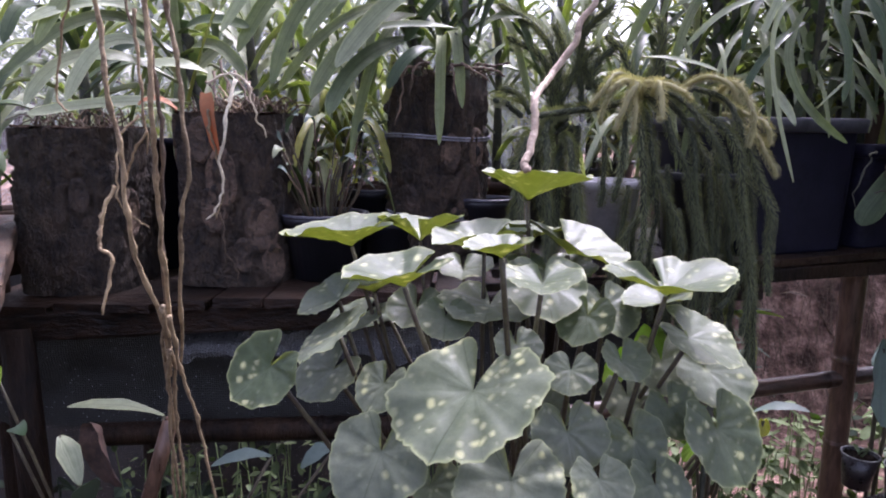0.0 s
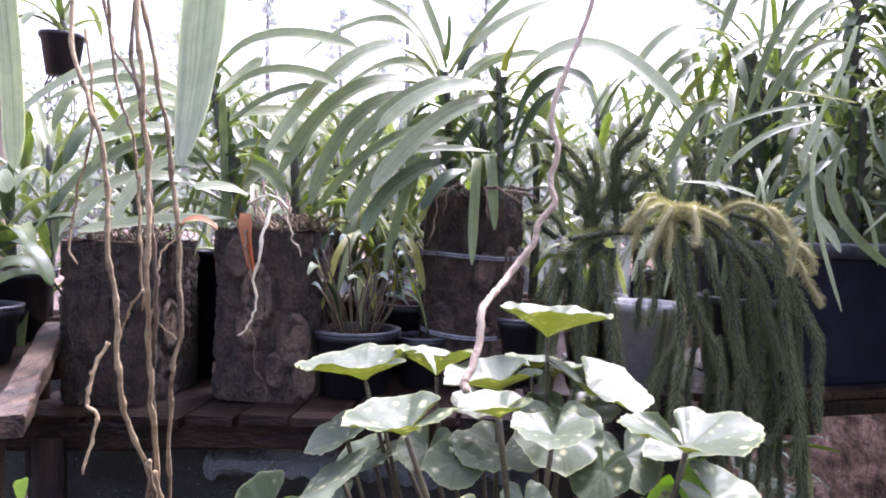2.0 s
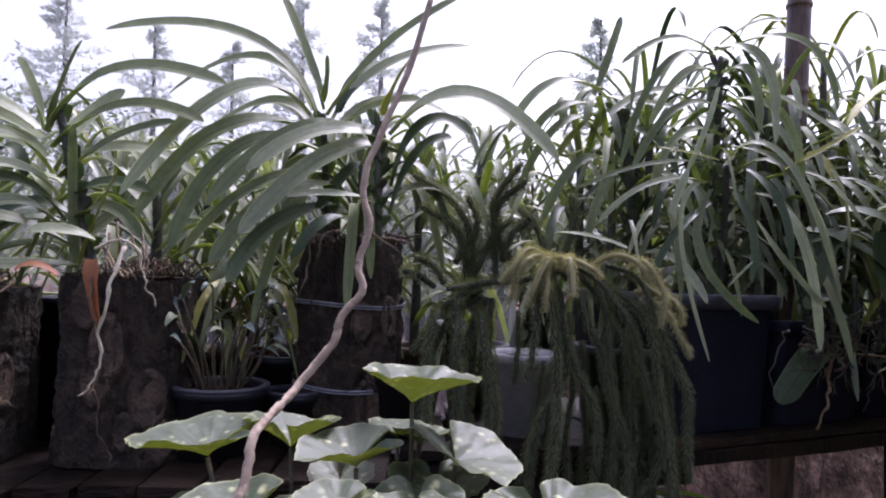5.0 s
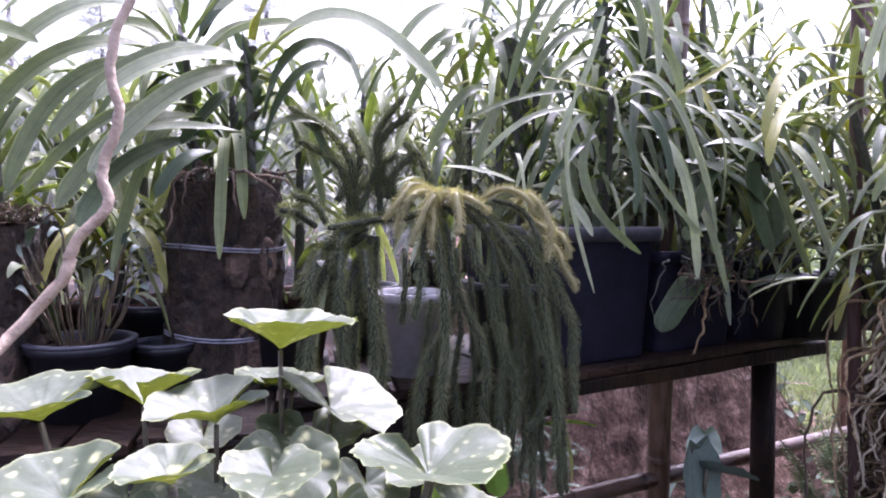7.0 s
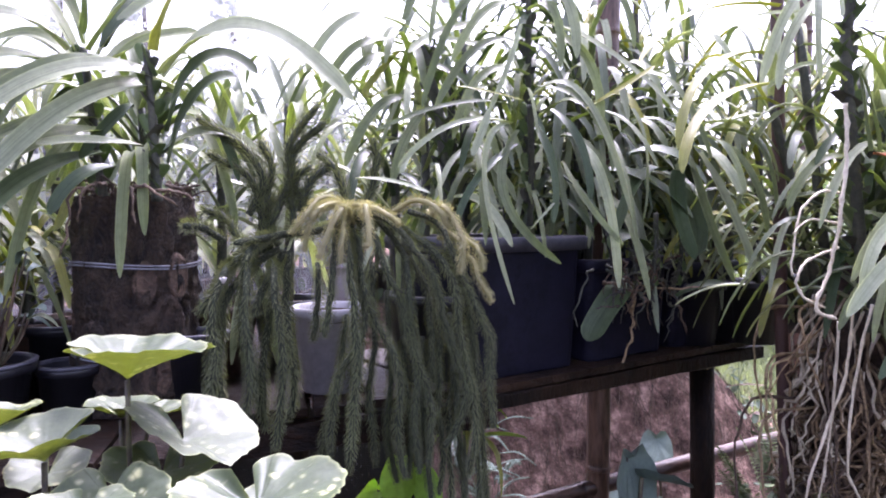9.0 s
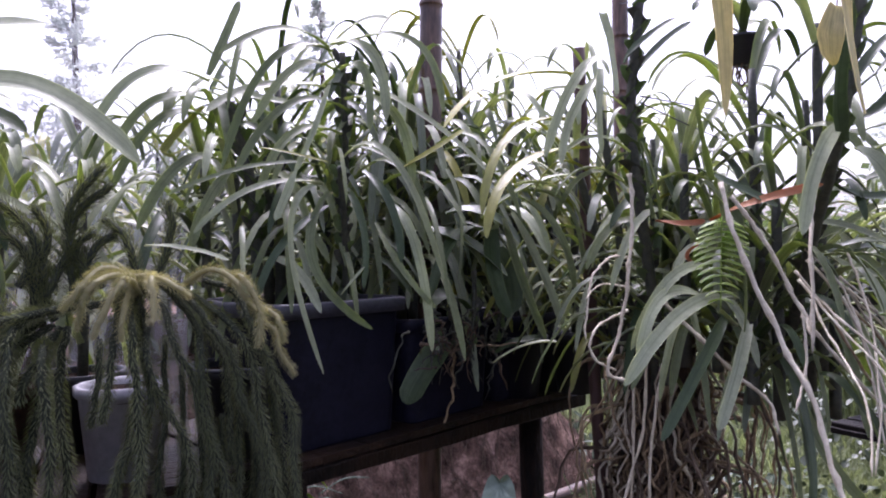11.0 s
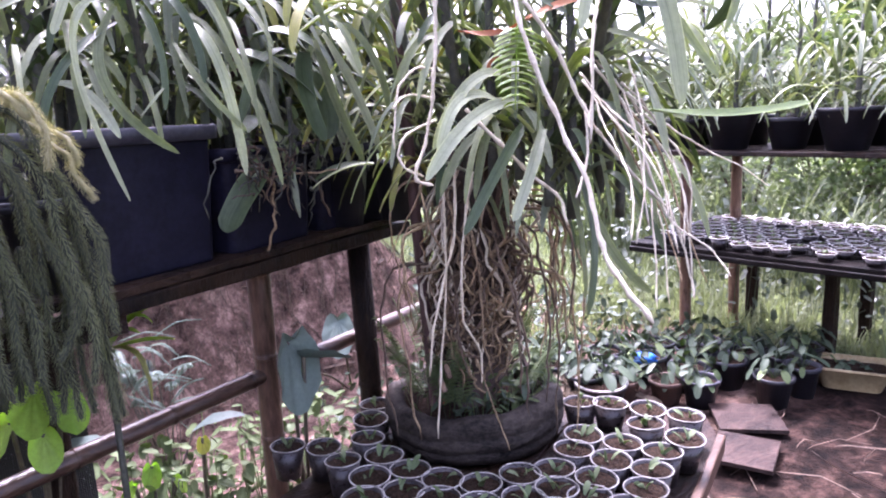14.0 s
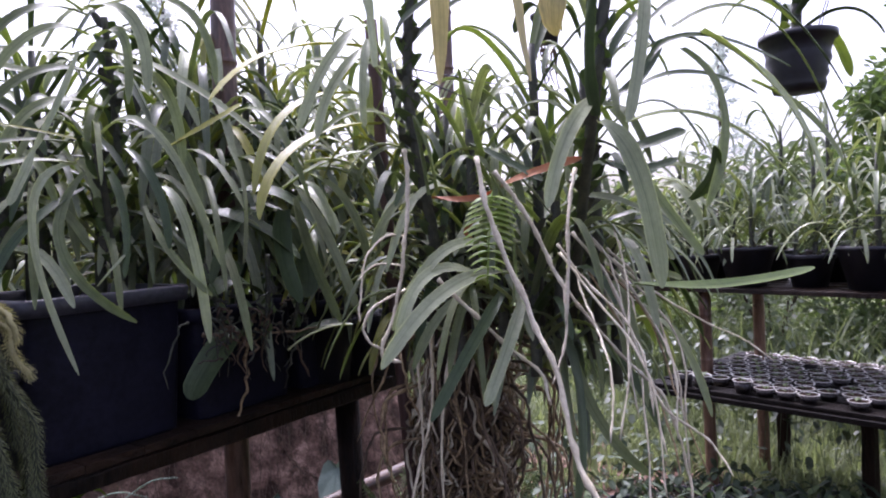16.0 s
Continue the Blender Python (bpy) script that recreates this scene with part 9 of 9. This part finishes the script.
weeds("undergrowth", (1.5, 2.7, 2.1, 2.75), 160, 0.05, M_DULL, "low green weeds at the foot of the bank", 1, (0.02, 0.14))
weeds("undergrowth", (0.1, 1.35, 1.72, 2.0), 900, 0.042, M_WEED, "leafy weeds under the bench", 2, (0.1, 0.42))
weeds("undergrowth", (-1.0, 0.4, 1.0, 1.6), 160, 0.08, M_BROAD, "leafy weeds below the bench", 3, (0.02, 0.32))
weeds("undergrowth", (0.2, 2.9, 3.35, 5.5), 420, 0.07, M_DULL, "leafy weeds on the bank", 8, (0.02, 0.3))
weeds("undergrowth", (3.7, 5.6, 0.6, 3.6), 2200, 0.05, M_HEDGE, "tall leafy weeds in the grass behind the tray bench", 5, (0.05, 0.6))
weeds("undergrowth", (2.3, 3.6, 2.0, 3.2), 500, 0.05, M_DULL, "weeds beyond the pots", 4)


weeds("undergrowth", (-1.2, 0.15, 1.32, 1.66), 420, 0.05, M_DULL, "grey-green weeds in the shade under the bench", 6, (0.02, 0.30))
weeds("undergrowth", (-0.7, 0.1, 1.3, 1.62), 420, 0.026, M_WEED, "small-leaved weeds below the lower rail", 7, (0.25, 0.50))
fern = thing("fern", (0.86, 2.05, 0.0), "feathery grey-green fern on the dark soil", "fern")
rf = random.Random(12)
for i in range(26):
    x, y, z = rf.uniform(0.74, 0.90), rf.uniform(1.95, 2.1), rf.uniform(0.44, 0.66)
    frond((x, y, z), (x + rf.uniform(-0.04, 0.14), y - 0.05, z + rf.uniform(-0.10, 0.09)), 22, rf.uniform(0.012, 0.022), fern, M_TARO, i, 0.02, 0.18)
    part("stalk", tube([(0.86, 2.05, 0.0), ((x + 0.86) / 2, 2.06, z * 0.6), (x, y, z)], 0.0012, 4), M_STEM, fern)
grey = thing("broad_leaved_herb", (0.72, 1.85, 0.0), "herb with long flat grey-green leaves by the rail", "plant")
for x, z, dx, w in ((0.53, 0.50, 0.13, 0.045), (0.86, 0.47, 0.12, 0.035)):
    part("leaf", strap((x, 1.80, z - 0.02), (x + dx / 2, 1.77, z + 0.012), (x + dx, 1.74, z + 0.01), w, 0, 0.15, 10, 0.4, base=0.3), M_GLAUCOUS, grey)
    part("stalk", tube([(0.72, 1.85, 0.0), (x * 0.6 + 0.29, 1.84, z * 0.6), (x, 1.80, z - 0.02)], 0.003, 5), M_STEM, grey)
rf = random.Random(13)
shreds = []
for i in range(1500):
    x, y = rf.uniform(0.4, 2.5), rf.uniform(2.78, 3.3)
    z = ground_height(x, y) + 0.01
    dx, dy = rf.gauss(0, 0.05), rf.uniform(-0.12, -0.02)
    z2 = ground_height(x + dx, y + dy) + 0.01
    shreds.append(strap((x, y, z), (x + dx / 2, y + dy / 2, (z + z2) / 2 + 0.02), (x + dx, y + dy, z2), rf.uniform(0.0012, 0.0035), rf.uniform(-60, 60), 0.3, 4))
tagged(part("dry_grass", joined(*shreds), M_ROOT_DARK), "dry grass and roots hanging on the earth bank", "dry grass", kind="stuff")


def big_leaf_plant(at, blades, label, material, seed, broad=0.78):
    q = random.Random(seed)
    e = thing("taro_plant", at, label, "plant")
    for x, y, z, size, az, dip, roll in blades:
        m = Matrix.Translation((x, y, z)) @ Matrix.Rotation(radians(az - 90), 4, "Z") @ Matrix.Rotation(radians(-dip), 4, "X") @ Matrix.Rotation(radians(roll), 4, "Y")
        part("leaf", moved(oval_leaf(size, size * broad, 0.3, 0.22, 26, 0.02, seed + int(size * 100), 4, 0.2), m), material, e)
        part("stalk", tube(smooth_path([at, ((at[0] + x) / 2, (at[1] + y) / 2, z * 0.6), (x, y, z)], 4), 0.005, 6), M_STEM, e)
    return e


big_leaf_plant((1.09, 1.64, 0.0), [(1.045, 1.56, 0.715, 0.18, 285, 74, -16), (1.075, 1.54, 0.672, 0.115, 345, 6, -20)], "grey-green arrow-leaved plant beside the post", M_TARO, 4, 0.9)
big_leaf_plant((1.78, 2.75, 0.0), [(1.668, 2.60, 0.398, 0.17, 240, 46, 0), (1.568, 2.66, 0.178, 0.12, 200, 40, 10)], "pale green broad-leaved plant on the bank", M_TARO, 5)
big_leaf_plant((0.50, 1.62, 0.0), [(0.517, 1.55, 0.74, 0.10, 250, 50, 0), (0.56, 1.57, 0.71, 0.09, 300, 55, 10), (0.47, 1.56, 0.68, 0.10, 210, 45, 0), (0.52, 1.56, 0.64, 0.08, 270, 60, 0)], "lime green leafy plant under the tassel fern", M_LIME, 6)
big_leaf_plant((0.87, 1.80, 0.0), [(0.869, 1.755, 0.445, 0.045, 270, 80, 0)], "small plant with a yellowed leaf by the rail", M_STRAP_YELLOW, 7)
big_leaf_plant((0.745, 1.80, 0.0), [(0.743, 1.755, 0.41, 0.06, 250, 55, 0), (0.70, 1.76, 0.37, 0.06, 200, 50, 0), (0.79, 1.76, 0.36, 0.05, 320, 50, 0)], "small lime green plant by the rail", M_LIME, 9)
red = thing("red_flower", (0.743, 1.77, 0.0), "small red flower in the weeds", "flower")
part("petals", joined(*[moved(oval_leaf(0.022, 0.018, 0.3, 0.0, 10, 0.05, s, 3), pose(0.743, 1.75, 0.356, 50, 0, 72 * s)) for s in range(5)]), M_RED, red)
part("stalk", tube([(0.743, 1.77, 0.0), (0.743, 1.75, 0.356)], 0.002, 4), M_STEM, red)
yellow = thing("bromeliad", (0.65, 1.55, 0.0), "plant with arching yellow-green strap leaves under the bench", "plant")
for i, (mid, tip, w) in enumerate((((0.705, 1.48, 0.865), (0.757, 1.45, 0.89), 0.013), ((0.715, 1.47, 0.815), (0.769, 1.45, 0.81), 0.011), ((0.696, 1.44, 0.795), (0.706, 1.42, 0.70), 0.010), ((0.61, 1.46, 0.86), (0.57, 1.43, 0.82), 0.012), ((0.67, 1.45, 0.85), (0.70, 1.42, 0.845), 0.012), ((0.64, 1.44, 0.84), (0.63, 1.40, 0.80), 0.011), ((0.70, 1.5, 0.86), (0.74, 1.5, 0.84), 0.012))):
    part("leaf", strap((0.65, 1.5, 0.80), mid, tip, w, 0, 0.4, 10, 0.6), M_STRAP_YELLOW if i in (2, 5) else M_LIME, yellow)
part("stem", tube([(0.65, 1.55, 0.0), (0.65, 1.5, 0.81)], 0.007, 6), M_CANE, yellow)


# ---- grass, hedges, trees ----
def grass(name, box, count, hgt, seed, label):
    q = random.Random(seed)
    verts, faces = [], []
    for i in range(count):
        x, y = q.uniform(box[0], box[1]), q.uniform(box[2], box[3])
        z = ground_height(x, y) - 0.01
        a = q.uniform(0, 6.28)
        h = hgt * q.uniform(0.4, 1.2)
        w = q.uniform(0.003, 0.008)
        lx, ly = math.cos(a) * h * q.uniform(0.1, 0.8), math.sin(a) * h * q.uniform(0.1, 0.8)
        sx, sy = -math.sin(a) * w, math.cos(a) * w
        o = len(verts)
        verts += [(x - sx, y - sy, z), (x + sx, y + sy, z), (x + lx * 0.4 - sx * 0.8, y + ly * 0.4 - sy * 0.8, z + h * 0.6), (x + lx * 0.4 + sx * 0.8, y + ly * 0.4 + sy * 0.8, z + h * 0.6), (x + lx, y + ly, z + h * 0.85)]
        faces += [(o, o + 1, o + 3, o + 2), (o + 2, o + 3, o + 4)]
    return tagged(part(name, (verts, faces), M_GRASS), label, "grass", kind="stuff")


grass("grass", (3.4, 7.5, 1.4, 6.0), 26000, 0.15, 1, "bright green tufted grass beyond the benches")
grass("grass", (2.5, 4.2, 2.5, 6.0), 7000, 0.13, 2, "grass at the edge of the soil")
grass("grass", (4.0, 8.0, -2.0, 1.6), 9000, 0.15, 3, "green grass beside the tray bench")
grass("grass", (4.6, 6.0, 0.6, 4.6), 2500, 0.75, 4, "tall pale grass behind the tray bench")


def bush(name, at, radius, height, count, leaf, material, seed, label, category="shrub"):
    """A shrub: stems and thousands of small leaves in uneven clumps."""
    q = random.Random(seed)
    e = thing(name, at, label, category, "shrubs")
    clumps = []
    stems = []
    for i in range(14):
        a = q.uniform(0, 6.28)
        d = radius * math.sqrt(q.random()) * 0.8
        c = Vector(at) + Vector((d * math.cos(a), d * math.sin(a), height * q.uniform(0.2, 0.92)))
        clumps.append((c, radius * q.uniform(0.25, 0.5)))
        stems.append(tube(smooth_path([at, Vector(at).lerp(c, 0.5) + Vector((0, 0, 0.1 * height)), c], 3), [0.018, 0.016, 0.014, 0.01, 0.008, 0.006, 0.004], 5))
    part("branchwork", joined(*stems), M_BARK, e)
    verts, faces = [], []
    for i in range(count):
        c, r = q.choice(clumps)
        d = Vector((q.gauss(0, 1), q.gauss(0, 1), q.gauss(0, 0.8)))
        p = c + d.normalized() * r * q.random() ** 0.5
        if p.z < at[2] + 0.02:
            p.z = at[2] + 0.02 + 0.1 * q.random()
        s = leaf * q.uniform(0.6, 1.4)
        t = Vector((q.gauss(0, 1), q.gauss(0, 1), q.gauss(-0.2, 0.6))).normalized()
        n = t.cross(Vector((q.gauss(0, 1), q.gauss(0, 1), q.gauss(0, 1)))).normalized()
        o = len(verts)
        verts += [p, p + t * s * 0.5 + n * s * 0.22, p + t * s, p + t * s * 0.5 - n * s * 0.22]
        faces.append((o, o + 1, o + 2, o + 3))
    part("foliage", (verts, faces, False), material, e)
    return e


near_shrubs = [(6.3, 2.6, 0.8, 3.4), (6.9, 1.9, 0.9, 3.4), (7.4, 1.6, 0.9, 2.6), (5.7, 3.3, 0.8, 1.25), (6.0, 2.2, 0.8, 1.2), (6.3, 1.0, 0.8, 1.2), (5.2, 4.4, 0.8, 1.2), (6.2, 5.2, 1.0, 1.3), (7.4, 3.6, 1.1, 1.3), (7.6, 1.8, 1.0, 1.5), (7.8, 0.2, 1.1, 1.4), (5.0, 6.4, 1.1, 1.3)]
far_shrubs = [(3.6, 7.2, 1.1, 1.2), (2.2, 7.6, 1.0, 1.2), (0.8, 7.4, 1.0, 1.3), (-0.8, 7.2, 1.1, 1.2), (-2.4, 6.6, 1.1, 1.4), (8.4, 2.8, 1.2, 1.9), (6.8, 6.8, 1.2, 1.7), (-3.8, 5.4, 1.2, 1.8), (-2.5, -5.5, 1.3, 1.1), (0.0, -6.0, 1.3, 1.1), (2.5, -5.8, 1.3, 1.1), (-5.5, -1.5, 1.3, 1.4), (-5.6, 1.5, 1.3, 1.4)]
for i, (x, y, r, h) in enumerate(near_shrubs + far_shrubs):
    bush("shrub", (x, y, ground_height(x, y) - 0.02), r, h, 5200 if i > 1 else 9000, 0.062 if i > 1 else 0.09, M_HEDGE if i % 2 else M_WEED, 600 + i, "leafy green shrub beyond the nursery")


def conifer(at, height, seed):
    """A tall conifer with whorls of drooping, tufted branches."""
    q = random.Random(seed)
    e = thing("conifer", at, "tall conifer in tiers, its needles paled for distance haze", "tree", "distant conifers")
    part("trunk", tube([at, (at[0] + 0.1, at[1], at[2] + height * 0.5), (at[0], at[1], at[2] + height)], [height * 0.018, height * 0.012, height * 0.003], 8), M_BARK, e)
    verts, faces = [], []
    for limb in range(60):
        h = 0.28 + 0.72 * (limb + q.random()) / 60
        reach = height * 0.33 * (1.06 - h) * q.uniform(0.55, 1.3)
        a = q.uniform(0, 6.28)
        for s in range(46):
            d = reach * q.uniform(0.1, 1.0)
            p = Vector((at[0] + d * math.cos(a) + q.gauss(0, reach * 0.12), at[1] + d * math.sin(a) + q.gauss(0, reach * 0.12), at[2] + height * h + 0.25 * d * d / max(reach, 0.1) - 0.1 * d + q.gauss(0, height * 0.006)))
            t = Vector((math.cos(a) + q.gauss(0, 0.6), math.sin(a) + q.gauss(0, 0.6), q.gauss(0.2, 0.6))).normalized()
            n = t.cross(Vector((q.gauss(0, 1), q.gauss(0, 1), q.gauss(0, 1)))).normalized()
            sz = height * 0.024
            o = len(verts)
            verts += [p - n * sz * 0.2, p + t * sz, p + n * sz * 0.2]
            faces.append((o, o + 1, o + 2))
    part("crown", (verts, faces, False), M_NEEDLE_HAZED, e)
    return e


for i, (x, y, h) in enumerate(((-4.5, 22.0, 9.6), (-2.0, 22.0, 9.8), (-6.7, 22.0, 8.2), (-9.2, 22.0, 8.8), (-11.5, 21.0, 9.4), (5.0, 22.0, 9.4), (20.0, 14.0, 7.0), (24.0, 10.0, 8.0))):
    conifer((x, y, 0.0), h, 700 + i)
for i in range(16):
    a = radians(-35 + 11 * i)
    x, y = 24 * math.cos(a), 24 * math.sin(a)
    bush("tree_line", (x, y, -0.1), 3.4, 2.6 + 0.8 * math.sin(i * 2.3), 2600, 0.4, M_HEDGE, 800 + i, "distant green scrub at the edge of the field", "scrub")
